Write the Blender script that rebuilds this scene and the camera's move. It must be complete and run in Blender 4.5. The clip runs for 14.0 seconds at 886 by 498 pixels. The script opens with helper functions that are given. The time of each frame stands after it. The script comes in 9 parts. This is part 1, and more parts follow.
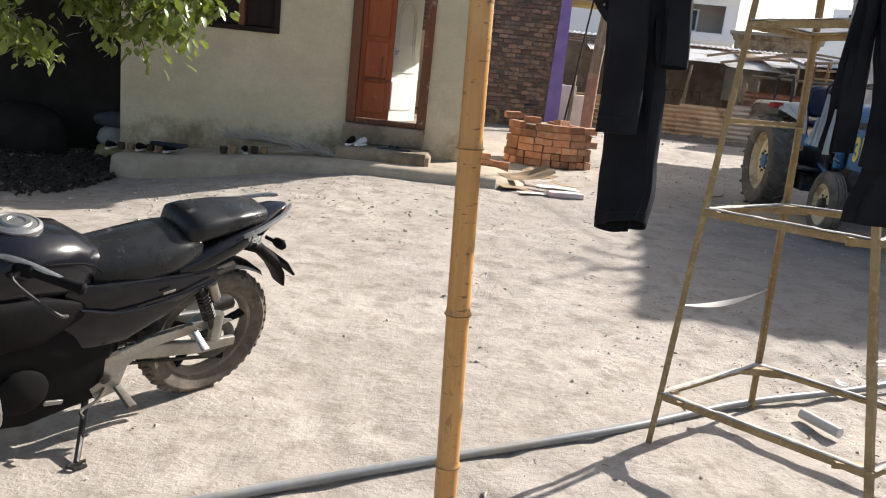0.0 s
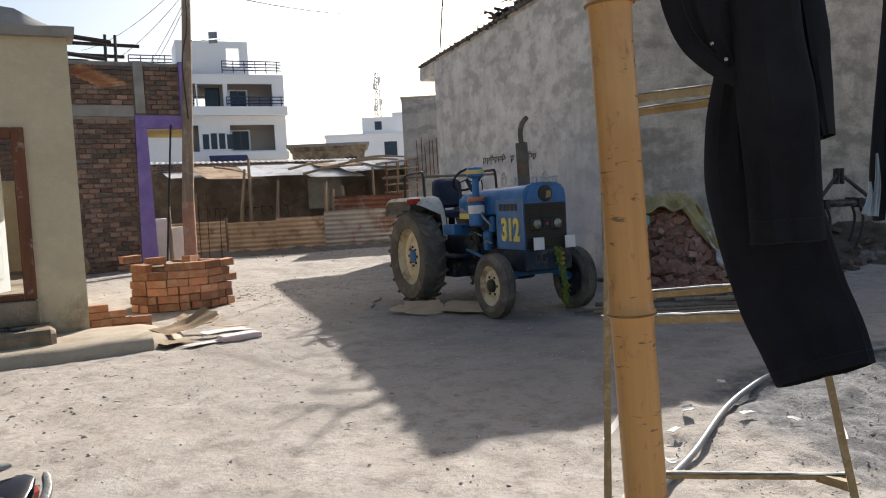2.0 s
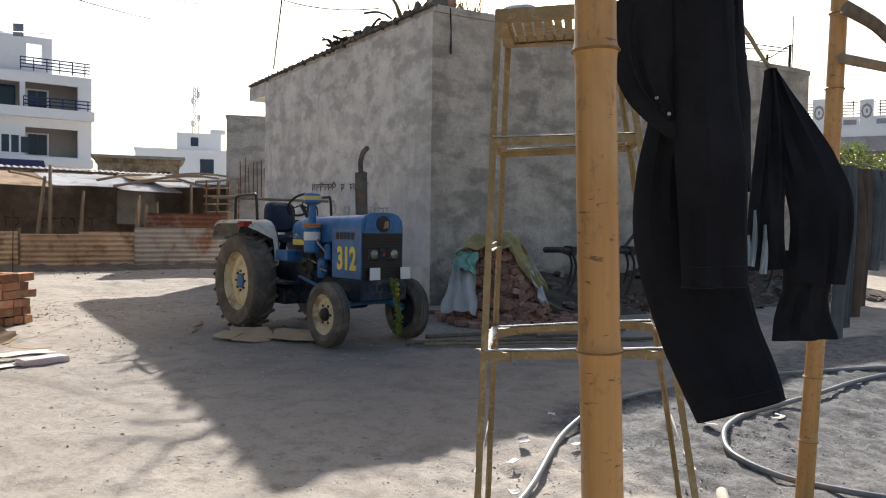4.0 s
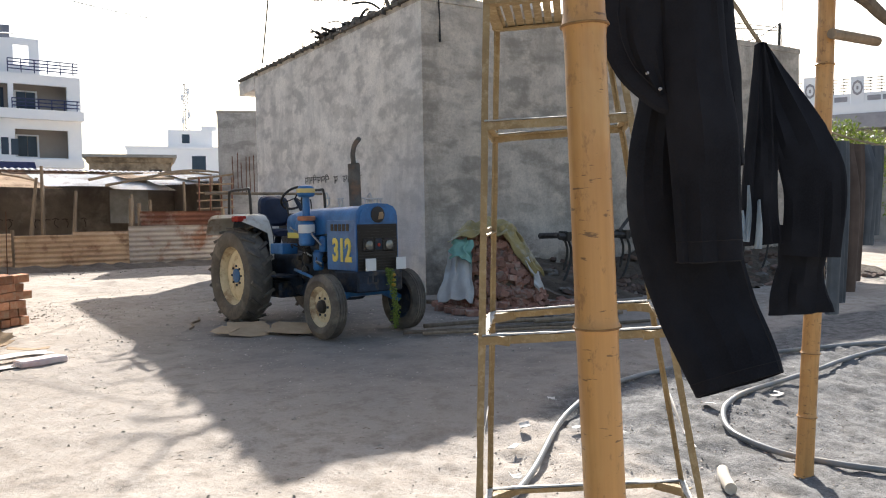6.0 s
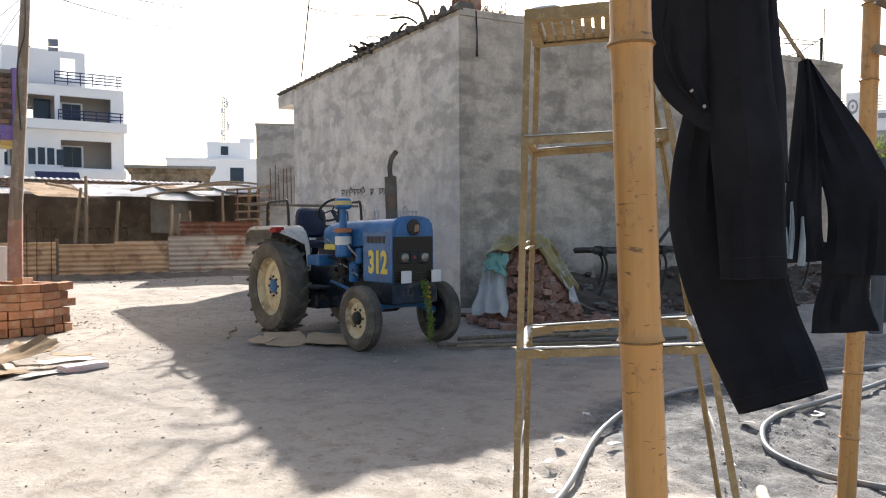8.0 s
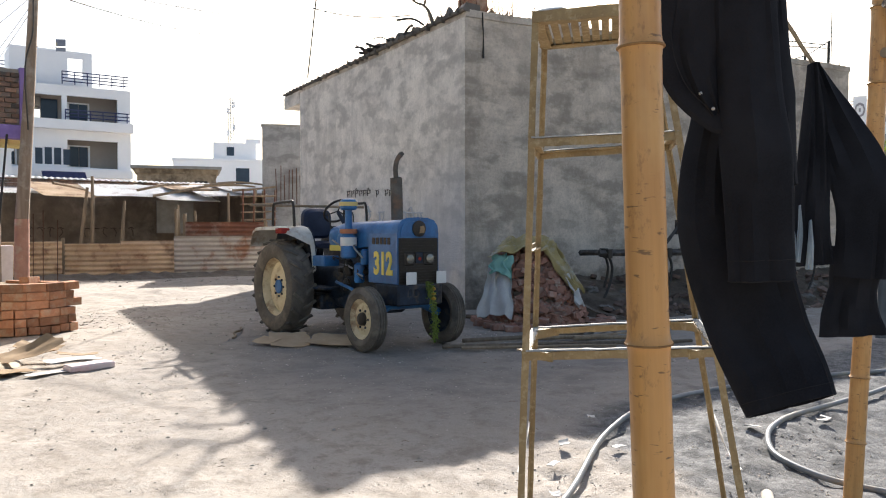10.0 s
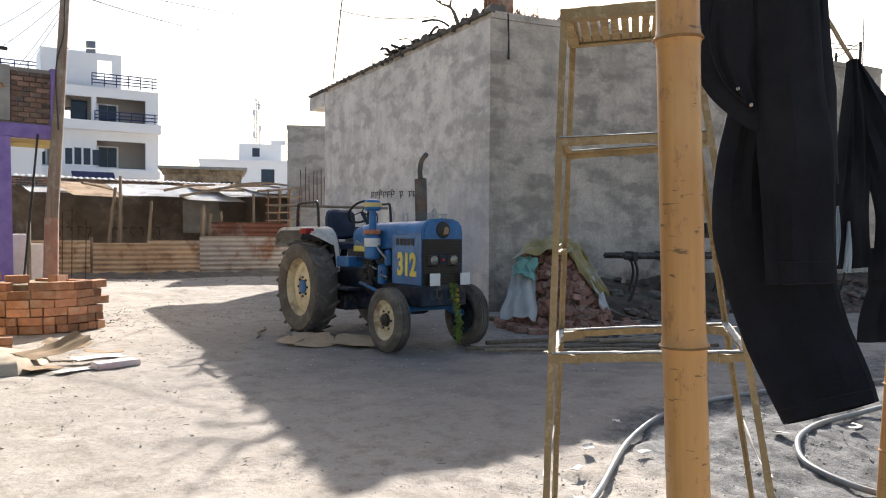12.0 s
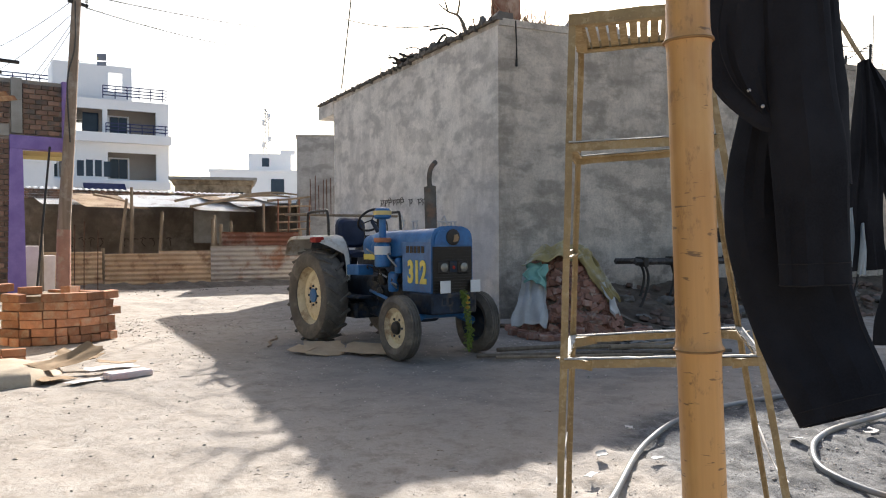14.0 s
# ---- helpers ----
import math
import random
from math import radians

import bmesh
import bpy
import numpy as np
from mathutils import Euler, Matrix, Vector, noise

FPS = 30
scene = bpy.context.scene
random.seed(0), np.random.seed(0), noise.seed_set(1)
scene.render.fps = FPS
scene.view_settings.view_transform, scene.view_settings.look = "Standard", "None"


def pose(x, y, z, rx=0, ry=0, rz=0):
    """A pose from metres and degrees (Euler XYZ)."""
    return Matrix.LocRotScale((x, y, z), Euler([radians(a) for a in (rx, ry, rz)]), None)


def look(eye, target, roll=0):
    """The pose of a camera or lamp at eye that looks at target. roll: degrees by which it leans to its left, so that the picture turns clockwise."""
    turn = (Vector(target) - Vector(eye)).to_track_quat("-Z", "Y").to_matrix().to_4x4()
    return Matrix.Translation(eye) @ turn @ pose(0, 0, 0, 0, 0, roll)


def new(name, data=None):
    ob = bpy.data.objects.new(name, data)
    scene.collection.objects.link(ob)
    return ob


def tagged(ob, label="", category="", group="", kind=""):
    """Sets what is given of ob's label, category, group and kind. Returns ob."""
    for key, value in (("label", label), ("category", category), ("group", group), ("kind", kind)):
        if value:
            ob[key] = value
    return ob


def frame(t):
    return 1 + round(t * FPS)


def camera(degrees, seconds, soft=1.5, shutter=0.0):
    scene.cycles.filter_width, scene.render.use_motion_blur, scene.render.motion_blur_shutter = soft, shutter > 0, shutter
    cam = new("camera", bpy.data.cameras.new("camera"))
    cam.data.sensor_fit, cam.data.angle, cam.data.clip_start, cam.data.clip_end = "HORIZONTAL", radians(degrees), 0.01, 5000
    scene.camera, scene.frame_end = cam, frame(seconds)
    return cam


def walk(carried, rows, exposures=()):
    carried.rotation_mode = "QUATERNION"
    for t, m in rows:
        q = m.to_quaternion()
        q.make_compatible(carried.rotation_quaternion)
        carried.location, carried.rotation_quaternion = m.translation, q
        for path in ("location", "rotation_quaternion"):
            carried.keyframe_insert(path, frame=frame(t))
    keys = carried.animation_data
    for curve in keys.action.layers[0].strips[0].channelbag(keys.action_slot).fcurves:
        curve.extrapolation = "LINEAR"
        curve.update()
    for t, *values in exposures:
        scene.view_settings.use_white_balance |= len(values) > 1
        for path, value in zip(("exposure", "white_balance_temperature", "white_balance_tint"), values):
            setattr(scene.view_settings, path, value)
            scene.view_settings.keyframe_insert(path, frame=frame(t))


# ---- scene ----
cam = camera(60.0, 14.0, 1.1)
METRES, EYE, TILT, LEAN, TURN = 2.05, 1.7, -15.0, 0.0, 0.0
PATH = [
    (0, (0.365, 1.035, 1.656), (0.318, 2.982, 1.199), 6.2),
    (0.5, (0.165, 1.402, 1.635), (0.205, 3.341, 1.146), 3.8),
    (1, (-0.012, 1.8, 1.63), (0.223, 3.757, 1.294), 0.6),
    (1.5, (-0.329, 2.066, 1.627), (0.426, 3.893, 1.325), -0.1),
    (2, (-0.478, 2.267, 1.64), (0.486, 4.015, 1.514), -3.0),
    (2.5, (-0.54, 2.37, 1.647), (0.606, 4.005, 1.521), -0.4),
    (3, (-0.66, 2.421, 1.646), (0.587, 3.981, 1.552), -0.1),
    (3.5, (-0.676, 2.44, 1.646), (0.67, 3.919, 1.602), 1.2),
    (4, (-0.668, 2.442, 1.645), (0.687, 3.912, 1.586), 0.7),
    (4.2, (-0.662, 2.442, 1.643), (0.696, 3.91, 1.582), -0.1),
    (6.3, (-0.665, 2.444, 1.63), (0.696, 3.907, 1.543), -1.1),
    (6.5, (-0.671, 2.439, 1.631), (0.684, 3.908, 1.564), -1.2),
    (7, (-0.686, 2.423, 1.631), (0.68, 3.883, 1.582), -0.8),
    (7.5, (-0.698, 2.432, 1.631), (0.61, 3.944, 1.577), -0.7),
    (10, (-0.704, 2.44, 1.631), (0.586, 3.969, 1.585), -0.1),
    (10.5, (-0.695, 2.442, 1.626), (0.613, 3.954, 1.571), -0.3),
    (11, (-0.686, 2.461, 1.626), (0.564, 4.021, 1.568), 0.3),
    (11.5, (-0.708, 2.45, 1.627), (0.528, 4.023, 1.582), 0.3),
    (12, (-0.692, 2.469, 1.623), (0.551, 4.036, 1.582), 0.3),
    (12.5, (-0.709, 2.453, 1.627), (0.519, 4.031, 1.602), -0.1),
    (13, (-0.707, 2.444, 1.628), (0.532, 4.014, 1.622), -0.1),
    (13.5, (-0.694, 2.458, 1.623), (0.549, 4.025, 1.608), -0.1),
    (14, (-0.692, 2.473, 1.619), (0.531, 4.056, 1.598), -0.3),
]
walk(cam, [(t, look(eye, target, roll)) for t, eye, target, roll in PATH],
     [(0.0, 1.06), (0.5, 1.0), (1.5, 0.80), (2.5, 0.77), (4.2, 0.84), (6.3, 1.32), (14.0, 1.2)])

# ---- light: low morning sun over the plastered building, clear hazy sky ----
SUN_DIR = Vector((0.643, 0.590, 0.528)).normalized()
world = bpy.data.worlds.new("sky")
scene.world = world
world.use_nodes = True
wt = world.node_tree
sky = wt.nodes.new("ShaderNodeTexSky")
sky.sky_type = 'NISHITA'
sky.sun_disc = False
sky.sun_elevation = math.asin(SUN_DIR.z)
sky.sun_rotation = math.atan2(SUN_DIR.x, SUN_DIR.y)
sky.air_density, sky.dust_density, sky.ozone_density = 1.0, 2.6, 0.5
wt.nodes["Background"].inputs["Strength"].default_value = 0.089
wt.links.new(sky.outputs[0], wt.nodes["Background"].inputs["Color"])
sun_data = bpy.data.lights.new("sun", 'SUN')
sun_data.energy, sun_data.angle, sun_data.color = 5.0, radians(0.55), (1.0, 0.97, 0.93)
sun = new("sun", sun_data)
sun.matrix_world = look(Vector((0, 0, 30)) + SUN_DIR, (0, 0, 30))

# ---- mesh helpers ----


def link_mesh(name, bm, material, angle=35):
    me = bpy.data.meshes.new(name)
    bm.normal_update()
    bm.to_mesh(me)
    bm.free()
    if len(me.polygons):
        me.polygons.foreach_set("use_smooth", [True] * len(me.polygons))
        me.set_sharp_from_angle(angle=radians(angle))
    me.materials.append(material)
    return new(name, me)


def part(name, bm, material, parent, label="", angle=35):
    ob = link_mesh(name, bm, material, angle)
    ob.parent = parent
    if label:
        ob["label"] = label
    return ob


def thing(name, m, label, category, group="", kind=""):
    ob = new(name)
    ob.matrix_basis = m
    ob.empty_display_size = 0.1
    return tagged(ob, label, category, group, kind)


def solo(name, bm, material, label, category, group="", kind="", m=None, angle=35):
    ob = link_mesh(name, bm, material, angle)
    if m is not None:
        ob.matrix_basis = m
    return tagged(ob, label, category, group, kind)


def box(bm, c, s, rot=(0, 0, 0), bevel=0.0, seg=1):
    m = Matrix.Translation(c) @ Euler([radians(a) for a in rot]).to_matrix().to_4x4() @ Matrix.Diagonal((s[0], s[1], s[2], 1))
    r = bmesh.ops.create_cube(bm, size=1.0, matrix=m)
    if bevel > 0:
        edges = list({e for v in r["verts"] for e in v.link_edges})
        bmesh.ops.bevel(bm, geom=edges, offset=bevel, segments=seg, affect='EDGES', profile=0.5)
    return bm


def span(bm, a, b, bevel=0.0):
    """A box between two opposite corners."""
    c = [(p + q) / 2 for p, q in zip(a, b)]
    s = [abs(q - p) for p, q in zip(a, b)]
    return box(bm, c, s, bevel=bevel)


def rings(bm, loops, close=True, cap=True):
    """Skin a list of vertex-position loops."""
    vs = [[bm.verts.new(p) for p in loop] for loop in loops]
    n = len(vs[0])
    for a, b in zip(vs, vs[1:]):
        for i in range(n if close else n - 1):
            j = (i + 1) % n
            try:
                bm.faces.new((a[i], a[j], b[j], b[i]))
            except ValueError:
                pass
    if cap and close and n > 2:
        bm.faces.new(list(reversed(vs[0])))
        bm.faces.new(vs[-1])
    return vs


def tube(bm, pts, r, seg=8, flat=1.0, cap=True):
    """A tube along points; r is one radius or one per point."""
    pts = [Vector(p) for p in pts]
    rr = r if isinstance(r, (list, tuple)) else [r] * len(pts)
    d0 = (pts[1] - pts[0]).normalized()
    u = d0.orthogonal().normalized()
    if abs(d0.z) < 0.95:
        u = d0.cross(Vector((0, 0, 1))).normalized()
    loops = []
    for i, p in enumerate(pts):
        d = (pts[min(i + 1, len(pts) - 1)] - pts[max(i - 1, 0)]).normalized()
        u = (u - d * u.dot(d)).normalized()
        w = d.cross(u)
        loops.append([p + (u * math.cos(2 * math.pi * k / seg) + w * math.sin(2 * math.pi * k / seg) * flat) * rr[i] for k in range(seg)])
    rings(bm, loops, True, cap)
    return bm


def lathe(bm, profile, origin, axis, seg=24, closed=False):
    """Revolve (radius, height) pairs round an axis."""
    a = Vector(axis).normalized()
    u = a.orthogonal().normalized()
    w = a.cross(u)
    o = Vector(origin)
    loops = []
    for r, h in profile:
        loops.append([o + a * h + (u * math.cos(2 * math.pi * k / seg) + w * math.sin(2 * math.pi * k / seg)) * max(r, 1e-4) for k in range(seg)])
    if closed:
        loops.append(loops[0])
        rings(bm, loops, True, False)
        bmesh.ops.remove_doubles(bm, verts=bm.verts, dist=1e-6)
    else:
        rings(bm, loops, True, True)
    return bm


def curve_pts(pts, n=8):
    """Catmull-Rom through points."""
    P = [Vector(p) for p in pts]
    P = [P[0] * 2 - P[1]] + P + [P[-1] * 2 - P[-2]]
    out = []
    for i in range(1, len(P) - 2):
        for k in range(n):
            t = k / n
            a, b, c, d = P[i - 1], P[i], P[i + 1], P[i + 2]
            out.append(0.5 * ((2 * b) + (c - a) * t + (2 * a - 5 * b + 4 * c - d) * t * t + (3 * b - a - 3 * c + d) * t ** 3))
    out.append(P[-2])
    return out


def extrude_outline(bm, pts2, depth, m):
    """A flat outline in x, y made solid along z from 0 to depth, put by m."""
    lo = [bm.verts.new(m @ Vector((x, y, 0))) for x, y in pts2]
    hi = [bm.verts.new(m @ Vector((x, y, depth))) for x, y in pts2]
    n = len(pts2)
    bm.faces.new(list(reversed(lo)))
    bm.faces.new(hi)
    for i in range(n):
        j = (i + 1) % n
        bm.faces.new((lo[i], lo[j], hi[j], hi[i]))
    return bm


def roughen(bm, amount, scale, seed=0.0):
    for v in bm.verts:
        p = v.co * scale + Vector((seed, seed * 1.7, -seed))
        v.co += noise.noise_vector(p) * amount
    return bm


def smooth(a, b, v):
    u = min(1.0, max(0.0, (v - a) / (b - a)))
    return u * u * (3 - 2 * u)


def lie(x, y):
    """Lie of the land, without the small bumps."""
    z = 0.19 * smooth(4.5, 11.5, y) + 0.06 * smooth(11.5, 22, y)
    z -= 0.42 * smooth(1.0, 4.8, -x) * smooth(6.0, 10.5, y)
    z += (0.05 * smooth(2.6, 3.8, x) + 0.07 * smooth(3.8, 5.4, x)) * smooth(4.3, 5.4, y) * smooth(8.2, 7.0, y)
    z += 0.10 * smooth(5.5, 8.5, x) * smooth(7.5, 5.0, y) if y < 7.5 else 0.0
    return z




# ---- materials ----


def nodes_of(name):
    m = bpy.data.materials.new(name)
    m.use_nodes = True
    t = m.node_tree
    return m, t, t.nodes["Principled BSDF"]


def col(c):
    return (c[0], c[1], c[2], 1.0)


def tex_noise(t, vec, scale, detail=4.0, rough=0.55, stretch=None):
    if stretch:
        mp = t.nodes.new("ShaderNodeMapping")
        mp.inputs["Scale"].default_value = stretch
        t.links.new(vec, mp.inputs["Vector"])
        vec = mp.outputs[0]
    n = t.nodes.new("ShaderNodeTexNoise")
    n.inputs["Scale"].default_value = scale
    n.inputs["Detail"].default_value = detail
    n.inputs["Roughness"].default_value = rough
    t.links.new(vec, n.inputs["Vector"])
    return n.outputs["Fac"]


def ramp(t, fac, lo, hi, a=0.0, b=1.0):
    r = t.nodes.new("ShaderNodeMapRange")
    r.inputs["From Min"].default_value, r.inputs["From Max"].default_value = lo, hi
    r.inputs["To Min"].default_value, r.inputs["To Max"].default_value = a, b
    t.links.new(fac, r.inputs["Value"])
    return r.outputs[0]


def blend(t, fac, a, b, mode='MIX'):
    n = t.nodes.new("ShaderNodeMix")
    n.data_type, n.blend_type = 'RGBA', mode
    for sock, v in ((n.inputs[0], fac), (n.inputs[6], a), (n.inputs[7], b)):
        if isinstance(v, (tuple, list)):
            sock.default_value = col(v)
        elif isinstance(v, (int, float)):
            sock.default_value = v
        else:
            t.links.new(v, sock)
    return n.outputs[2]


def add_bump(t, bsdf, height, strength, dist):
    b = t.nodes.new("ShaderNodeBump")
    b.inputs["Strength"].default_value = strength
    b.inputs["Distance"].default_value = dist
    t.links.new(height, b.inputs["Height"])
    t.links.new(b.outputs[0], bsdf.inputs["Normal"])


def surface(name, base, dark=None, rough=0.8, metal=0.0, scale=3.0, fine=50.0, mix=0.5, bump=0.25, dist=0.01,
            stain=None, stain_scale=1.2, stain_lo=0.52, stain_hi=0.68, stretch=None, each=0.0, coat=0.0, rough_var=0.12, spec=0.3):
    """A worn plain surface: two scales of tone, an optional stain colour, relief, and some change from piece to piece."""
    m, t, b = nodes_of(name)
    tc = t.nodes.new("ShaderNodeTexCoord").outputs["Object"]
    oi = t.nodes.new("ShaderNodeObjectInfo")
    add = t.nodes.new("ShaderNodeVectorMath")
    add.operation = 'ADD'
    sc = t.nodes.new("ShaderNodeVectorMath")
    sc.operation = 'SCALE'
    sc.inputs[0].default_value = (37.0, 11.0, 23.0)
    t.links.new(oi.outputs["Random"], sc.inputs["Scale"])
    t.links.new(tc, add.inputs[0])
    t.links.new(sc.outputs[0], add.inputs[1])
    vec = add.outputs[0]
    dark = dark or tuple(c * 0.6 for c in base)
    n1 = tex_noise(t, vec, scale, 5, 0.6, stretch)
    n2 = tex_noise(t, vec, fine, 3, 0.6, stretch)
    c = blend(t, ramp(t, n1, 0.35, 0.68, 0.0, mix * 2 if mix < 0.5 else 1.0), base, dark)
    c = blend(t, ramp(t, n2, 0.3, 0.75, 0.0, 0.45), c, dark)
    if stain:
        n3 = tex_noise(t, vec, stain_scale, 6, 0.65)
        c = blend(t, ramp(t, n3, stain_lo, stain_hi), c, stain)
    if each:
        hsv = t.nodes.new("ShaderNodeHueSaturation")
        t.links.new(c, hsv.inputs["Color"])
        t.links.new(ramp(t, oi.outputs["Random"], 0, 1, 1 - each, 1 + each), hsv.inputs["Value"])
        c = hsv.outputs[0]
    t.links.new(c, b.inputs["Base Color"])
    b.inputs["Metallic"].default_value = metal
    t.links.new(ramp(t, n1, 0.3, 0.7, max(0.03, rough - rough_var), min(1, rough + rough_var)), b.inputs["Roughness"])
    b.inputs["Specular IOR Level"].default_value = spec
    if coat:
        b.inputs["Coat Weight"].default_value = coat
        b.inputs["Coat Roughness"].default_value = 0.15
    h = t.nodes.new("ShaderNodeMath")
    h.operation = 'ADD'
    t.links.new(n1, h.inputs[0])
    t.links.new(n2, h.inputs[1])
    if bump:
        add_bump(t, b, h.outputs[0], bump, dist)
    return m


def island_surface(name, base, dark, rough=0.85, each=0.35, hue=0.03, fine=40, bump=0.4):
    """Loose small pieces in one mesh, each a little different."""
    m, t, b = nodes_of(name)
    g = t.nodes.new("ShaderNodeNewGeometry").outputs["Random Per Island"]
    tc = t.nodes.new("ShaderNodeTexCoord").outputs["Object"]
    n = tex_noise(t, tc, fine, 4)
    c = blend(t, n, base, dark)
    hsv = t.nodes.new("ShaderNodeHueSaturation")
    t.links.new(c, hsv.inputs["Color"])
    t.links.new(ramp(t, g, 0, 1, 1 - each, 1 + each), hsv.inputs["Value"])
    t.links.new(ramp(t, g, 0, 1, 0.5 + hue, 0.5 - hue), hsv.inputs["Hue"])
    t.links.new(hsv.outputs[0], b.inputs["Base Color"])
    b.inputs["Roughness"].default_value = rough
    add_bump(t, b, n, bump, 0.005)
    return m


def ground_material():
    m, t, b = nodes_of("dry_earth")
    tc = t.nodes.new("ShaderNodeTexCoord").outputs["Object"]
    big = tex_noise(t, tc, 0.35, 5, 0.6)
    mid = tex_noise(t, tc, 2.2, 6, 0.65)
    fine = tex_noise(t, tc, 22, 5, 0.7)
    grain = tex_noise(t, tc, 140, 3, 0.7)
    c = blend(t, ramp(t, big, 0.35, 0.65), (0.41, 0.357, 0.30), (0.30, 0.26, 0.22))
    c = blend(t, ramp(t, mid, 0.42, 0.66, 0.0, 0.6), c, (0.475, 0.425, 0.37))
    clod = tex_noise(t, tc, 5.0, 6, 0.7)
    c = blend(t, ramp(t, clod, 0.50, 0.64, 0.0, 0.7), c, (0.225, 0.19, 0.155))
    c = blend(t, ramp(t, fine, 0.52, 0.66, 0.0, 0.5), c, (0.25, 0.205, 0.16))
    c = blend(t, ramp(t, grain, 0.55, 0.7, 0.0, 0.5), c, (0.17, 0.14, 0.115))
    # deeper shade put into the soil colour where the tractor stands
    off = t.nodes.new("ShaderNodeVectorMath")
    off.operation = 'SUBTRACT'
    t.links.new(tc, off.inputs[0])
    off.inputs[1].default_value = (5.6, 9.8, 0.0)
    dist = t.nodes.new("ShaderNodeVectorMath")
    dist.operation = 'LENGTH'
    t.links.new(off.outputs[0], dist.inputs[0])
    shade_tint = t.nodes.new("ShaderNodeMath")
    shade_tint.operation = 'MULTIPLY'
    t.links.new(ramp(t, dist.outputs["Value"], 5.0, 2.4), shade_tint.inputs[0])
    t.links.new(ramp(t, mid, 0.38, 0.6, 0.25, 0.8), shade_tint.inputs[1])
    c = blend(t, shade_tint.outputs[0], c, (0.19, 0.165, 0.145))
    # a spread of grey building sand beside the stand
    sep = t.nodes.new("ShaderNodeSeparateXYZ")
    t.links.new(tc, sep.inputs[0])
    skew = t.nodes.new("ShaderNodeMath")
    skew.operation = 'MULTIPLY_ADD'
    t.links.new(sep.outputs[1], skew.inputs[0])
    skew.inputs[1].default_value = -0.62
    t.links.new(sep.outputs[0], skew.inputs[2])
    sx = ramp(t, skew.outputs[0], -0.5, 0.5)
    sy = ramp(t, sep.outputs[1], 7.0, 6.0)
    s0 = t.nodes.new("ShaderNodeMath")
    s0.operation = 'MULTIPLY'
    t.links.new(sx, s0.inputs[0])
    t.links.new(ramp(t, sep.outputs[1], 0.5, 3.0), s0.inputs[1])
    sx = s0.outputs[0]
    mu = t.nodes.new("ShaderNodeMath")
    mu.operation = 'MULTIPLY'
    t.links.new(sx, mu.inputs[0])
    t.links.new(sy, mu.inputs[1])
    ad = t.nodes.new("ShaderNodeMath")
    ad.operation = 'ADD'
    t.links.new(mu.outputs[0], ad.inputs[0])
    t.links.new(ramp(t, big, 0.3, 0.7, -0.5, 0.5), ad.inputs[1])
    sand = blend(t, ramp(t, fine, 0.35, 0.7), (0.27, 0.262, 0.252), (0.105, 0.102, 0.098))
    sand = blend(t, ramp(t, clod, 0.47, 0.60, 0.0, 0.75), sand, (0.075, 0.073, 0.07))
    sand = blend(t, ramp(t, grain, 0.5, 0.61, 0.0, 0.8), sand, (0.04, 0.039, 0.038))
    c = blend(t, ramp(t, ad.outputs[0], 0.4, 0.75, 0.0, 0.95), c, sand)
    t.links.new(c, b.inputs["Base Color"])
    b.inputs["Roughness"].default_value = 0.95
    b.inputs["Specular IOR Level"].default_value = 0.15
    h1 = t.nodes.new("ShaderNodeMath")
    h1.operation = 'MULTIPLY_ADD'
    t.links.new(fine, h1.inputs[0])
    h1.inputs[1].default_value = 0.9
    t.links.new(mid, h1.inputs[2])
    h2 = t.nodes.new("ShaderNodeMath")
    h2.operation = 'MULTIPLY_ADD'
    t.links.new(grain, h2.inputs[0])
    h2.inputs[1].default_value = 0.14
    t.links.new(h1.outputs[0], h2.inputs[2])
    h3 = t.nodes.new("ShaderNodeMath")
    h3.operation = 'MULTIPLY_ADD'
    t.links.new(clod, h3.inputs[0])
    h3.inputs[1].default_value = 1.0
    t.links.new(h2.outputs[0], h3.inputs[2])
    add_bump(t, b, h3.outputs[0], 0.42, 0.03)
    return m


def bamboo_material():
    m, t, b = nodes_of("bamboo_cane")
    tc = t.nodes.new("ShaderNodeTexCoord").outputs["Object"]
    streak = tex_noise(t, tc, 20, 5, 0.6, (1.5, 1.5, 0.06))
    spots = tex_noise(t, tc, 9, 4, 0.6, (1, 1, 0.5))
    dash = tex_noise(t, tc, 38, 5, 0.7, (1.0, 1.0, 0.45))
    c = blend(t, ramp(t, streak, 0.3, 0.7), (0.58, 0.30, 0.092), (0.38, 0.185, 0.058))
    c = blend(t, ramp(t, spots, 0.50, 0.70, 0, 0.55), c, (0.60, 0.37, 0.145))
    c = blend(t, ramp(t, dash, 0.57, 0.66, 0, 0.6), c, (0.20, 0.095, 0.035))
    scratch = tex_noise(t, tc, 30, 3, 0.55, (0.7, 0.7, 3.4))
    c = blend(t, ramp(t, scratch, 0.64, 0.68, 0, 0.8), c, (0.10, 0.05, 0.022))
    scar = tex_noise(t, tc, 5, 4, 0.6, (2.2, 2.2, 0.5))
    c = blend(t, ramp(t, scar, 0.60, 0.72, 0, 0.3), c, (0.26, 0.13, 0.05))
    t.links.new(c, b.inputs["Base Color"])
    b.inputs["Roughness"].default_value = 0.42
    add_bump(t, b, streak, 0.15, 0.004)
    return m


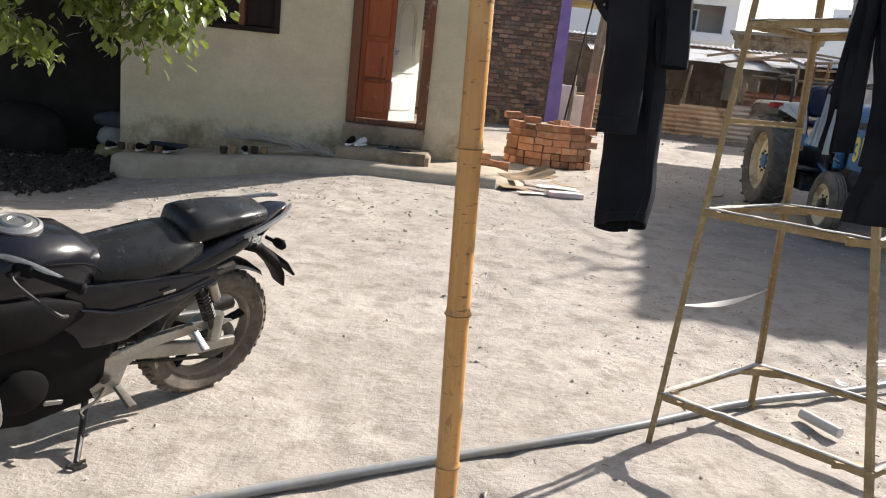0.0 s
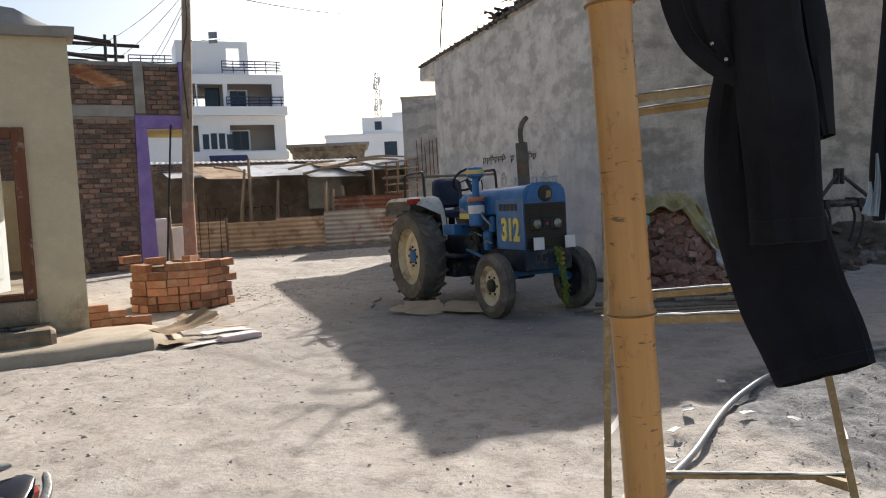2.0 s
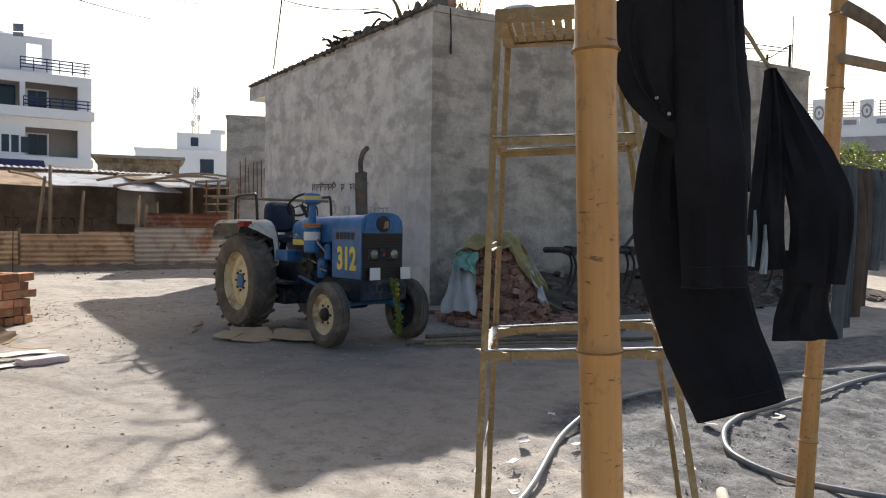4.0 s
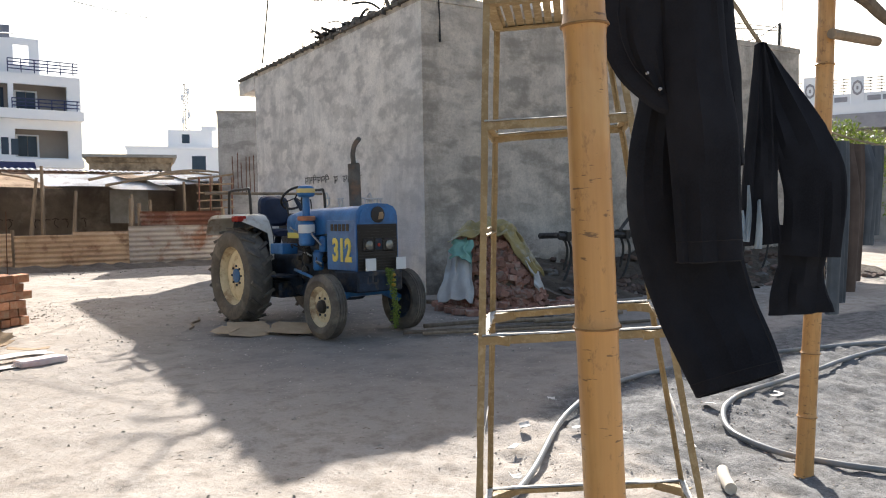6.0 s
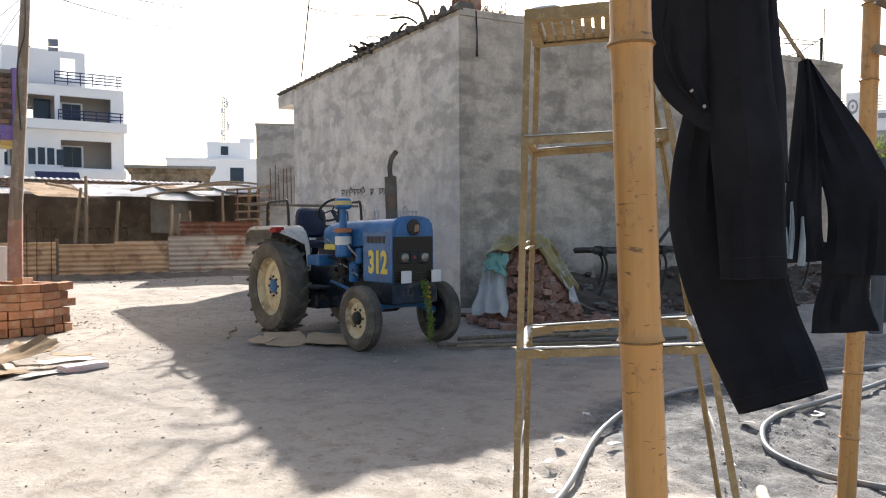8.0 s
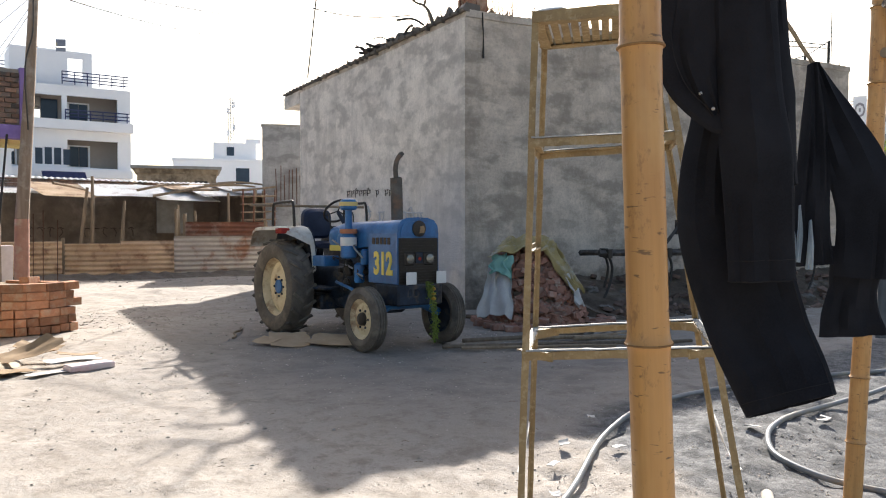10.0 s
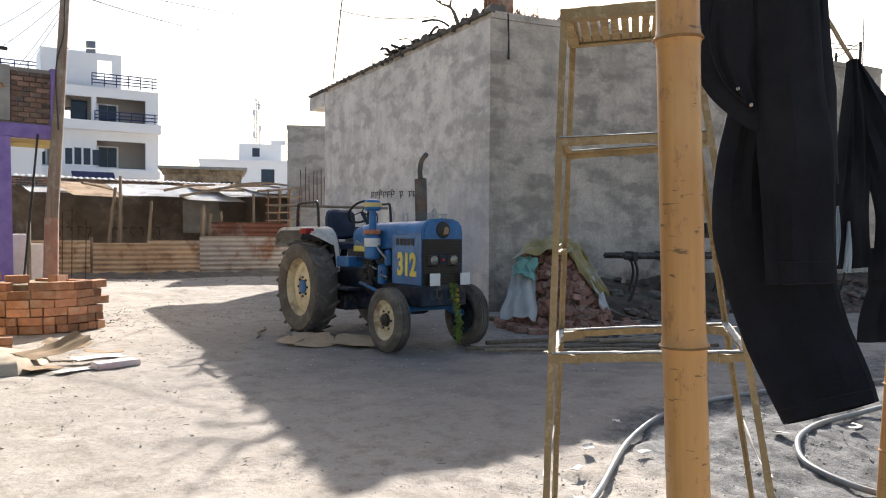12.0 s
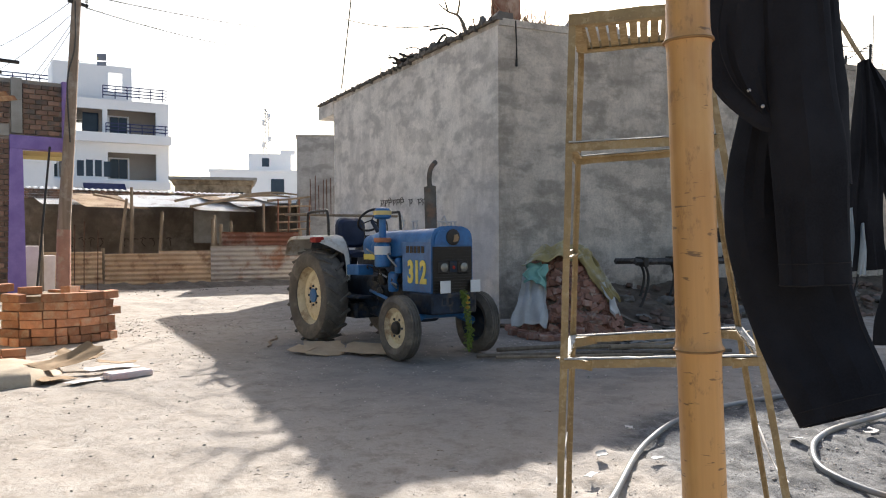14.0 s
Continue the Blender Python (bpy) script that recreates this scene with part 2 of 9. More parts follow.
def plaster_material(name, base, dark, foot_tone, low=0.9, blue=None, rough=1.0):
    """Cement or limewash plaster with trowel clouds, runs and a darker foot (damp on the limewash)."""
    m, t, b = nodes_of(name)
    tc = t.nodes.new("ShaderNodeTexCoord").outputs["Object"]
    big = tex_noise(t, tc, 0.5, 6, 0.65)
    mid = tex_noise(t, tc, 2.6, 10, 0.74)
    run = tex_noise(t, tc, 1.1, 6, 0.6, (1.6, 1.6, 0.35))
    fine = tex_noise(t, tc, 20, 7, 0.75)
    trowel = tex_noise(t, tc, 2.2, 5, 0.58, (0.7, 0.7, 1.4))
    fleck = tex_noise(t, tc, 9, 5, 0.7)
    c = blend(t, ramp(t, mid, 0.40, 0.64, 0, 0.6), base, dark)
    c = blend(t, ramp(t, trowel, 0.47, 0.60, 0, rough * 0.75), c, tuple(v * 0.86 for v in dark))
    c = blend(t, ramp(t, run, 0.52, 0.64, 0, 0.55 * rough), c, dark)
    c = blend(t, ramp(t, big, 0.53, 0.66, 0, 0.5), c, tuple(min(1, v * 1.2) for v in base))
    c = blend(t, ramp(t, fleck, 0.50, 0.68, 0, 0.3 * rough), c, base)
    c = blend(t, ramp(t, fine, 0.46, 0.66, 0, 0.42), c, dark)
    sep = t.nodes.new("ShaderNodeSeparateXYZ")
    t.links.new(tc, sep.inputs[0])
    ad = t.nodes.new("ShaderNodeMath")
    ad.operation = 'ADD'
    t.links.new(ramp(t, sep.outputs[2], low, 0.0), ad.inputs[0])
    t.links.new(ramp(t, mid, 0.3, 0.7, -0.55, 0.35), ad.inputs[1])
    c = blend(t, ramp(t, ad.outputs[0], 0.25, 0.9, 0, 0.85), c, foot_tone)
    if blue:
        b2 = tex_noise(t, tc, 0.55, 3, 0.5)
        zf = ramp(t, sep.outputs[2], 3.2, 1.6)
        mu = t.nodes.new("ShaderNodeMath")
        mu.operation = 'MULTIPLY'
        t.links.new(zf, mu.inputs[0])
        t.links.new(ramp(t, b2, 0.38, 0.55, 0, 0.6), mu.inputs[1])
        c = blend(t, mu.outputs[0], c, blue)
    t.links.new(c, b.inputs["Base Color"])
    b.inputs["Roughness"].default_value = 0.92
    b.inputs["Specular IOR Level"].default_value = 0.2
    h = t.nodes.new("ShaderNodeMath")
    h.operation = 'MULTIPLY_ADD'
    t.links.new(fine, h.inputs[0])
    h.inputs[1].default_value = 0.7
    t.links.new(mid, h.inputs[2])
    add_bump(t, b, h.outputs[0], 0.9, 0.045)
    return m


def leaf_material(name, a, c2):
    m, t, b = nodes_of(name)
    g = t.nodes.new("ShaderNodeNewGeometry").outputs["Random Per Island"]
    c = blend(t, g, a, c2)
    t.links.new(c, b.inputs["Base Color"])
    b.inputs["Roughness"].default_value = 0.35
    tr = t.nodes.new("ShaderNodeBsdfTranslucent")
    t.links.new(blend(t, 0.5, c, (0.30, 0.36, 0.04)), tr.inputs["Color"])
    mx = t.nodes.new("ShaderNodeMixShader")
    mx.inputs[0].default_value = 0.3
    out = t.nodes["Material Output"]
    t.links.new(b.outputs[0], mx.inputs[1])
    t.links.new(tr.outputs[0], mx.inputs[2])
    t.links.new(mx.outputs[0], out.inputs["Surface"])
    return m


M_GROUND = ground_material()
M_BAMBOO = bamboo_material()
M_CREAM = plaster_material("cream_limewash", (0.74, 0.635, 0.44), (0.63, 0.53, 0.355), (0.24, 0.17, 0.095), 1.0, None, 0.4)
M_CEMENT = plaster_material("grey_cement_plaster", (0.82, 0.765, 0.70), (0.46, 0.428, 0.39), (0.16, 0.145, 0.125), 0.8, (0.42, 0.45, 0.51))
# Browner mix, also darkened to put the right face's deeper shade into colour.
M_CEMENTBROWNSHADE = plaster_material("brown_shade_cement_plaster", (0.68, 0.59, 0.49), (0.32, 0.272, 0.222), (0.13, 0.108, 0.088), 1.6)
M_MUD = surface("mud_plaster", (0.38, 0.30, 0.21), (0.24, 0.185, 0.125), 0.95, scale=2.5, fine=45, bump=0.6, dist=0.02, stain=(0.14, 0.105, 0.07), stain_scale=1.1, stain_lo=0.48, stain_hi=0.62)
M_PLINTH = surface("swept_mud_plinth", (0.50, 0.415, 0.31), (0.36, 0.29, 0.21), 0.95, scale=2.5, fine=40, bump=0.35, dist=0.012, stain=(0.25, 0.19, 0.13), stain_scale=1.3, stain_lo=0.56, stain_hi=0.72)
M_DOORWOOD = surface("red_oxide_painted_wood", (0.36, 0.095, 0.03), (0.23, 0.058, 0.02), 0.6, scale=3, fine=30, stretch=(1.5, 1.5, 0.25), stain=(0.33, 0.24, 0.17), stain_scale=6, stain_lo=0.64, stain_hi=0.76)
M_FRAMEWOOD = surface("flaking_door_frame", (0.23, 0.085, 0.04), (0.13, 0.055, 0.03), 0.7, scale=4, fine=30, stretch=(1.5, 1.5, 0.25), stain=(0.36, 0.30, 0.23), stain_scale=8, stain_lo=0.60, stain_hi=0.74)
M_WHITEDOOR = surface("white_enamel", (0.80, 0.82, 0.80), (0.70, 0.74, 0.73), 0.4, scale=2, fine=20, bump=0.05)
M_DARKWOOD = surface("dark_weathered_wood", (0.085, 0.055, 0.038), (0.045, 0.03, 0.022), 0.8, scale=4, fine=40, stretch=(2, 2, 0.3))
M_DARKROOM = surface("dark_room_wall", (0.10, 0.09, 0.08), (0.06, 0.055, 0.05), 0.95)
M_BRICK = surface("burnt_brick", (0.40, 0.175, 0.095), (0.28, 0.115, 0.065), 0.92, scale=9, fine=70, bump=0.5, dist=0.006, each=0.32)
M_BRICKNEW = surface("fresh_orange_brick", (0.52, 0.24, 0.125), (0.33, 0.15, 0.082), 0.9, scale=9, fine=70, bump=0.7, dist=0.008, each=0.45, stain=(0.45, 0.32, 0.21), stain_scale=7, stain_lo=0.50, stain_hi=0.70)
M_BRICKOLD = surface("weathered_brown_brick", (0.30, 0.185, 0.135), (0.17, 0.105, 0.08), 0.95, scale=8, fine=60, bump=0.5, dist=0.006, each=0.45, stain=(0.11, 0.095, 0.085), stain_scale=1.6, stain_lo=0.50, stain_hi=0.62)
M_MORTAR = surface("grey_mortar", (0.36, 0.32, 0.28), (0.23, 0.205, 0.18), 0.95, scale=5, fine=60, bump=0.6)
M_PURPLE = surface("purple_paint", (0.27, 0.195, 0.46), (0.19, 0.13, 0.35), 0.75, scale=3, fine=40)
M_YELLOWPAINT = surface("yellow_paint", (0.62, 0.50, 0.20), (0.55, 0.43, 0.17), 0.8)
M_CONCRETE = surface("raw_concrete", (0.34, 0.325, 0.30), (0.23, 0.22, 0.20), 0.92, scale=3, fine=45, bump=0.4)
M_WHITEWALL = surface("white_wall_paint", (0.88, 0.88, 0.88), (0.80, 0.81, 0.83), 0.85, scale=0.3, fine=4, bump=0.02)
M_TAUPE = surface("taupe_wall_paint", (0.36, 0.32, 0.28), (0.32, 0.28, 0.25), 0.85, scale=0.5, fine=4, bump=0.02)
M_GLASSBLUE = surface("dark_window_glass", (0.035, 0.055, 0.085), (0.025, 0.04, 0.065), 0.12, scale=1, fine=3, bump=0, rough_var=0.05)
M_RAIL = surface("navy_railing_paint", (0.05, 0.06, 0.15), (0.035, 0.04, 0.10), 0.5)
M_TIN = surface("weathered_roof_sheet", (0.82, 0.80, 0.76), (0.62, 0.58, 0.53), 0.42, spec=0.6, scale=2, fine=25, stain=(0.28, 0.16, 0.09), stain_scale=1.5, stain_lo=0.56, stain_hi=0.72)
M_RUST = surface("rusty_corrugated_sheet", (0.66, 0.49, 0.32), (0.46, 0.31, 0.19), 0.85, metal=0.1, scale=1.3, fine=25, stain=(0.22, 0.11, 0.06), stain_scale=1.6)
M_RUSTDARK = surface("red_rust_sheet", (0.22, 0.095, 0.055), (0.14, 0.06, 0.04), 0.85, metal=0.1, scale=1.3, fine=25, stain=(0.32, 0.25, 0.20), stain_scale=1.1)
M_STICK = surface("grey_peeled_wood", (0.33, 0.25, 0.17), (0.20, 0.145, 0.095), 0.9, scale=6, fine=50, stretch=(2, 2, 0.2))
M_IRONPAINT = surface("mud_splashed_iron", (0.36, 0.26, 0.13), (0.235, 0.165, 0.085), 0.75, metal=0.1, scale=7, fine=70, stain=(0.44, 0.345, 0.21), stain_scale=30, stain_lo=0.52, stain_hi=0.72, bump=0.4, dist=0.004)
M_STEEL = surface("dull_steel", (0.42, 0.41, 0.39), (0.27, 0.26, 0.25), 0.42, metal=0.85, scale=8, fine=60)
M_CHROME = surface("silver_alloy_paint", (0.38, 0.37, 0.34), (0.24, 0.23, 0.21), 0.35, metal=0.7, scale=8, fine=60, stain=(0.30, 0.25, 0.19), stain_scale=6)
M_BLACKMETAL = surface("black_oily_metal", (0.028, 0.027, 0.026), (0.05, 0.043, 0.036), 0.5, metal=0.3, scale=6, fine=50)
M_REBAR = surface("rusty_rebar", (0.16, 0.075, 0.045), (0.09, 0.045, 0.03), 0.85, metal=0.4)
M_HOSE = surface("grey_plastic_hose", (0.27, 0.27, 0.265), (0.18, 0.18, 0.177), 0.42, scale=4, fine=30, bump=0.1, stain=(0.33, 0.28, 0.21), stain_scale=3)
M_BLACKHOSE = surface("black_poly_pipe", (0.04, 0.04, 0.042), (0.075, 0.07, 0.065), 0.45, scale=4, fine=30, bump=0.1)
M_CARD = surface("brown_cardboard", (0.36, 0.25, 0.145), (0.24, 0.16, 0.09), 0.9, scale=4, fine=40, bump=0.15)
M_PAPER = surface("crumpled_white_card", (0.66, 0.62, 0.57), (0.54, 0.50, 0.45), 0.85, scale=4, fine=40, bump=0.15)
M_PINKCARD = surface("faded_pink_box", (0.62, 0.40, 0.38), (0.66, 0.60, 0.56), 0.8, scale=5, fine=30, bump=0.1)
M_STONE = island_surface("loose_stone", (0.46, 0.40, 0.335), (0.32, 0.28, 0.232))
M_LEAF = leaf_material("citrus_leaf", (0.035, 0.065, 0.011), (0.17, 0.205, 0.04))
M_LEAFDARK = leaf_material("shrub_leaf", (0.05, 0.10, 0.02), (0.12, 0.17, 0.03))
M_LEAFYELLOW = leaf_material("withered_leaf", (0.55, 0.28, 0.03), (0.50, 0.36, 0.05))
M_BARK = surface("grey_bark", (0.21, 0.165, 0.12), (0.12, 0.092, 0.068), 0.95, scale=8, fine=50, stretch=(2, 2, 0.4), bump=0.7, dist=0.01)
M_INK = surface("charcoal_lettering", (0.06, 0.055, 0.05), (0.10, 0.09, 0.08), 0.9, bump=0)

# ---- ground ----


def build_ground():
    def axis(stops):
        out = []
        for a, b, step in stops:
            v = a
            while v < b - 1e-6:
                out.append(v)
                v += step
        out.append(stops[-1][1])
        return out
    xs = axis([(-600, -60, 60), (-60, -12, 4), (-12, -4, 0.4), (-4, 8, 0.06), (8, 16, 0.4), (16, 60, 4), (60, 600, 60)])
    ys = axis([(-600, -60, 60), (-60, -4, 4), (-4, 1, 0.4), (1, 12, 0.06), (12, 30, 0.35), (30, 60, 3), (60, 900, 60)])
    verts, faces = [], []
    for y in ys:
        for x in xs:
            z = lie(x, y)
            near = 1 - smooth(14, 40, math.hypot(x, y - 6))
            if near > 0:
                n = noise.noise(Vector((x * 0.7, y * 0.7, 0.3))) * 0.03
                n += noise.noise(Vector((x * 2.6, y * 2.6, 4.1))) * 0.008
                n += noise.noise(Vector((x * 7.0, y * 7.0, 7.7))) * 0.009
                n += max(0.0, noise.noise(Vector((x * 4.2, y * 4.2, 1.7))) - 0.15) * -0.03
                sandy = smooth(2.0, 3.2, x) * smooth(7.0, 6.0, y)
                n += sandy * (noise.noise(Vector((x * 4.5, y * 4.5, 2.2))) * 0.012 + noise.noise(Vector((x * 1.4, y * 1.4, 9.2))) * 0.015 + noise.noise(Vector((x * 8.0, y * 8.0, 5.2))) * 0.032)
                # trodden edge of the lane before the fence
                n += 0.10 * math.exp(-((y - 19.5 - 0.12 * (x - 4)) / 0.9) ** 2) * smooth(2, 4, x) * (0.6 + noise.noise(Vector((x * 1.5, y * 1.5, 1))))
                z += n * near
            verts.append((x, y, z))
    nx = len(xs)
    for j in range(len(ys) - 1):
        for i in range(nx - 1):
            a = j * nx + i
            faces.append((a, a + 1, a + nx + 1, a + nx))
    me = bpy.data.meshes.new("ground")
    me.from_pydata(verts, [], faces)
    me.polygons.foreach_set("use_smooth", [True] * len(faces))
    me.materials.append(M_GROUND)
    ob = new("ground", me)
    return tagged(ob, "dusty trodden pale earth yard with a spread of grey sand", "ground", kind="structure")


build_ground()

# ---- cream house with the red door ----


def wall_xz(bm, x0, x1, z0, z1, y0, y1, holes):
    """A wall along x with through openings (x0, x1, z0, z1)."""
    xs = sorted({x0, x1, *[h[0] for h in holes], *[h[1] for h in holes]})
    for a, b in zip(xs, xs[1:]):
        cut = sorted([(h[2], h[3]) for h in holes if h[0] <= a + 1e-6 and h[1] >= b - 1e-6])
        z = z0
        for lo, hi in cut + [(z1, z1)]:
            if lo - z > 1e-4:
                span(bm, (a, y0, z), (b, y1, lo))
            z = max(z, hi)
    bmesh.ops.remove_doubles(bm, verts=bm.verts, dist=1e-5)
    return bm


M_WINDOWWOOD = surface("black_brown_wood", (0.032, 0.022, 0.017), (0.018, 0.013, 0.010), 0.75, scale=4, fine=40, stretch=(2, 2, 0.3), spec=0.15)


def build_house():
    h = thing("cream_house", pose(0, 0, 0), "cream limewashed village house with a half open red door", "house")
    door = (-1.48, -0.34, 0.77, 2.69)
    win = (-3.58, -2.50, 1.87, 3.05)
    bm = wall_xz(bmesh.new(), -4.75, 0.17, -0.45, 3.72, 12.04, 12.34, [door, win])
    part("front_wall", bm, M_CREAM, h, "cream limewash over mud plaster, brown at the foot")
    bm = bmesh.new()
    span(bm, (-0.13, 12.343, -0.2), (0.172, 12.95, 3.72))
    # Unseen slot under a beam, added to slant sun onto the white leaf.
    span(bm, (-0.13, 12.952, -0.2), (0.172, 16.5, 0.85))
    span(bm, (-0.13, 12.952, 2.33), (0.172, 16.5, 3.72))
    span(bm, (-0.13, 16.502, -0.2), (0.172, 18.5, 3.72))
    part("side_wall", bm, M_CREAM, h)
    bm = bmesh.new()
    span(bm, (-4.75, 12.343, -0.4), (-4.45, 18.5, 3.72))
    part("side_wall", bm, M_CREAM, h)
    bm = bmesh.new()
    span(bm, (-4.44, 18.2, 0.2), (-0.14, 18.5, 2.4))
    part("back_wall", bm, M_CREAM, h)
    # inner wall that closes the window's room towards the open court
    bm = bmesh.new()
    span(bm, (-2.2, 12.343, 0.3), (-2.0, 15.6, 3.6))
    span(bm, (-4.44, 15.4, 0.3), (-2.2, 15.6, 3.6))
    part("room_wall", bm, M_DARKROOM, h, "dark inner wall")
    bm = bmesh.new()
    span(bm, (-4.5, 12.3, 0.62), (-0.13, 18.3, 0.76))
    part("inner_floor", bm, M_MUD, h)
    bm = bmesh.new()
    box(bm, (-3.35, 14.05, 3.80), (3.1, 3.9, 0.12), (2, 0, 0), bevel=0.02)
    part("roof", bm, M_CONCRETE, h, "thin weathered concrete roof slab")
    # rounded coping of stones and mud along the top of the wall
    bm = bmesh.new()
    n = 26
    loops = []
    for i in range(n + 1):
        x = -4.85 + 5.1 * i / n
        # Left part, out of view, is raised to lengthen the wall's cast shadow.
        top = 4.12 - 0.14 * smooth(-2.2, -1.2, x) + 0.10 * noise.noise(Vector((x * 1.3, 0, 5)))
        if x > -0.5:
            top -= 0.22 * smooth(-0.5, 0.25, x)
        loops.append([(x, 11.93, 3.70), (x, 11.90, 3.80), (x, 11.99, top), (x, 12.25, top + 0.03), (x, 12.42, 3.9), (x, 12.42, 3.70)])
    rings(bm, loops)
    roughen(bm, 0.02, 5)
    part("coping", bm, M_CONCRETE, h, "weathered lumpy roof edge")
    # corrugated awning that sticks out past the corner
    bm = bmesh.new()
    corrugated(bm, 0.55, 1.5, 0.09, 0.012, 0.6)
    ob = part("awning_sheet", bm, M_RUSTDARK, h, "rusty sheet hanging past the corner")
    ob.matrix_basis = pose(0.13, 13.4, 3.60, 8, 22, 10)
    bm = bmesh.new()
    tube(bm, [(-0.3, 12.7, 3.93), (0.75, 13.1, 3.90)], 0.03, 6)
    tube(bm, [(-0.3, 13.3, 3.84), (0.72, 13.7, 3.80)], 0.03, 6)
    part("awning_pole", bm, M_BLACKMETAL, h)
    # door frame
    fr = 0.13
    bm = bmesh.new()
    span(bm, (door[0], 11.985, door[2]), (door[0] + fr, 12.18, door[3]), 0.008)
    part("door_post", bm, M_FRAMEWOOD, h, "flaking brown door post")
    bm = bmesh.new()
    span(bm, (door[1] - fr, 11.985, door[2]), (door[1], 12.18, door[3]), 0.008)
    part("door_post", bm, M_FRAMEWOOD, h, "flaking brown door post")
    bm = bmesh.new()
    span(bm, (door[0] + fr + 0.002, 11.985, door[3] - 0.12), (door[1] - fr - 0.002, 12.18, door[3]), 0.008)
    part("door_head", bm, M_FRAMEWOOD, h)
    bm = bmesh.new()
    span(bm, (door[0] + fr + 0.002, 11.99, door[2]), (door[1] - fr - 0.002, 12.2, door[2] + 0.07), 0.008)
    part("door_sill", bm, M_FRAMEWOOD, h)
    # closed red leaf
    x0, x1 = door[0] + fr + 0.006, -0.885
    leaf = part("red_door_leaf", span(bmesh.new(), (x0, 12.06, 0.85), (x1, 12.10, 2.565), 0.004), M_DOORWOOD, h, "closed leaf of red oxide painted planks")
    for za, zb in ((0.93, 1.36), (1.42, 1.92), (1.98, 2.50)):
        bm = bmesh.new()
        span(bm, (x0 + 0.07, 12.045, za), (x1 - 0.07, 12.062, zb), 0.012)
        part("panel", bm, M_DOORWOOD, leaf)
    bm = bmesh.new()
    span(bm, (x0 + 0.04, 12.03, 1.385), (x1 - 0.02, 12.05, 1.41), 0.004)
    span(bm, (x1 - 0.16, 12.03, 1.36), (x1 - 0.135, 12.05, 1.72), 0.004)
    part("bar", bm, M_FRAMEWOOD, leaf, "worn wooden bar")
    bm = bmesh.new()
    tube(bm, curve_pts([(x1 - 0.01, 12.03, 1.86), (x1 + 0.03, 11.99, 1.84), (x1 + 0.05, 12.0, 1.80), (x1 + 0.08, 12.02, 1.83)], 5), 0.008, 6)
    box(bm, (x1 + 0.03, 12.0, 1.79), (0.05, 0.02, 0.05), bevel=0.006)
    part("chain_and_padlock", bm, M_STEEL, leaf, "steel hasp with padlock")
    # white leaf that stands open in the court
    d = thing("white_steel_door", pose(-1.02, 12.42, 0.765, 0, 0, 64.5), "white enamelled steel door with an arched panel, standing open", "door")
    bm = span(bmesh.new(), (0, -0.02, 0.03), (0.92, 0.02, 2.02), 0.005)
    part("leaf", bm, M_WHITEDOOR, d)
    for r in (0.26, 0.20):
        pts = [(0.46 - r, -0.028, 0.95)] + [(0.46 - r * math.cos(a), -0.028, 1.50 + r * 1.1 * math.sin(a)) for a in [math.pi * k / 12 for k in range(13)]] + [(0.46 + r, -0.028, 0.95)]
        bm = bmesh.new()
        tube(bm, pts, 0.012, 6)
        part("arched_moulding", bm, M_WHITEDOOR, d)
    for z in (0.2, 0.75):
        bm = bmesh.new()
        span(bm, (0.16, -0.032, z), (0.76, -0.02, z + 0.42), 0.01)
        part("panel", bm, M_WHITEDOOR, d)
    # window
    w = new("window")
    w.parent = h
    bm = bmesh.new()
    a, b, c, e = win
    for s in ((a, b, c, c + 0.07), (a, b, e - 0.07, e), (a, a + 0.07, c + 0.07, e - 0.07), (b - 0.07, b, c + 0.07, e - 0.07)):
        span(bm, (s[0], 12.0, s[2]), (s[1], 12.14, s[3]), 0.005)
    part("window_frame", bm, M_WINDOWWOOD, w)
    part("mullion", span(bmesh.new(), ((a + b) / 2 - 0.04, 12.01, c + 0.07), ((a + b) / 2 + 0.04, 12.13, e - 0.07), 0.006), M_FRAMEWOOD, w, "red brown mullion")
    for s in (0, 1):
        xa = a + 0.07 if s == 0 else (a + b) / 2 + 0.04
        xb = (a + b) / 2 - 0.04 if s == 0 else b - 0.07
        part("shutter", span(bmesh.new(), (xa + 0.01, 12.07, c + 0.08), (xb - 0.01, 12.10, e - 0.08), 0.006), M_WINDOWWOOD, w, "closed dark wooden shutter")
    # mud plinth along the wall with a swollen rounded edge
    def plinth(x0, x1, y_front, top, n=40, seed=0.0):
        bm = bmesh.new()
        loops = []
        for i in range(n + 1):
            x = x0 + (x1 - x0) * i / n
            k = smooth(x0, x0 + 0.35, x) * smooth(x1, x1 - 0.45, x)
            yf = 12.036 - (12.036 - y_front) * (0.35 + 0.65 * k) + 0.05 * noise.noise(Vector((x * 1.6, seed, 0)))
            zt = top - 0.25 * smooth(1.0, 4.6, -x) + 0.02 * noise.noise(Vector((x * 2.1, seed, 3)))
            zt = zt * k + (lie(x, 11.6) + 0.02) * (1 - k)
            zb = lie(x, yf) - 0.12
            loops.append([(x, yf - 0.03, zb), (x, yf - 0.02, (zb + zt) / 2 + 0.05), (x, yf + 0.02, zt - 0.03), (x, yf + 0.09, zt), (x, 12.0, zt + 0.02), (x, 12.036, zt + 0.02), (x, 12.036, zb)])
        rings(bm, loops)
        return bm
    part("plinth", plinth(-4.7, 1.15, 10.98, 0.34), M_PLINTH, h, "rounded mud plinth")
    bm = bmesh.new()
    span(bm, (-1.50, 11.28, 0.2), (-0.20, 12.03, 0.50), 0.05)
    bmesh.ops.subdivide_edges(bm, edges=bm.edges, cuts=2)
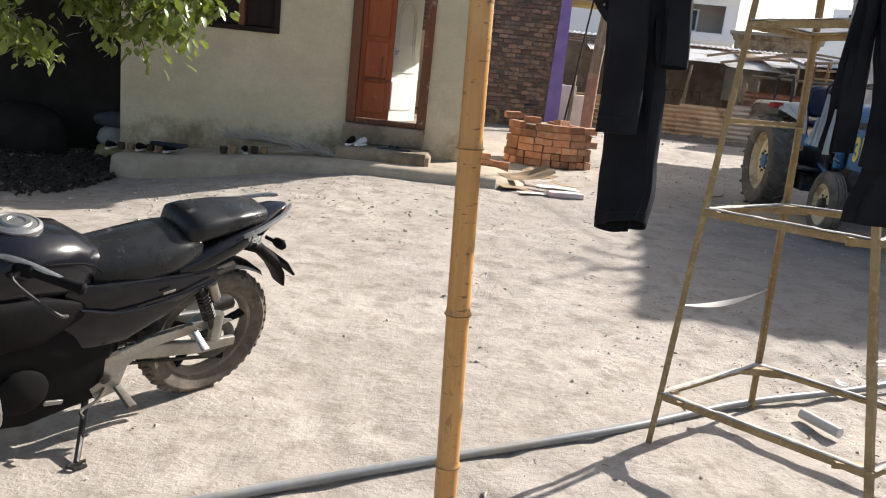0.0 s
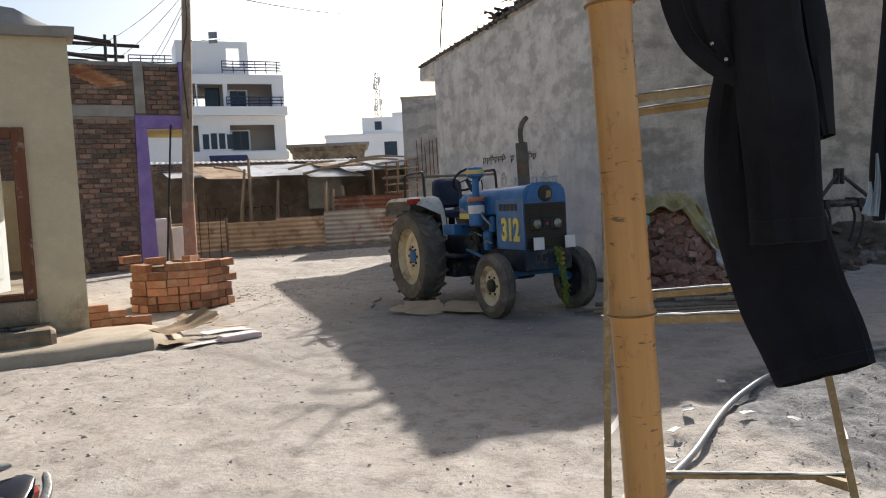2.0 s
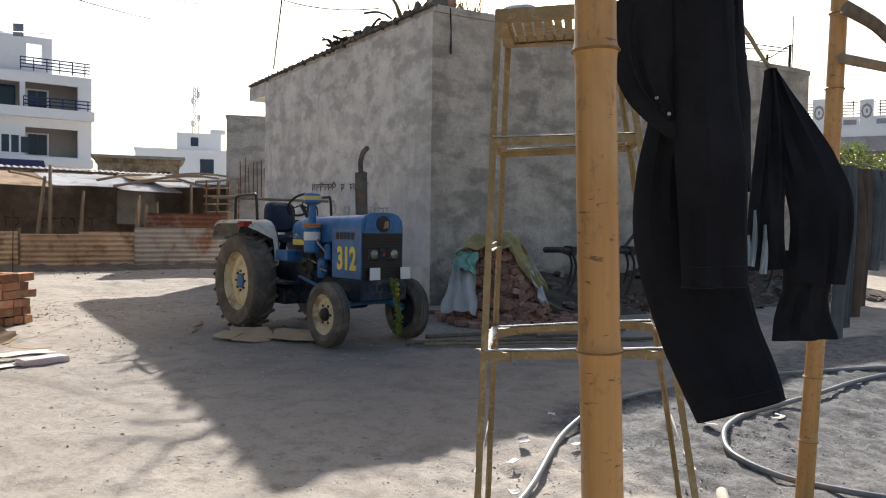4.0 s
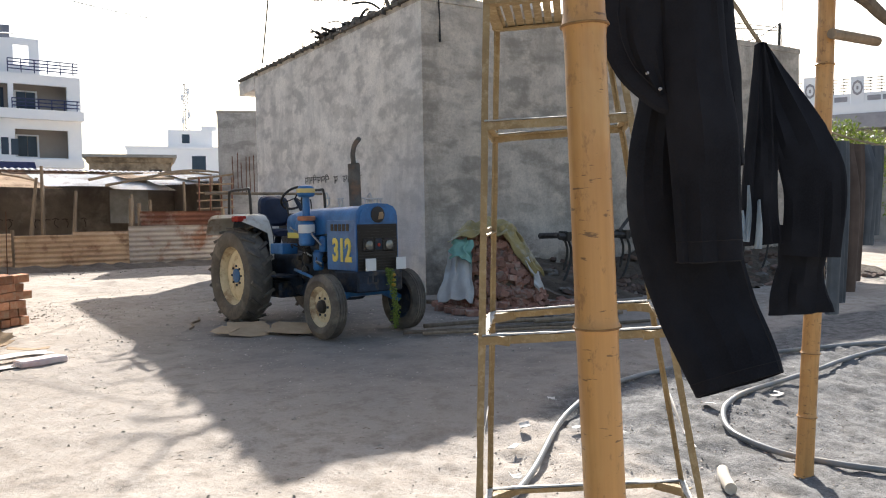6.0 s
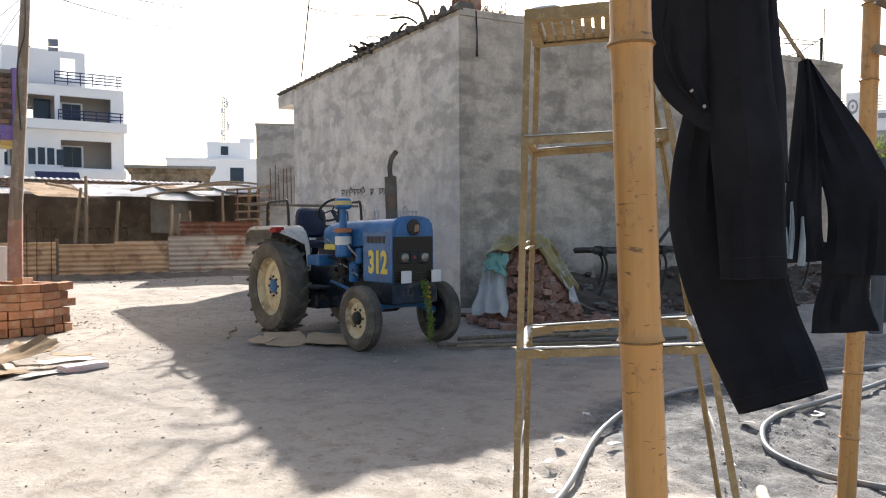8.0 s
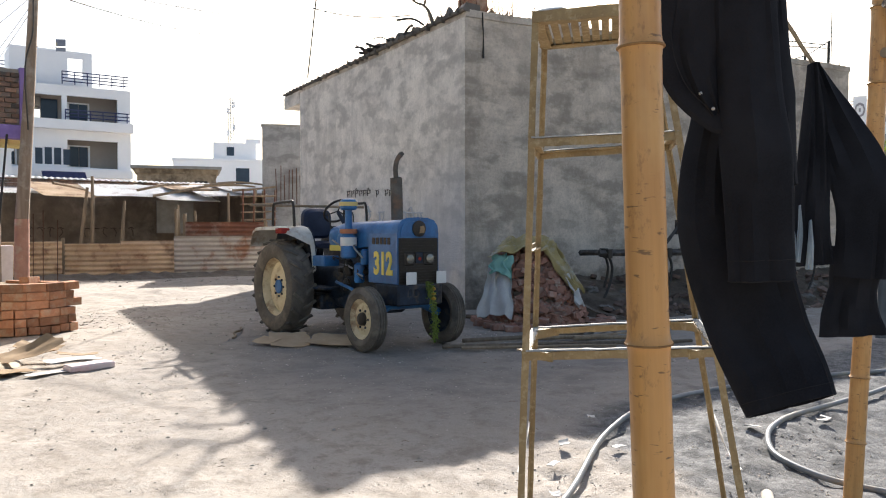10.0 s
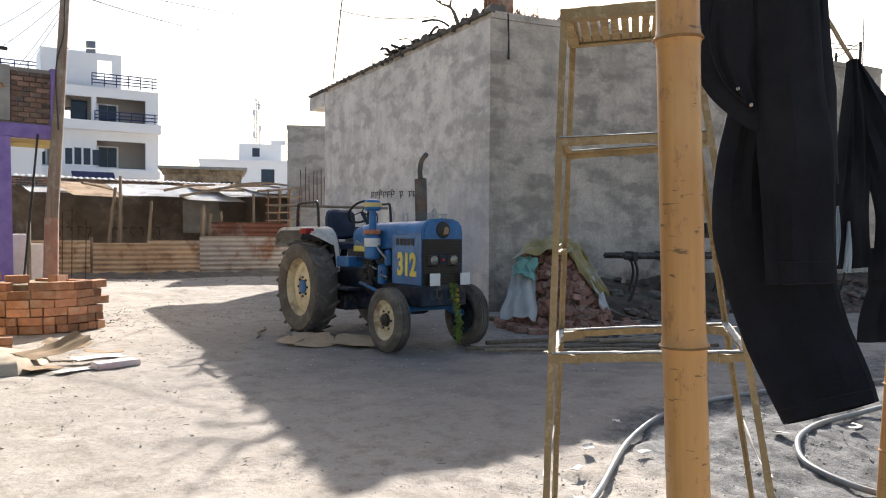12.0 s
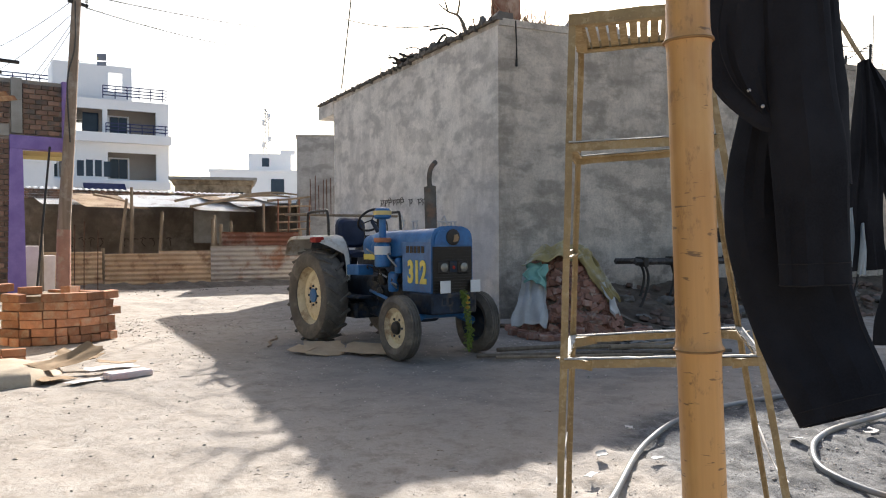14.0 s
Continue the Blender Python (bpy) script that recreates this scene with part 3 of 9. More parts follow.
    roughen(bm, 0.012, 4)
    part("step", bm, M_MUD, h, "worn mud step under the door")
    bm = bmesh.new()
    span(bm, (-1.48, 11.8, 0.5), (-0.34, 12.035, 0.768), 0.02)
    part("threshold", bm, M_MUD, h)
    return h


def corrugated(bm, length, width, pitch, amp, drop=0.0, thick=0.004):
    """A corrugated sheet: waves along x, flutes along y."""
    n = int(length / pitch * 6)
    top, low = [], []
    for i in range(n + 1):
        x = length * i / n
        z = amp * math.sin(2 * math.pi * x / pitch)
        top.append((x, z))
    rows = 3
    loops = []
    for j in range(rows + 1):
        y = -width * j / rows
        sag = 0.015 * math.sin(3.1 * j / rows)
        loops.append([(x, y + 0.01 * noise.noise(Vector((x * 2, y, drop))), z - sag + 0.02 * noise.noise(Vector((x * 0.8, y * 0.8, drop + 3)))) for x, z in top]
                     + [(x, y + 0.01 * noise.noise(Vector((x * 2, y, drop))), z - thick - sag + 0.02 * noise.noise(Vector((x * 0.8, y * 0.8, drop + 3)))) for x, z in reversed(top)])
    rings(bm, loops)
    return bm


build_house()

# ---- tall plastered building ----
CB, LB, RB = Vector((8.65, 12.90, 0)), Vector((10.20, 21.60, 0)), Vector((19.15, 10.49, 0))
HB = 5.66


def wall_between(bm, a, b, z0, z1, thick, side=1, cuts=0):
    d = (b - a).normalized()
    n = Vector((-d.y, d.x, 0)) * side
    loops = []
    k = max(2, cuts)
    for i in range(k + 1):
        p = a + (b - a) * i / k
        loops.append([(p.x, p.y, z0), (p.x, p.y, z1), (p.x + n.x * thick, p.y + n.y * thick, z1), (p.x + n.x * thick, p.y + n.y * thick, z0)])
    rings(bm, loops)
    bmesh.ops.recalc_face_normals(bm, faces=bm.faces)
    return bm


M_DARKCEMENT = surface("dark_cement_edge", (0.19, 0.17, 0.15), (0.10, 0.09, 0.08), 0.95, scale=3, fine=40, bump=0.6, dist=0.02)


def build_plastered():
    h = thing("plastered_building", pose(0, 0, 0), "tall windowless building in patchy grey cement plaster", "building")
    bm = wall_between(bmesh.new(), CB, LB, -0.1, HB - 0.13, 0.3, -1)
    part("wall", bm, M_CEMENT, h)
    d1 = (RB - CB).normalized()
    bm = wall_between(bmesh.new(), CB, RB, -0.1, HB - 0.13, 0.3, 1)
    part("wall", bm, M_CEMENTBROWNSHADE, h, "rough brown-grey cement plaster, darkened for its shade")
    back = LB + (RB - CB)
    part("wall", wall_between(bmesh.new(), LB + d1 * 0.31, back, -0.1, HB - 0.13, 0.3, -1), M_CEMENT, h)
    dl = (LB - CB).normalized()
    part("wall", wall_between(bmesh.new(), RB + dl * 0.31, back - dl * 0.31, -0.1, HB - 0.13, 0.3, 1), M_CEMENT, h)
    # roof slab and the deep beam that juts past the far end
    bm = bmesh.new()
    q = [CB + Vector((0.01, -0.02, 0)), RB + Vector((0.03, -0.02, 0)), back + Vector((0.1, 0.1, 0)), LB + dl * 0.05 + Vector((0.01, 0, 0))]
    lo = [bm.verts.new((p.x, p.y, HB - 0.126)) for p in q]
    hi = [bm.verts.new((p.x, p.y, HB)) for p in q]
    bm.faces.new(lo[::-1])
    bm.faces.new(hi)
    for i in range(4):
        j = (i + 1) % 4
        bm.faces.new((lo[i], lo[j], hi[j], hi[i]))
    bmesh.ops.subdivide_edges(bm, edges=bm.edges, cuts=12, use_grid_fill=True)
    roughen(bm, 0.02, 3)
    part("roof_slab", bm, M_CEMENTBROWNSHADE, h, "rough concrete roof edge")
    bm = bmesh.new()
    loops = []
    for i in range(61):
        p = CB - dl * 0.04 + dl * (10.2 * i / 60)
        top = HB + 0.02 + 0.02 * i / 60 + 0.05 * noise.noise(Vector((i * 0.35, 2.0, 0))) + 0.03 * noise.noise(Vector((i * 1.3, 5.0, 0)))
        if i < 2:
            top += 0.1
        o = -0.05 + 0.02 * noise.noise(Vector((i * 0.8, 8.0, 0)))
        loops.append([(p.x + o, p.y, HB - 0.03), (p.x + o - 0.01, p.y, HB + 0.02), (p.x + o + 0.06, p.y, top), (p.x + 0.34, p.y, top + 0.01), (p.x + 0.36, p.y, HB - 0.05)])
    rings(bm, loops)
    part("roof_edge", bm, M_DARKCEMENT, h, "dark crumbling roof edge")
    rng = random.Random(31)
    for i in range(34):
        p = CB + dl * (0.2 + 0.29 * i + rng.uniform(-0.05, 0.05))
        w, u = rng.uniform(0.012, 0.024), rng.uniform(0.02, 0.10)
        bm = span(bmesh.new(), (p.x - 0.10, p.y - w, HB - u), (p.x + 0.05, p.y + w, HB + rng.uniform(0.01, 0.04)), 0.006)
        roughen(bm, 0.008, 14)
        part("rafter_end", bm, M_DARKCEMENT, h)
    a = LB + dl * 0.06
    bm = wall_between(bmesh.new(), a, a + dl * 1.3, HB - 0.42, HB - 0.055, 1.2, -1)
    part("beam_end", bm, M_CEMENT, h)
    # brick-red column stub, set back and made taller to fit the camera's view
    bm = bmesh.new()
    box(bm, (12.81, 17.23, HB + 1.5), (0.55, 0.55, 2.8), (0, 0, 10), 0.01)
    part("column_stub", bm, M_RUSTDARK, h, "dark red painted column stub")
    # starter bars along the roof edge
    random.seed(5)
    for i in range(60):
        s = random.random()
        p = CB.lerp(LB, s) if i < 42 else CB.lerp(RB, s)
        p = p + Vector((0.1, 0.12, 0))
        lean = Vector((random.uniform(-0.12, 0.12), random.uniform(-0.12, 0.12), random.uniform(0.08, 0.24)))
        bm = tube(bmesh.new(), [p + Vector((0, 0, HB - 0.01)), p + Vector((0, 0, HB + 0.05)) + lean], 0.008, 4)
        part("starter_bar", bm, M_REBAR, h)
    # dark drip stain from the corner, built as a thin bar
    bm = bmesh.new()
    p = CB + d1 * 0.35
    tube(bm, [(p.x, p.y - 0.02, HB - 0.02), (p.x + 0.02, p.y - 0.03, HB - 0.45), (p.x + 0.015, p.y - 0.03, HB - 0.85)], [0.018, 0.010, 0.022], 5)
    part("hanging_cable", bm, M_BLACKMETAL, h, "dark drip stain below the roof, built as a thin bar")
    return h


build_plastered()


# Cement mixed darker and bluer so the annexe's shaded face is in colour.
M_ANNEXE = plaster_material("shade_dark_cement", (0.36, 0.352, 0.345), (0.21, 0.206, 0.202), (0.13, 0.125, 0.12), 0.9, (0.17, 0.185, 0.215))


def build_annexe():
    h = thing("grey_annexe", pose(14.2, 27.9, 0, 0, 0, -29), "low grey cement annexe, coloured dark for its shaded face, with rebar beside it", "building")
    part("wall", span(bmesh.new(), (-1.7, -1.5, -0.1), (1.7, 1.5, 5.38)), M_ANNEXE, h)
    bm = span(bmesh.new(), (-1.74, -1.54, 5.383), (1.74, 1.54, 5.45), 0.01)
    part("roof_slab", bm, M_CONCRETE, h)
    random.seed(14)
    for k in range(7):
        x = -1.2 + 0.14 * k
        bm = tube(bmesh.new(), [(x, -1.62, 2.6), (x + random.uniform(-0.04, 0.04), -1.66, random.uniform(3.5, 4.0))], 0.016, 5)
        part("rebar", bm, M_REBAR, h, "rusty reinforcing bar")
    return h


build_annexe()

# ---- brick house with purple trim (bricks follow at the end of the file) ----
BRICK_Y = 23.6


def build_brick_house():
    h = thing("brick_house", pose(0, 0, 0), "unplastered brown brick house with purple painted trim", "house")
    y = BRICK_Y
    bm = bmesh.new()
    span(bm, (-6.0, y + 0.03, -0.2), (2.38, y + 0.25, 5.62))
    span(bm, (2.38, y + 0.03, 4.26), (3.55, y + 0.25, 5.62))
    part("wall_core", bm, M_MORTAR, h, "grey mortar behind the bricks")
    bm = bmesh.new()
    span(bm, (-6.0, y - 0.02, 4.22), (2.38, y + 0.026, 4.50))
    part("tie_beam", bm, M_CONCRETE, h, "raw concrete tie beam")
    bm = bmesh.new()
    span(bm, (2.42, y - 0.05, 4.30), (2.66, y + 0.026, 5.64))
    part("concrete_pillar", bm, M_CONCRETE, h)
    bm = bmesh.new()
    loops = [[(2.30 + 0.0, y - 0.06, 0.1), (2.72, y - 0.06, 0.1), (2.72, y + 0.28, 0.1), (2.30, y + 0.28, 0.1)], [(2.38, y - 0.06, 3.92), (2.66, y - 0.06, 3.92), (2.66, y + 0.28, 3.92), (2.38, y + 0.28, 3.92)]]
    rings(bm, loops)
    part("pillar", bm, M_PURPLE, h, "purple pillar")
    bm = bmesh.new()
    span(bm, (2.38, y - 0.065, 3.923), (3.78, y + 0.28, 4.25), 0.01)
    part("lintel", bm, M_PURPLE, h, "purple lintel")
    bm = bmesh.new()
    span(bm, (3.55, y - 0.065, 4.253), (3.80, y + 0.28, 5.66), 0.01)
    part("corner_trim", bm, M_PURPLE, h, "purple corner trim")
    bm = bmesh.new()
    span(bm, (2.66, y + 0.3, 3.80), (3.78, y + 1.3, 3.92))
    part("porch_ceiling", bm, M_YELLOWPAINT, h, "yellow underside of the upper floor")
    bm = bmesh.new()
    span(bm, (-6.0, y + 0.4, 5.3), (3.5, y + 6, 5.42))
    part("roof", bm, M_CONCRETE, h)
    # far side wall, set back behind the porch
    bm = bmesh.new()
    span(bm, (2.38, y + 0.29, -0.1), (2.60, y + 6, 3.79))
    part("side_wall", bm, M_CONCRETE, h)
    for i, (x, z, l) in enumerate(((1.2, 5.95, 2.4), (1.5, 6.25, 2.6), (0.6, 5.8, 1.8))):
        bm = bmesh.new()
        tube(bm, [(x - l / 2, y + 1.0, z), (x + l / 2, y + 1.2, z + 0.02)], 0.05, 6)
        part("roof_pipe", bm, M_BLACKMETAL, h)
    for x in (1.9, 2.15):
        bm = bmesh.new()
        tube(bm, [(x, y + 1.0, 5.4), (x + 0.03, y + 1.0, 6.5)], 0.04, 6)
        part("roof_post", bm, M_BLACKMETAL, h)
    return h


BRICK_HOUSE = build_brick_house()

# ---- cattle shed and corrugated fence ----


# Mud coloured darker to stand in for the shade under the shed roof.
M_SHEDMUD = surface("shaded_mud_plaster", (0.25, 0.195, 0.145), (0.15, 0.115, 0.085), 0.95, scale=2.0, fine=30, bump=0.6, dist=0.02, stain=(0.36, 0.30, 0.23), stain_scale=0.8)


def build_shed():
    h = thing("cattle_shed", pose(0, 0, 0), "open cattle shed under patched roof sheets on crooked posts", "shed")
    random.seed(8)
    # back wall
    bm = bmesh.new()
    span(bm, (3.2, 31.0, 0.0), (13.0, 31.3, 3.1))
    part("back_wall", bm, M_SHEDMUD, h, "brown mud wall with faded lettering")
    bm = bmesh.new()
    x = 3.2
    while x < 13:
        for k in range(4):
            box(bm, (x + (0.12 if k % 2 else 0), 31.0, 3.14 + k * 0.085), (0.21, 0.2, 0.07), (0, 0, random.uniform(-3, 3)))
        x += 0.23
    part("brick_coping", bm, M_BRICKOLD, h, "loose brick courses on the wall")
    bm = bmesh.new()
    corrugated(bm, 9.8, 0.55, 0.2, 0.02, 2.0)
    ob = part("coping_sheet", bm, M_TIN, h)
    ob.matrix_basis = pose(3.2, 31.3, 3.52, 8, 0, 0)
    # strokes of unreadable lettering
    for i in range(11):
        x = 4.9 + i * 0.31 + (0.5 if i > 4 else 0)
        bm = bmesh.new()
        tube(bm, curve_pts([(x, 30.985, 1.75), (x + 0.1, 30.985, 1.78 + random.uniform(-0.03, 0.03)), (x + random.uniform(0.14, 0.27), 30.985, 1.74)], 4), 0.014, 5)
        tube(bm, curve_pts([(x + 0.10, 30.985, 1.76), (x + random.uniform(0.0, 0.2), 30.985, 1.62), (x + random.uniform(0.0, 0.2), 30.985, 1.47)], 4), 0.014, 5)
        part("letter_stroke", bm, M_DARKWOOD, h, "faded dark letter stroke")
    # roof sheets, overlapping and crooked
    sheets = [(5.2, 28.3, 2.83, 2.0, 2.4, 6, 1, 3), (6.9, 28.4, 2.86, 2.2, 2.4, 5, -1, -2), (8.7, 28.2, 2.80, 2.1, 2.5, 7, 1, 2), (7.7, 29.2, 3.02, 2.4, 1.8, 5, 0, 5), (10.3, 28.0, 2.93, 2.3, 2.6, 4, -3, -4), (11.2, 27.8, 3.06, 1.9, 2.4, 3, -2, 3), (9.6, 29.4, 3.20, 2.6, 1.6, 3, -2, 0), (4.4, 29.8, 2.95, 2.2, 1.4, 4, 0, 0)]
    for i, (x, y, z, l, w, rx, ry, rz) in enumerate(sheets):
        bm = bmesh.new()
        corrugated(bm, l, w, 0.09, 0.010, i * 3.1)
        ob = part("roof_sheet", bm, M_TIN if i % 3 else M_RUST, h)
        rx += 7
        ob.matrix_basis = pose(x - 0.3, y + w - 0.6, z - 0.10 + w * math.sin(radians(rx)), rx, ry, rz)
    # poles laid on the roof
    for i, (a, b) in enumerate((((5.3, 27.9, 3.12), (6.5, 28.8, 2.98)), ((7.9, 28.2, 3.0), (9.9, 28.9, 3.3)), ((8.9, 27.8, 2.95), (11.6, 28.2, 3.3)), ((9.6, 27.7, 3.1), (11.8, 27.6, 3.22)), ((10.2, 28.3, 3.25), (12.3, 27.6, 3.3)), ((8.2, 27.6, 2.8), (10.4, 27.5, 3.05)), ((10.8, 27.3, 3.05), (12.5, 27.2, 3.25)))):
        bm = bmesh.new()
        m = Vector(a).lerp(Vector(b), 0.5) + Vector((0, 0, random.uniform(-0.05, 0.12)))
        tube(bm, curve_pts([a, m, b], 4), [0.05 - 0.002 * k for k in range(9)], 6)
        part("roof_pole", bm, M_STICK, h)
    # posts
    posts = [((5.94, 27.6), 0.2, 3.0, 0.25), ((6.28, 27.5), 0.2, 3.35, 0.03), ((7.14, 27.3), 0.2, 2.6, 0.06), ((8.73, 26.75), 0.2, 2.5, -0.05), ((9.15, 26.6), 0.2, 2.3, 0.05), ((10.6, 27.3), 0.2, 2.95, 0.05), ((11.9, 27.1), 0.2, 3.05, -0.05), ((11.4, 27.0), 0.2, 3.1, 0.12), ((4.6, 28.2), 0.2, 2.3, 0.1)]
    for (x, y), z0, z1, lean in posts:
        bm = bmesh.new()
        pts = curve_pts([(x, y, z0), (x + lean * 0.3 + random.uniform(-0.04, 0.04), y, (z0 + z1) / 2), (x + lean, y, z1)], 5)
        tube(bm, pts, [0.075 - 0.003 * k for k in range(len(pts))], 7)
        part("post", bm, M_STICK, h)
    # tarpaulin and boards in the dark opening
    bm = bmesh.new()
    span(bm, (9.0, 29.5, 1.6), (10.3, 29.55, 2.75))
    roughen(bm, 0.05, 2)
    part("tarpaulin", bm, M_CONCRETE, h, "grey tarpaulin across the opening")
    bm = bmesh.new()
    span(bm, (11.9, 28.0, 0.2), (12.4, 30.9, 3.0))
    part("end_wall", bm, M_SHEDMUD, h)
    # ladder-like rack at the end
    for k in range(5):
        bm = bmesh.new()
        tube(bm, [(10.9, 26.9, 1.75 + 0.27 * k), (12.2, 26.8, 1.8 + 0.27 * k)], 0.03, 5)
        part("rack_bar", bm, M_STICK, h)
    for x in (10.95, 11.35, 11.75, 12.15):
        bm = bmesh.new()
        tube(bm, [(x, 26.85, 1.4), (x + 0.03, 26.85, 3.1)], 0.03, 5)
        part("rack_bar", bm, M_RUSTDARK, h)
    return h


build_shed()


M_RUSTPALE = surface("dull_zinc_sheet", (0.50, 0.44, 0.37), (0.36, 0.31, 0.26), 0.75, metal=0.1, scale=1.3, fine=25, stain=(0.26, 0.13, 0.075), stain_scale=1.3, stain_lo=0.55, stain_hi=0.68)


def build_fence():
    f = thing("corrugated_fence", pose(0, 0, 0), "low fence of rusty corrugated sheets on short posts", "fence")
    segs = [((3.6, 27.6), (5.35, 27.2), 0.30, 1.35, M_RUST), ((5.45, 27.3), (6.85, 26.6), 0.24, 1.28, M_RUST), ((6.85, 26.6), (8.35, 26.2), 0.25, 1.36, M_RUST), ((8.30, 26.1), (11.1, 25.5), 0.35, 1.50, M_RUSTPALE), ((8.75, 26.3), (11.4, 25.9), 1.1, 1.95, M_RUSTDARK)]
    for i, (a, b, z0, z1, m) in enumerate(segs):
        l = math.hypot(b[0] - a[0], b[1] - a[1])
        bm = bmesh.new()
        corrugated(bm, z1 - z0, l, 0.15, 0.03, i * 2.3)
        ob = part("sheet", bm, m, f)
        d = Vector((b[0] - a[0], b[1] - a[1], 0)).normalized()
        # flutes run level, so the waves climb the fence
        rot = Matrix(((0, -d.x, -d.y), (0, -d.y, d.x), (1, 0, 0))).to_4x4()
        ob.matrix_basis = Matrix.Translation((a[0], a[1], z0)) @ rot
    for i, (x, y, z) in enumerate(((5.4, 27.35, 1.45), (6.9, 26.7, 1.5), (8.42, 26.25, 2.35), (8.75, 26.4, 2.2), (11.2, 25.7, 2.0))):
        bm = bmesh.new()
        tube(bm, [(x, y, 0.1), (x + 0.02, y, z)], 0.055, 7)
        part("post", bm, M_STICK, f)
    return f


build_fence()

# ---- distant white apartment block ----


def build_apartments():
    h = thing("apartment_block", pose(22.6, 73.8, 0, 0, 0, -6), "white four storey apartment block with recessed balconies", "building")
    # local x runs left from the corner (negative), y away; storeys 3.35 m
    W, D, TOP = 12.6, 11.0, 14.3
    base = 0.0
    fl = [2.6, 6.4, 10.2]
    bm = bmesh.new()
    # recessed bays: (x0, x1) per storey
    bays = [(-10.6, -8.0), (-5.2, -1.1)]
    holes = []
    for z in (6.9, 10.7):
        for b in bays:
            holes.append((b[0], b[1], z + 0.35, z + 2.75))
    holes.append((-7.9, -5.6, 11.2, 13.4))
    wall_xz(bm, -W, 0, base, TOP, 0, 0.3, holes)
    part("front_wall", bm, M_WHITEWALL, h)
    bm = bmesh.new()
    span(bm, (-0.3, 0.303, base), (0, D, TOP))
    span(bm, (-W, 0.303, base), (-W + 0.3, D, TOP))
    wall_xz(bm, -W + 0.3, -0.3, base, TOP, D - 0.3, D, [(-9.6, -3.6, 10.95, 13.6)])
    part("side_wall", bm, M_WHITEWALL, h)
    bm = bmesh.new()
    span(bm, (-W + 0.3, 0.31, TOP - 0.4), (-0.3, D - 0.3, TOP - 0.1))
    part("roof", bm, M_CONCRETE, h)
    bm = bmesh.new()
    span(bm, (-W + 0.3, 0.31, 6.9), (-0.3, 2.6, 7.2))
    span(bm, (-W + 0.3, 0.31, 10.7), (-0.3, 2.6, 11.0))
    part("balcony_floor", bm, M_WHITEWALL, h)
    bm = bmesh.new()
    wall_xz(bm, -W + 0.3, -0.3, base, TOP - 0.4, 2.0, 2.3, [(-8.0, -7.02, 11.1, 13.5)])
    part("recess_wall", bm, M_TAUPE, h, "taupe wall at the back of the balconies")
    bm = bmesh.new()
    span(bm, (-12.9, -0.9, 10.45), (0.05, -0.003, 11.25))
    part("balcony_front", bm, M_WHITEWALL, h)
    bm = bmesh.new()
    span(bm, (-12.7, -0.5, 6.4), (0.03, -0.003, 7.1))
    part("balcony_front", bm, M_WHITEWALL, h)
    for z in (7.25, 11.05):
        for (x0, x1) in ((-10.4, -8.9), (-4.9, -3.1)):
            w = new("window")
            w.parent = h
            bm = bmesh.new()
            for s in ((x0, x1, z + 0.1, z + 0.22), (x0, x1, z + 2.0, z + 2.12), (x0, x0 + 0.14, z + 0.22, z + 2.0), (x1 - 0.14, x1, z + 0.22, z + 2.0)):
                span(bm, (s[0], 1.88, s[2]), (s[1], 1.99, s[3]))
            part("window_frame", bm, M_WHITEWALL, w)
            for k in (0, 1):
                xa = x0 + 0.16 + k * (x1 - x0 - 0.32) / 2
                part("pane", span(bmesh.new(), (xa + 0.03, 1.93, z + 0.24), (xa + (x1 - x0 - 0.32) / 2 - 0.03, 1.96, z + 1.98)), M_GLASSBLUE, w)
    # arched stair windows of the lower storey
    for k in range(4):
        x = -7.7 + k * 0.72
        bm = bmesh.new()
        span(bm, (x, -0.04, 7.45), (x + 0.55, 0.02, 8.7 + 0.2 * math.sin(0.6 + 0.7 * k)))
        part("stair_window", bm, M_GLASSBLUE, h, "dark arched stair window")
    bm = bmesh.new()
    span(bm, (-7.0, 1.85, 11.2), (-5.7, 1.95, 13.3))
    part("balcony_door", bm, M_GLASSBLUE, h)
    # railings
    def rail(x0, x1, y, z, hgt, n):
        for k in range(n):
            bm = bmesh.new()
            tube(bm, [(x0, y, z + hgt * (k + 1) / n), (x1, y, z + hgt * (k + 1) / n)], 0.05, 5)
            part("rail", bm, M_RAIL, h)
        x = x0
        while x <= x1 + 1e-3:
            part("rail_post", tube(bmesh.new(), [(x, y, z), (x, y, z + hgt)], 0.045, 5), M_RAIL, h)
            x += 1.0
    rail(-12.6, -8.2, -0.5, 11.25, 0.9, 3)
    rail(-5.4, -0.2, -0.5, 11.25, 0.9, 3)
    rail(-13.5, -9.9, -0.3, 14.6, 1.2, 4)
    rail(-5.6, -0.2, -0.3, 14.35, 1.1, 4)
    # stair head and parapet
    bm = bmesh.new()
    wall_xz(bm, -9.4, -2.9, TOP, 17.6, 1.5, 1.8, [(-4.9, -3.7, 15.3, 17.0)])
    span(bm, (-9.4, 1.803, TOP), (-9.1, 6, 17.6))
    span(bm, (-6.0, 1.803, TOP), (-5.7, 6, 17.6))
    span(bm, (-9.1, 1.803, 17.3), (-6.0, 6, 17.5))
    part("stair_head", bm, M_WHITEWALL, h)
    bm = bmesh.new()
    span(bm, (-16.5, -0.2, 13.0), (-9.4, 0.3, 14.6))
    span(bm, (-16.5, 0.303, 0.0), (-12.7, 9, 14.4))
    part("left_wing", bm, M_WHITEWALL, h)
    # glazed canopy at street level
    bm = bmesh.new()
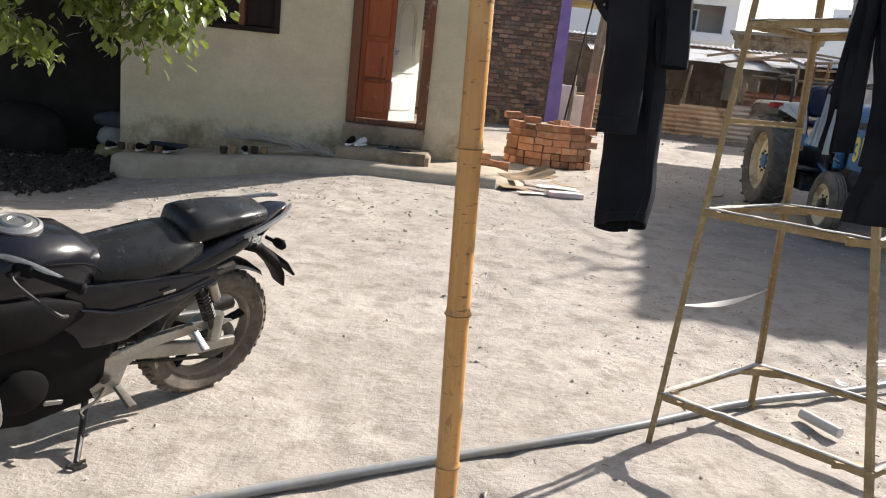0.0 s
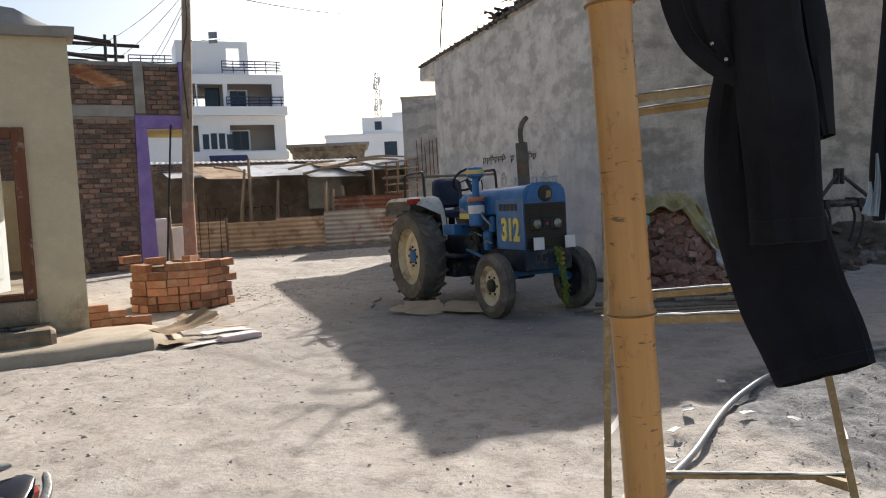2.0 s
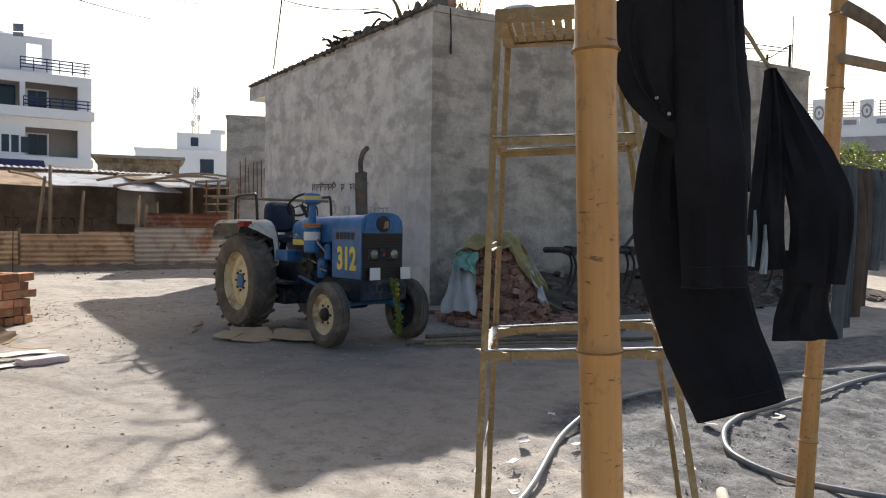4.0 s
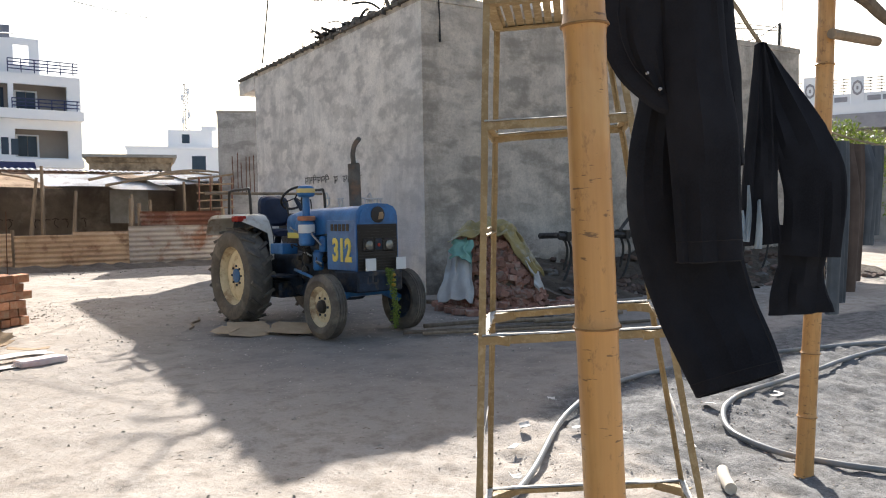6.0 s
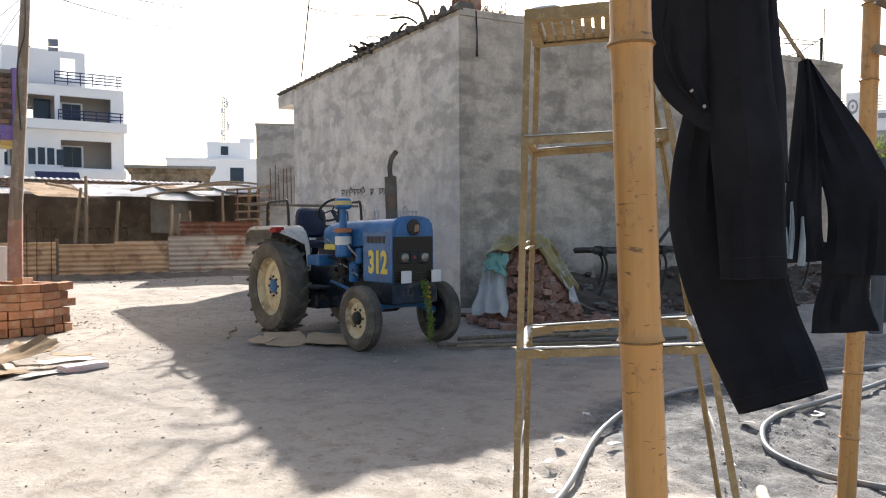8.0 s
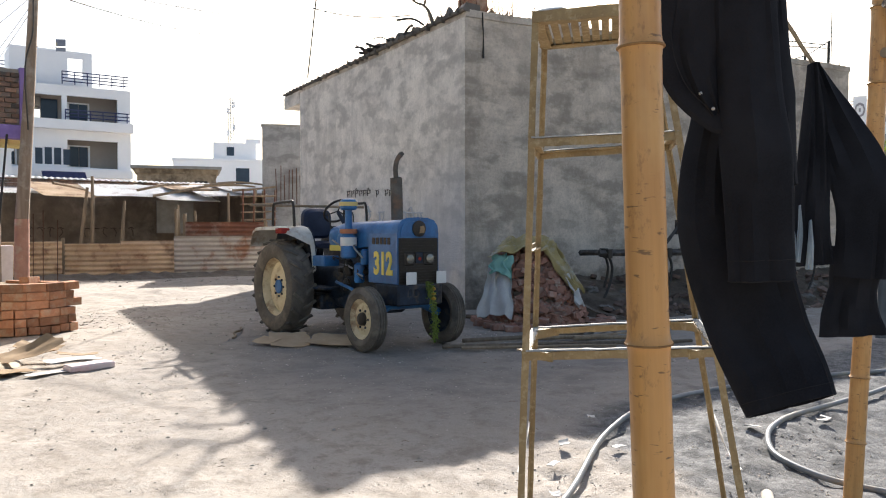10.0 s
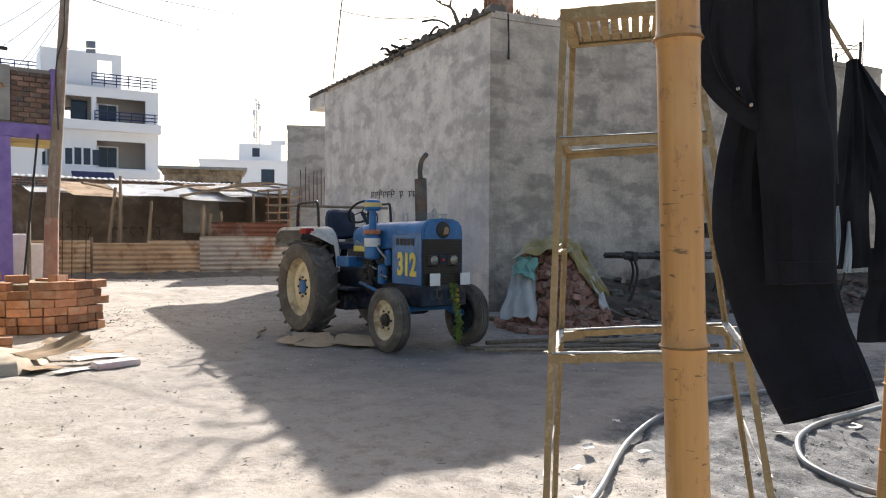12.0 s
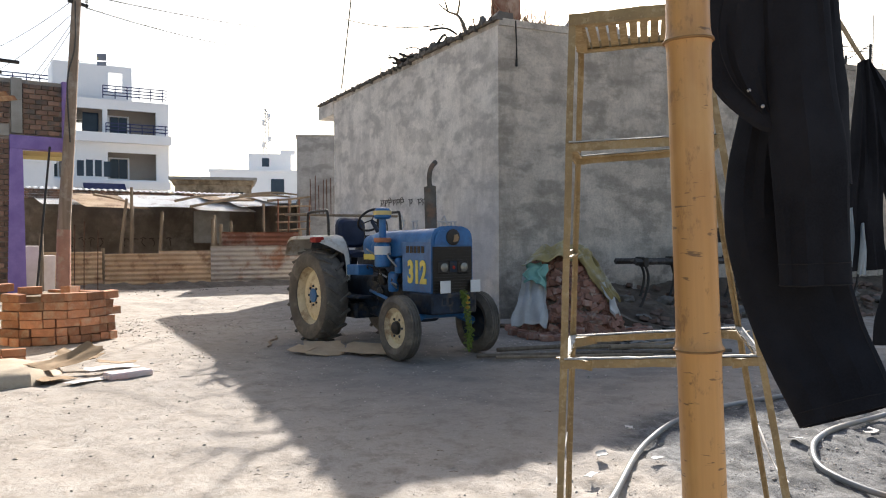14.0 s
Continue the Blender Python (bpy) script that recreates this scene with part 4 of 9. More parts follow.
    box(bm, (-5.6, -0.9, 6.5), (3.4, 1.2, 0.08), (35, 0, 0))
    part("canopy", bm, M_RAIL, h, "sloping blue glazed canopy")
    return h


build_apartments()


def plain_block(name, label, x, y, z1, sx, sy, rz, material, extra=()):
    h = thing(name, pose(x, y, 0, 0, 0, rz), label, "building")
    part("wall", span(bmesh.new(), (0, 0, 0), (sx, sy, z1)), material, h)
    part("parapet", span(bmesh.new(), (-0.15, -0.15, z1), (sx + 0.15, sy + 0.15, z1 + 0.35)), material, h)
    for nm, a, b, m in extra:
        part(nm, span(bmesh.new(), a, b), m, h)
    return h


plain_block("white_house_far", "flat roofed white house with a stair head", 38.4, 105.3, 11.3, 14, 9, -24, M_WHITEWALL,
            [("stair_head", (5.2, 1, 11.66), (11.0, 6, 14.0), M_WHITEWALL), ("tank", (9.6, 1.2, 14.0), (11.6, 3.2, 14.6), M_WHITEWALL), ("window", (8.2, -0.06, 8.2), (10.0, 0.02, 10.4), M_GLASSBLUE), ("yellow_panel", (12.4, -0.1, 5.0), (14.3, 0.02, 10.8), M_YELLOWPAINT), ("window", (1.2, -0.06, 8.0), (2.6, 0.02, 10.0), M_GLASSBLUE), ("wing", (-3.6, 1.0, 0.0), (-0.2, 7, 10.2), M_WHITEWALL), ("stair_window", (7.0, 0.94, 12.2), (8.0, 1.03, 13.4), M_GLASSBLUE)])
plain_block("low_brown_house", "low brown house with a flat slab roof", 18.3, 59.4, 5.9, 5.5, 6, -22, M_MUD,
            [("window", (4.0, -0.05, 4.4), (4.9, 0.02, 5.4), M_DARKROOM), ("slab", (-0.4, -0.5, 6.25), (5.9, 6.2, 6.45), M_CONCRETE)])
plain_block("pale_house_far", "pale house wall behind the porch", 2.5, 66.0, 7.6, 9.0, 8, 0, M_WHITEWALL)


def build_mast():
    t = thing("radio_mast", pose(45.6, 102.8, 14.0), "slim steel lattice mast on a roof", "mast")
    bm = bmesh.new()
    for a in range(3):
        ang = a * 2.094
        tube(bm, [(0.45 * math.cos(ang), 0.45 * math.sin(ang), 0), (0.3 * math.cos(ang), 0.3 * math.sin(ang), 6.2)], 0.05, 4)
    for k in range(12):
        for a in range(3):
            p, q = a * 2.094, (a + 1) * 2.094
            r = 0.45 - 0.15 * k / 12
            tube(bm, [(r * math.cos(p), r * math.sin(p), k * 0.52), (r * math.cos(q), r * math.sin(q), (k + 1) * 0.52)], 0.03, 4)
    part("lattice", bm, M_STEEL, t)
    for z, dx in ((5.2, 0.4), (4.3, -0.4), (2.1, 0.5), (1.2, -0.4)):
        bm = bmesh.new()
        box(bm, (dx, 0, z), (0.35, 0.2, 0.8))
        part("antenna", bm, M_WHITEWALL, t)
    return t


build_mast()

# ---- bamboo poles ----


def bamboo(name, base, top, r0, r1, nodes, label, group="bamboo poles"):
    base, top = Vector(base), Vector(top)
    length = (top - base).length
    d = (top - base).normalized()
    pts, rad = [], []
    s = 0.0
    marks = sorted(nodes)
    steps = [0.0]
    for n in marks:
        steps += [n - 0.05, n - 0.018, n - 0.006, n, n + 0.006, n + 0.018, n + 0.05]
    steps.append(length)
    steps = sorted(v for v in set(steps) if 0 <= v <= length)
    for v in steps:
        r = r0 + (r1 - r0) * v / length
        k = min([abs(v - n) for n in marks] or [9])
        r *= 1.0 + (0.16 if k < 0.001 else 0.06 if k < 0.007 else 0.01 if k < 0.02 else 0.0)
        if 0.005 < k < 0.007:
            r *= 0.99
        pts.append(Vector((0.006 * math.sin(2.1 * v), 0.006 * math.cos(1.7 * v), 0)) + Vector((0, 0, v)))
        rad.append(r)
    bm = bmesh.new()
    tube(bm, pts, rad, 20)
    ob = solo(name, bm, M_BAMBOO, label, "pole", group, m=Matrix.Translation(base) @ d.to_track_quat('Z', 'Y').to_matrix().to_4x4())
    for n in marks:
        i = steps.index(n)
        bm = bmesh.new()
        q, rr = pts[i], rad[i]
        lathe(bm, [(rr - 0.004, -0.0045), (rr + 0.0004, -0.003), (rr + 0.0008, -0.0015), (rr + 0.0004, 0.0), (rr - 0.004, 0.001)], q, (0, 0, 1), 24)
        part("node_ring", bm, M_NODE, ob, "dark scarred node ring")
    return ob


M_NODE = surface("dark_bamboo_node", (0.30, 0.165, 0.06), (0.17, 0.085, 0.033), 0.7, scale=20, fine=90)
bamboo("bamboo_pole", (0.415, 3.17, -0.1), (0.305, 3.185, 3.2), 0.0352, 0.0318, [0.10, 0.59, 1.07, 1.55, 2.03, 2.5, 2.95], "thick honey yellow bamboo pole set upright in the earth")
bamboo("bamboo_pole", (4.10, 4.34, -0.1), (4.22, 4.24, 3.4), 0.052, 0.048, [0.1, 0.47, 0.86, 1.25, 1.68, 2.15, 2.6, 3.05], "thick honey yellow bamboo pole beside the hose loops")

# ---- tall iron stand ----


M_LITCRUST = surface("sunlit_cement_crust", (0.56, 0.53, 0.48), (0.38, 0.35, 0.30), 0.9, scale=20, fine=120, bump=0.5, dist=0.004)


def build_stand():
    st = thing("iron_stand", pose(0, 0, 0), "tall tapering iron stand with a slatted top, splashed with mud", "stand")
    foot = [Vector(p) for p in ((1.349, 4.468, 0.0), (2.063, 5.085, 0.01), (2.867, 4.40, 0.0), (2.122, 3.834, 0.0))]
    top = [Vector(p) for p in ((1.495, 4.509, 2.444), (1.853, 4.785, 2.456), (2.099, 4.371, 2.46), (1.746, 4.104, 2.471))]

    lean = (-0.024, -0.02, 0.03, 0.0)   # the rings do not lie quite level

    def at(i, z):
        a, b = foot[i], top[i]
        z = z + lean[i] * math.sin(math.pi * z / 2.46)
        return a + (b - a) * ((z - a.z) / (b.z - a.z))

    def bar(p, q, w=0.038, t=0.006, name="brace", drop=1.0, ways=None):
        p, q = Vector(p), Vector(q)
        d = (q - p).normalized()
        side = d.cross(Vector((0, 0, 1)))
        side = side.normalized() if side.length > 0.05 else Vector((1, 0, 0))
        up_v = side.cross(d).normalized() * drop
        if ways:
            side, up_v = ways
        bm = bmesh.new()
        # an angle iron: two thin flanges
        for u, v, wu, wv in ((side, up_v, w, t), (up_v, side, w, t)):
            loops = []
            for s in (p, q):
                loops.append([s, s + u * wu, s + u * wu + v * wv, s + v * wv])
            rings(bm, loops)
        bmesh.ops.recalc_face_normals(bm, faces=bm.faces)
        bmesh.ops.subdivide_edges(bm, edges=[e for e in bm.edges if e.calc_length() > 0.15], cuts=16)
        roughen(bm, 0.0035, 22)
        part(name, bm, M_IRONPAINT, st)
    for i in range(4):
        bar(foot[i] - Vector((0, 0, 0.03)), top[i], 0.026, 0.007, "leg", 1.0, ((foot[(i + 1) % 4] - foot[i]).normalized(), (foot[(i - 1) % 4] - foot[i]).normalized()))
    for z in (0.285, 1.19, 2.0):
        for i in range(4):
            bar(at(i, z), at((i + 1) % 4, z), 0.031, 0.007, "rail", -1.0)
    # dried cement lying on the rings, whitened to give their tops a sunlit gleam
    for z in (0.285, 1.19, 2.0):
        for i in range(4):
            p, q = at(i, z) + Vector((0, 0, 0.003)), at((i + 1) % 4, z) + Vector((0, 0, 0.003))
            d = (q - p).normalized()
            n = Vector((d.y, -d.x, 0))
            loops = []
            for k in range(19):
                c = p.lerp(q, 0.02 + 0.96 * k / 18) - n * 0.004
                w = 0.033 + 0.012 * noise.noise(Vector((k * 0.9, i * 3.1, z)))
                hgt = 0.005 + 0.004 * noise.noise(Vector((k * 1.7, i, z * 5)))
                loops.append([c, c + n * w * 0.2 + Vector((0, 0, hgt)), c + n * w * 0.8 + Vector((0, 0, hgt)), c + n * w])
            bm = bmesh.new()
            rings(bm, loops)
            part("cement_crust", bm, M_LITCRUST, st, "cement crust, whitened for its sunlit top")
    bar(at(0, 1.57), at(1, 1.57), 0.026, 0.006, "rung")
    bar(at(3, 1.57), at(2, 1.57), 0.026, 0.006, "rung")
    # pale cloth strips tied between the legs
    for a, b in ((0, 1), (3, 2)):
        p, q = at(a, 0.73), at(b, 0.73)
        d = (q - p).normalized()
        loops = []
        for k in range(13):
            u = k / 12
            w = 0.004 + 0.010 * math.sin(math.pi * u)
            c = p.lerp(q, u) - Vector((0, 0, 0.035 * math.sin(math.pi * u)))
            n = Vector((-d.y, d.x, 0)) * math.cos(2.5 * u) + Vector((0, 0, 1)) * math.sin(2.5 * u)
            loops.append([c + n * w, c + n.cross(d) * 0.002, c - n * w, c - n.cross(d) * 0.002])
        bm = bmesh.new()
        rings(bm, loops)
        part("tie_strip", bm, M_PAPER, st, "pale cloth strip")
    for i in range(4):
        bar(at(i, 2.44), at((i + 1) % 4, 2.44), 0.045, 0.006, "top_rail")
    # platform slats from the front rail to the back rail
    a0, b0, a1, b1 = at(0, 2.455), at(3, 2.455), at(1, 2.455), at(2, 2.455)
    for k in range(1, 12):
        s = k / 12
        p, q = a0.lerp(b0, s), a1.lerp(b1, s)
        d = q - p
        bm = bmesh.new()
        box(bm, (p + q) / 2, (d.length, 0.030, 0.008), (0, 0, math.degrees(math.atan2(d.y, d.x))))
        part("slat", bm, M_IRONPAINT, st)
    # corner gussets on the rings
    for z in (0.285, 1.19):
        for i in range(4):
            p, q, r = at(i, z), at((i + 1) % 4, z), at((i - 1) % 4, z)
            bar(p.lerp(q, 0.16), p.lerp(r, 0.16), 0.040, 0.005, "gusset", -1.0)
    return st


build_stand()

# ---- tractor ----
M_TBLUE = surface("tractor_blue_paint", (0.034, 0.165, 0.40), (0.024, 0.10, 0.24), 0.42, scale=5, fine=40, bump=0.08, stain=(0.09, 0.10, 0.11), stain_scale=3.5, stain_lo=0.56, stain_hi=0.80, coat=0.2)
M_TDARK = surface("greasy_shade_dark_blue_iron", (0.018, 0.035, 0.065), (0.012, 0.014, 0.018), 0.6, scale=5, fine=40, stain=(0.10, 0.08, 0.06), stain_scale=4)
M_TYRE = surface("dusty_tyre_rubber", (0.15, 0.132, 0.11), (0.085, 0.075, 0.064), 0.9, scale=5, fine=40, bump=0.3, dist=0.005, stain=(0.21, 0.18, 0.145), stain_scale=3)
M_CREAMRIM = surface("cream_rim_paint", (0.66, 0.57, 0.38), (0.50, 0.42, 0.27), 0.65, scale=5, fine=40, stain=(0.26, 0.17, 0.10), stain_scale=5)
M_FENDER = surface("off_white_fender_paint", (0.62, 0.60, 0.55), (0.48, 0.46, 0.41), 0.55, scale=4, fine=40, stain=(0.30, 0.22, 0.15), stain_scale=3)
M_SEATBLUE = surface("navy_vinyl", (0.022, 0.035, 0.075), (0.015, 0.022, 0.045), 0.5, scale=5, fine=60)
M_YELLOWNUM = surface("yellow_sticker", (0.72, 0.60, 0.14), (0.60, 0.50, 0.12), 0.6, bump=0.02)
M_REDLENS = surface("red_lamp_lens", (0.35, 0.03, 0.02), (0.22, 0.02, 0.015), 0.25, bump=0)
M_LAMP = surface("headlamp_glass", (0.30, 0.29, 0.25), (0.20, 0.19, 0.16), 0.15, metal=0.5, bump=0.02)
M_WHITEPLATE = surface("white_plate", (0.74, 0.74, 0.72), (0.60, 0.60, 0.58), 0.5, bump=0.02)
M_EXHAUST = surface("dusty_exhaust_steel", (0.15, 0.135, 0.115), (0.085, 0.075, 0.064), 0.75, metal=0.2, scale=6, fine=50, stain=(0.19, 0.12, 0.08), stain_scale=4)
M_GREENLEAF = leaf_material("garland_leaf", (0.10, 0.17, 0.03), (0.20, 0.26, 0.05))


def loft(bm, secs, n=16, axis='x'):
    """Skin superelliptic sections: (along, cy, cz, half width, half height, power)."""
    loops = []
    for a, cy, cz, hy, hz, pw in secs:
        loop = []
        for k in range(n):
            th = 2 * math.pi * (k + 0.5) / n
            c, s = math.cos(th), math.sin(th)
            y = cy + hy * math.copysign(abs(c) ** (2 / pw), c)
            z = cz + hz * math.copysign(abs(s) ** (2 / pw), s)
            loop.append((a, y, z) if axis == 'x' else (y, a, z))
        loops.append(loop)
    rings(bm, loops)
    bmesh.ops.recalc_face_normals(bm, faces=bm.faces)
    return bm


def text_mesh(text, size, depth, width=1.0, bold=0.022):
    cu = bpy.data.curves.new("lettering", 'FONT')
    cu.body, cu.size, cu.extrude = text, size, depth
    cu.align_x, cu.align_y = 'CENTER', 'CENTER'
    cu.offset = bold * size
    tmp = bpy.data.objects.new("lettering", cu)
    scene.collection.objects.link(tmp)
    dg = bpy.context.evaluated_depsgraph_get()
    me = bpy.data.meshes.new_from_object(tmp.evaluated_get(dg))
    bm = bmesh.new()
    bm.from_mesh(me)
    bpy.data.objects.remove(tmp)
    bpy.data.curves.remove(cu)
    bpy.data.meshes.remove(me)
    bmesh.ops.scale(bm, vec=(width, 1, 1), verts=bm.verts)
    return bm


def wheel(parent, c, r, w, rim_r, side, lugs, lug_h, blue_hub=False, disc_mat=None):
    """A tractor wheel at c; side is +1 or -1 for the outer face along y."""
    wh = new("wheel")
    wh.parent = parent
    wh.location = c
    hw = w / 2
    prof = [(rim_r, -hw * 0.80), (rim_r + 0.03, -hw * 0.95), ((rim_r + r) / 2, -hw * 1.04), (r - 0.05, -hw * 0.95), (r - 0.012, -hw * 0.70), (r, 0), (r - 0.012, hw * 0.70), (r - 0.05, hw * 0.95), ((rim_r + r) / 2, hw * 1.04), (rim_r + 0.03, hw * 0.95), (rim_r, hw * 0.80)]
    bm = bmesh.new()
    if lugs:
        prof = [(a - (lug_h if a > r - 0.06 else 0), b) for a, b in prof]
    lathe(bm, prof, (0, 0, 0), (0, 1, 0), 48, closed=True)
    if lugs:
        lug = bpy.data.meshes.get("lug")
        if lug is None:
            lb = bmesh.new()
            box(lb, (0, 0, 0), (0.045, hw * 1.15, lug_h + 0.012), bevel=0.004)
            lug = bpy.data.meshes.new("lug")
            lb.to_mesh(lug)
            lb.free()
            lug.materials.append(M_TYRE)
        for i in range(lugs):
            for s in (-1, 1):
                a = 2 * math.pi * (i + (0.5 if s > 0 else 0)) / lugs
                ob = new("lug", lug)
                ob.parent = wh
                ob.matrix_basis = Matrix.Rotation(a, 4, 'Y') @ Matrix.Translation((0, s * hw * 0.5, r - lug_h * 0.5 - 0.006)) @ Matrix.Rotation(radians(38 * s), 4, 'Z')
    else:
        for k in (-0.55, -0.2, 0.2, 0.55):
            lathe(bm, [(r - 0.01, hw * (k - 0.11)), (r + 0.008, hw * (k - 0.09)), (r + 0.008, hw * (k + 0.09)), (r - 0.01, hw * (k + 0.11))], (0, 0, 0), (0, 1, 0), 48, closed=True)
    part("tyre", bm, M_TYRE, wh)
    o = side
    bm = bmesh.new()
    rp = [(rim_r + 0.012, -hw * 0.82), (rim_r + 0.022, -hw * 0.86), (rim_r - 0.015, -hw * 0.6), (rim_r - 0.05, -hw * 0.2), (rim_r - 0.05, hw * 0.2), (rim_r - 0.015, hw * 0.6), (rim_r + 0.022, hw * 0.86), (rim_r + 0.012, hw * 0.82), (rim_r - 0.005, hw * 0.55), (rim_r - 0.035, hw * 0.2), (rim_r - 0.035, -hw * 0.2), (rim_r - 0.005, -hw * 0.55)]
    lathe(bm, rp, (0, 0, 0), (0, 1, 0), 40, closed=True)
    part("rim", bm, disc_mat or M_CREAMRIM, wh, "dusty rim")
    bm = bmesh.new()
    lathe(bm, [(rim_r - 0.03, hw * 0.10), (rim_r * 0.72, hw * 0.28), (rim_r * 0.45, hw * 0.34), (0.001, hw * 0.34), (0.001, hw * 0.26), (rim_r * 0.45, hw * 0.26), (rim_r * 0.72, hw * 0.18), (rim_r - 0.03, 0)], (0, 0, 0), (0, o, 0), 36)
    part("disc", bm, disc_mat or M_CREAMRIM, wh)
    bm = bmesh.new()
    if blue_hub:
        lathe(bm, [(0.10, hw * 0.3), (0.10, hw * 0.44), (0.08, hw * 0.50), (0.001, hw * 0.52)], (0, 0, 0), (0, o, 0), 20)
        part("hub", bm, M_TBLUE, wh, "blue hub")
    else:
        lathe(bm, [(0.085, hw * 0.3), (0.075, hw * 0.75), (0.05, hw * 0.95), (0.001, hw * 1.0)], (0, 0, 0), (0, o, 0), 20)
        part("hub", bm, M_BLACKMETAL, wh, "greasy black hub")
    for i in range(8 if blue_hub else 6):
        a = 2 * math.pi * i / (8 if blue_hub else 6)
        rr = 0.135 if blue_hub else 0.115
        bm = bmesh.new()
        lathe(bm, [(0.017, hw * 0.26), (0.017, hw * 0.44), (0.001, hw * 0.45)], (rr * math.cos(a), 0, rr * math.sin(a)), (0, o, 0), 6)
        part("wheel_nut", bm, M_TDARK, wh)
    return wh


def build_tractor():
    t = thing("tractor", pose(5.24, 12.26, 0.185, 0, 0, -92), "blue farm tractor with cream rims and a garland on its nose", "tractor")
    for s in (-1, 1):
        wheel(t, (0, 0.63 * s, 0.665), 0.67, 0.36, 0.41, s, 18, 0.014, True)
        # Far front rim and disc are coloured dark to look shaded.
        wheel(t, (2.13, 0.60 * s, 0.385), 0.385, 0.19, 0.245, s, 0, 0, False, M_CREAMRIM if s < 0 else M_TDARK)
    # chassis
    bm = bmesh.new()
    loft(bm, [(-0.25, 0, 0.75, 0.2, 0.22, 4), (0.15, 0, 0.75, 0.24, 0.27, 4), (0.6, 0, 0.72, 0.2, 0.24, 4), (0.9, 0, 0.72, 0.18, 0.22, 4)])
    part("gearbox", bm, M_TDARK, t)
    bm = bmesh.new()
    lathe(bm, [(0.14, -0.46), (0.11, -0.3), (0.10, 0.3), (0.14, 0.46)], (0, 0, 0.665), (0, 1, 0), 18)
    part("rear_axle", bm, M_TDARK, t)
    bm = bmesh.new()
    loft(bm, [(0.88, 0, 0.80, 0.17, 0.26, 4), (1.2, 0, 0.85, 0.2, 0.30, 4), (1.75, 0, 0.85, 0.2, 0.30, 4), (1.95, 0, 0.80, 0.17, 0.25, 4)])
    part("engine_block", bm, M_TDARK, t)
    for i in range(3):
        bm = bmesh.new()
        lathe(bm, [(0.05, 0), (0.055, 0.08), (0.04, 0.10), (0.03, 0.16)], (1.1 + 0.22 * i, -0.2, 0.92 + 0.05 * (i % 2)), (0, -1, 0.1), 12)
        part("engine_fitting", bm, M_BLACKMETAL, t)
    # Plain dark blocks added to fill the shaded gap under the tractor.
    bm = bmesh.new()
    span(bm, (-0.15, -0.36, 0.36), (0.62, 0.36, 0.58), 0.03)
    part("rear_linkage", bm, M_TDARK, t)
    bm = bmesh.new()
    loft(bm, [(0.6, 0, 0.50, 0.15, 0.10, 4), (1.2, 0, 0.48, 0.18, 0.13, 4), (1.9, 0, 0.50, 0.16, 0.10, 4)])
    part("oil_sump", bm, M_TDARK, t)
    # hood
    bm = bmesh.new()
    hood = []
    for x, w, top, low in ((0.78, 0.20, 1.50, 1.28), (0.82, 0.255, 1.555, 1.20), (1.0, 0.275, 1.575, 1.19), (1.38, 0.285, 1.585, 1.22), (1.80, 0.295, 1.59, 1.26), (2.36, 0.30, 1.60, 1.30)):
        loop = [(x, -w, low), (x, -w, top - 0.20), (x, -w * 0.97, top - 0.12), (x, -w * 0.85, top - 0.045), (x, -w * 0.6, top - 0.008), (x, 0, top), (x, w * 0.6, top - 0.008), (x, w * 0.85, top - 0.045), (x, w * 0.97, top - 0.12), (x, w, top - 0.20), (x, w, low)]
        hood.append(loop)
    rings(bm, hood)
    part("hood", bm, M_TBLUE, t, "blue painted hood", 50)
    bm = bmesh.new()
    loft(bm, [(0.62, 0, 1.36, 0.2, 0.10, 3), (0.66, 0, 1.36, 0.255, 0.17, 3), (0.80, 0, 1.36, 0.262, 0.185, 3.2), (1.22, 0, 1.37, 0.27, 0.19, 3.2), (1.30, 0, 1.37, 0.25, 0.17, 3)], 24)
    part("fuel_tank", bm, M_TBLUE, t, "rounded blue fuel tank", 60)
    for s in (-1, 1):
        bm = bmesh.new()
        span(bm, (1.74, s * 0.285, 0.80), (2.37, s * 0.304, 1.42), 0.006)
        panel = part("side_panel", bm, M_TBLUE, t)
        bm = text_mesh("312", 0.38, 0.004, 0.74, 0.04)
        num = part("number", bm, M_YELLOWNUM, panel, "yellow model number")
        num.matrix_basis = pose(2.08, s * 0.309, 1.035, 90, 0, 0 if s < 0 else 180)
        bm = bmesh.new()
        for k in range(5):
            span(bm, (1.84 + k * 0.085, s * 0.305, 1.285), (1.90 + k * 0.085, s * 0.310, 1.37))
        part("maker_bars", bm, M_BLACKMETAL, panel, "worn plain lettering bars")
        bm = bmesh.new()
        span(bm, (0.72, s * 0.262, 1.185), (1.02, s * 0.285, 1.26), 0.004)
        part("badge", bm, M_YELLOWNUM, t, "pale strip badge")
    # nose
    bm = bmesh.new()
    arch = [(-0.315, 0.78), (-0.315, 1.43), (-0.30, 1.52), (-0.25, 1.58), (-0.16, 1.612), (0, 1.62), (0.16, 1.612), (0.25, 1.58), (0.30, 1.52), (0.315, 1.43), (0.315, 0.78)]
    inner = [(-0.262, 0.84), (-0.262, 1.30), (0.262, 1.30), (0.262, 0.84)]
    m = Matrix(((0, 0, 1, 2.37), (1, 0, 0, 0), (0, 1, 0, 0), (0, 0, 0, 1)))
    extrude_outline(bm, arch, 0.03, m)
    part("nose_frame", bm, M_TBLUE, t)
    bm = bmesh.new()
    top = [(-0.27, 1.385), (-0.27, 1.43), (-0.25, 1.51), (-0.20, 1.555), (0, 1.575), (0.20, 1.555), (0.25, 1.51), (0.27, 1.43), (0.27, 1.385)]
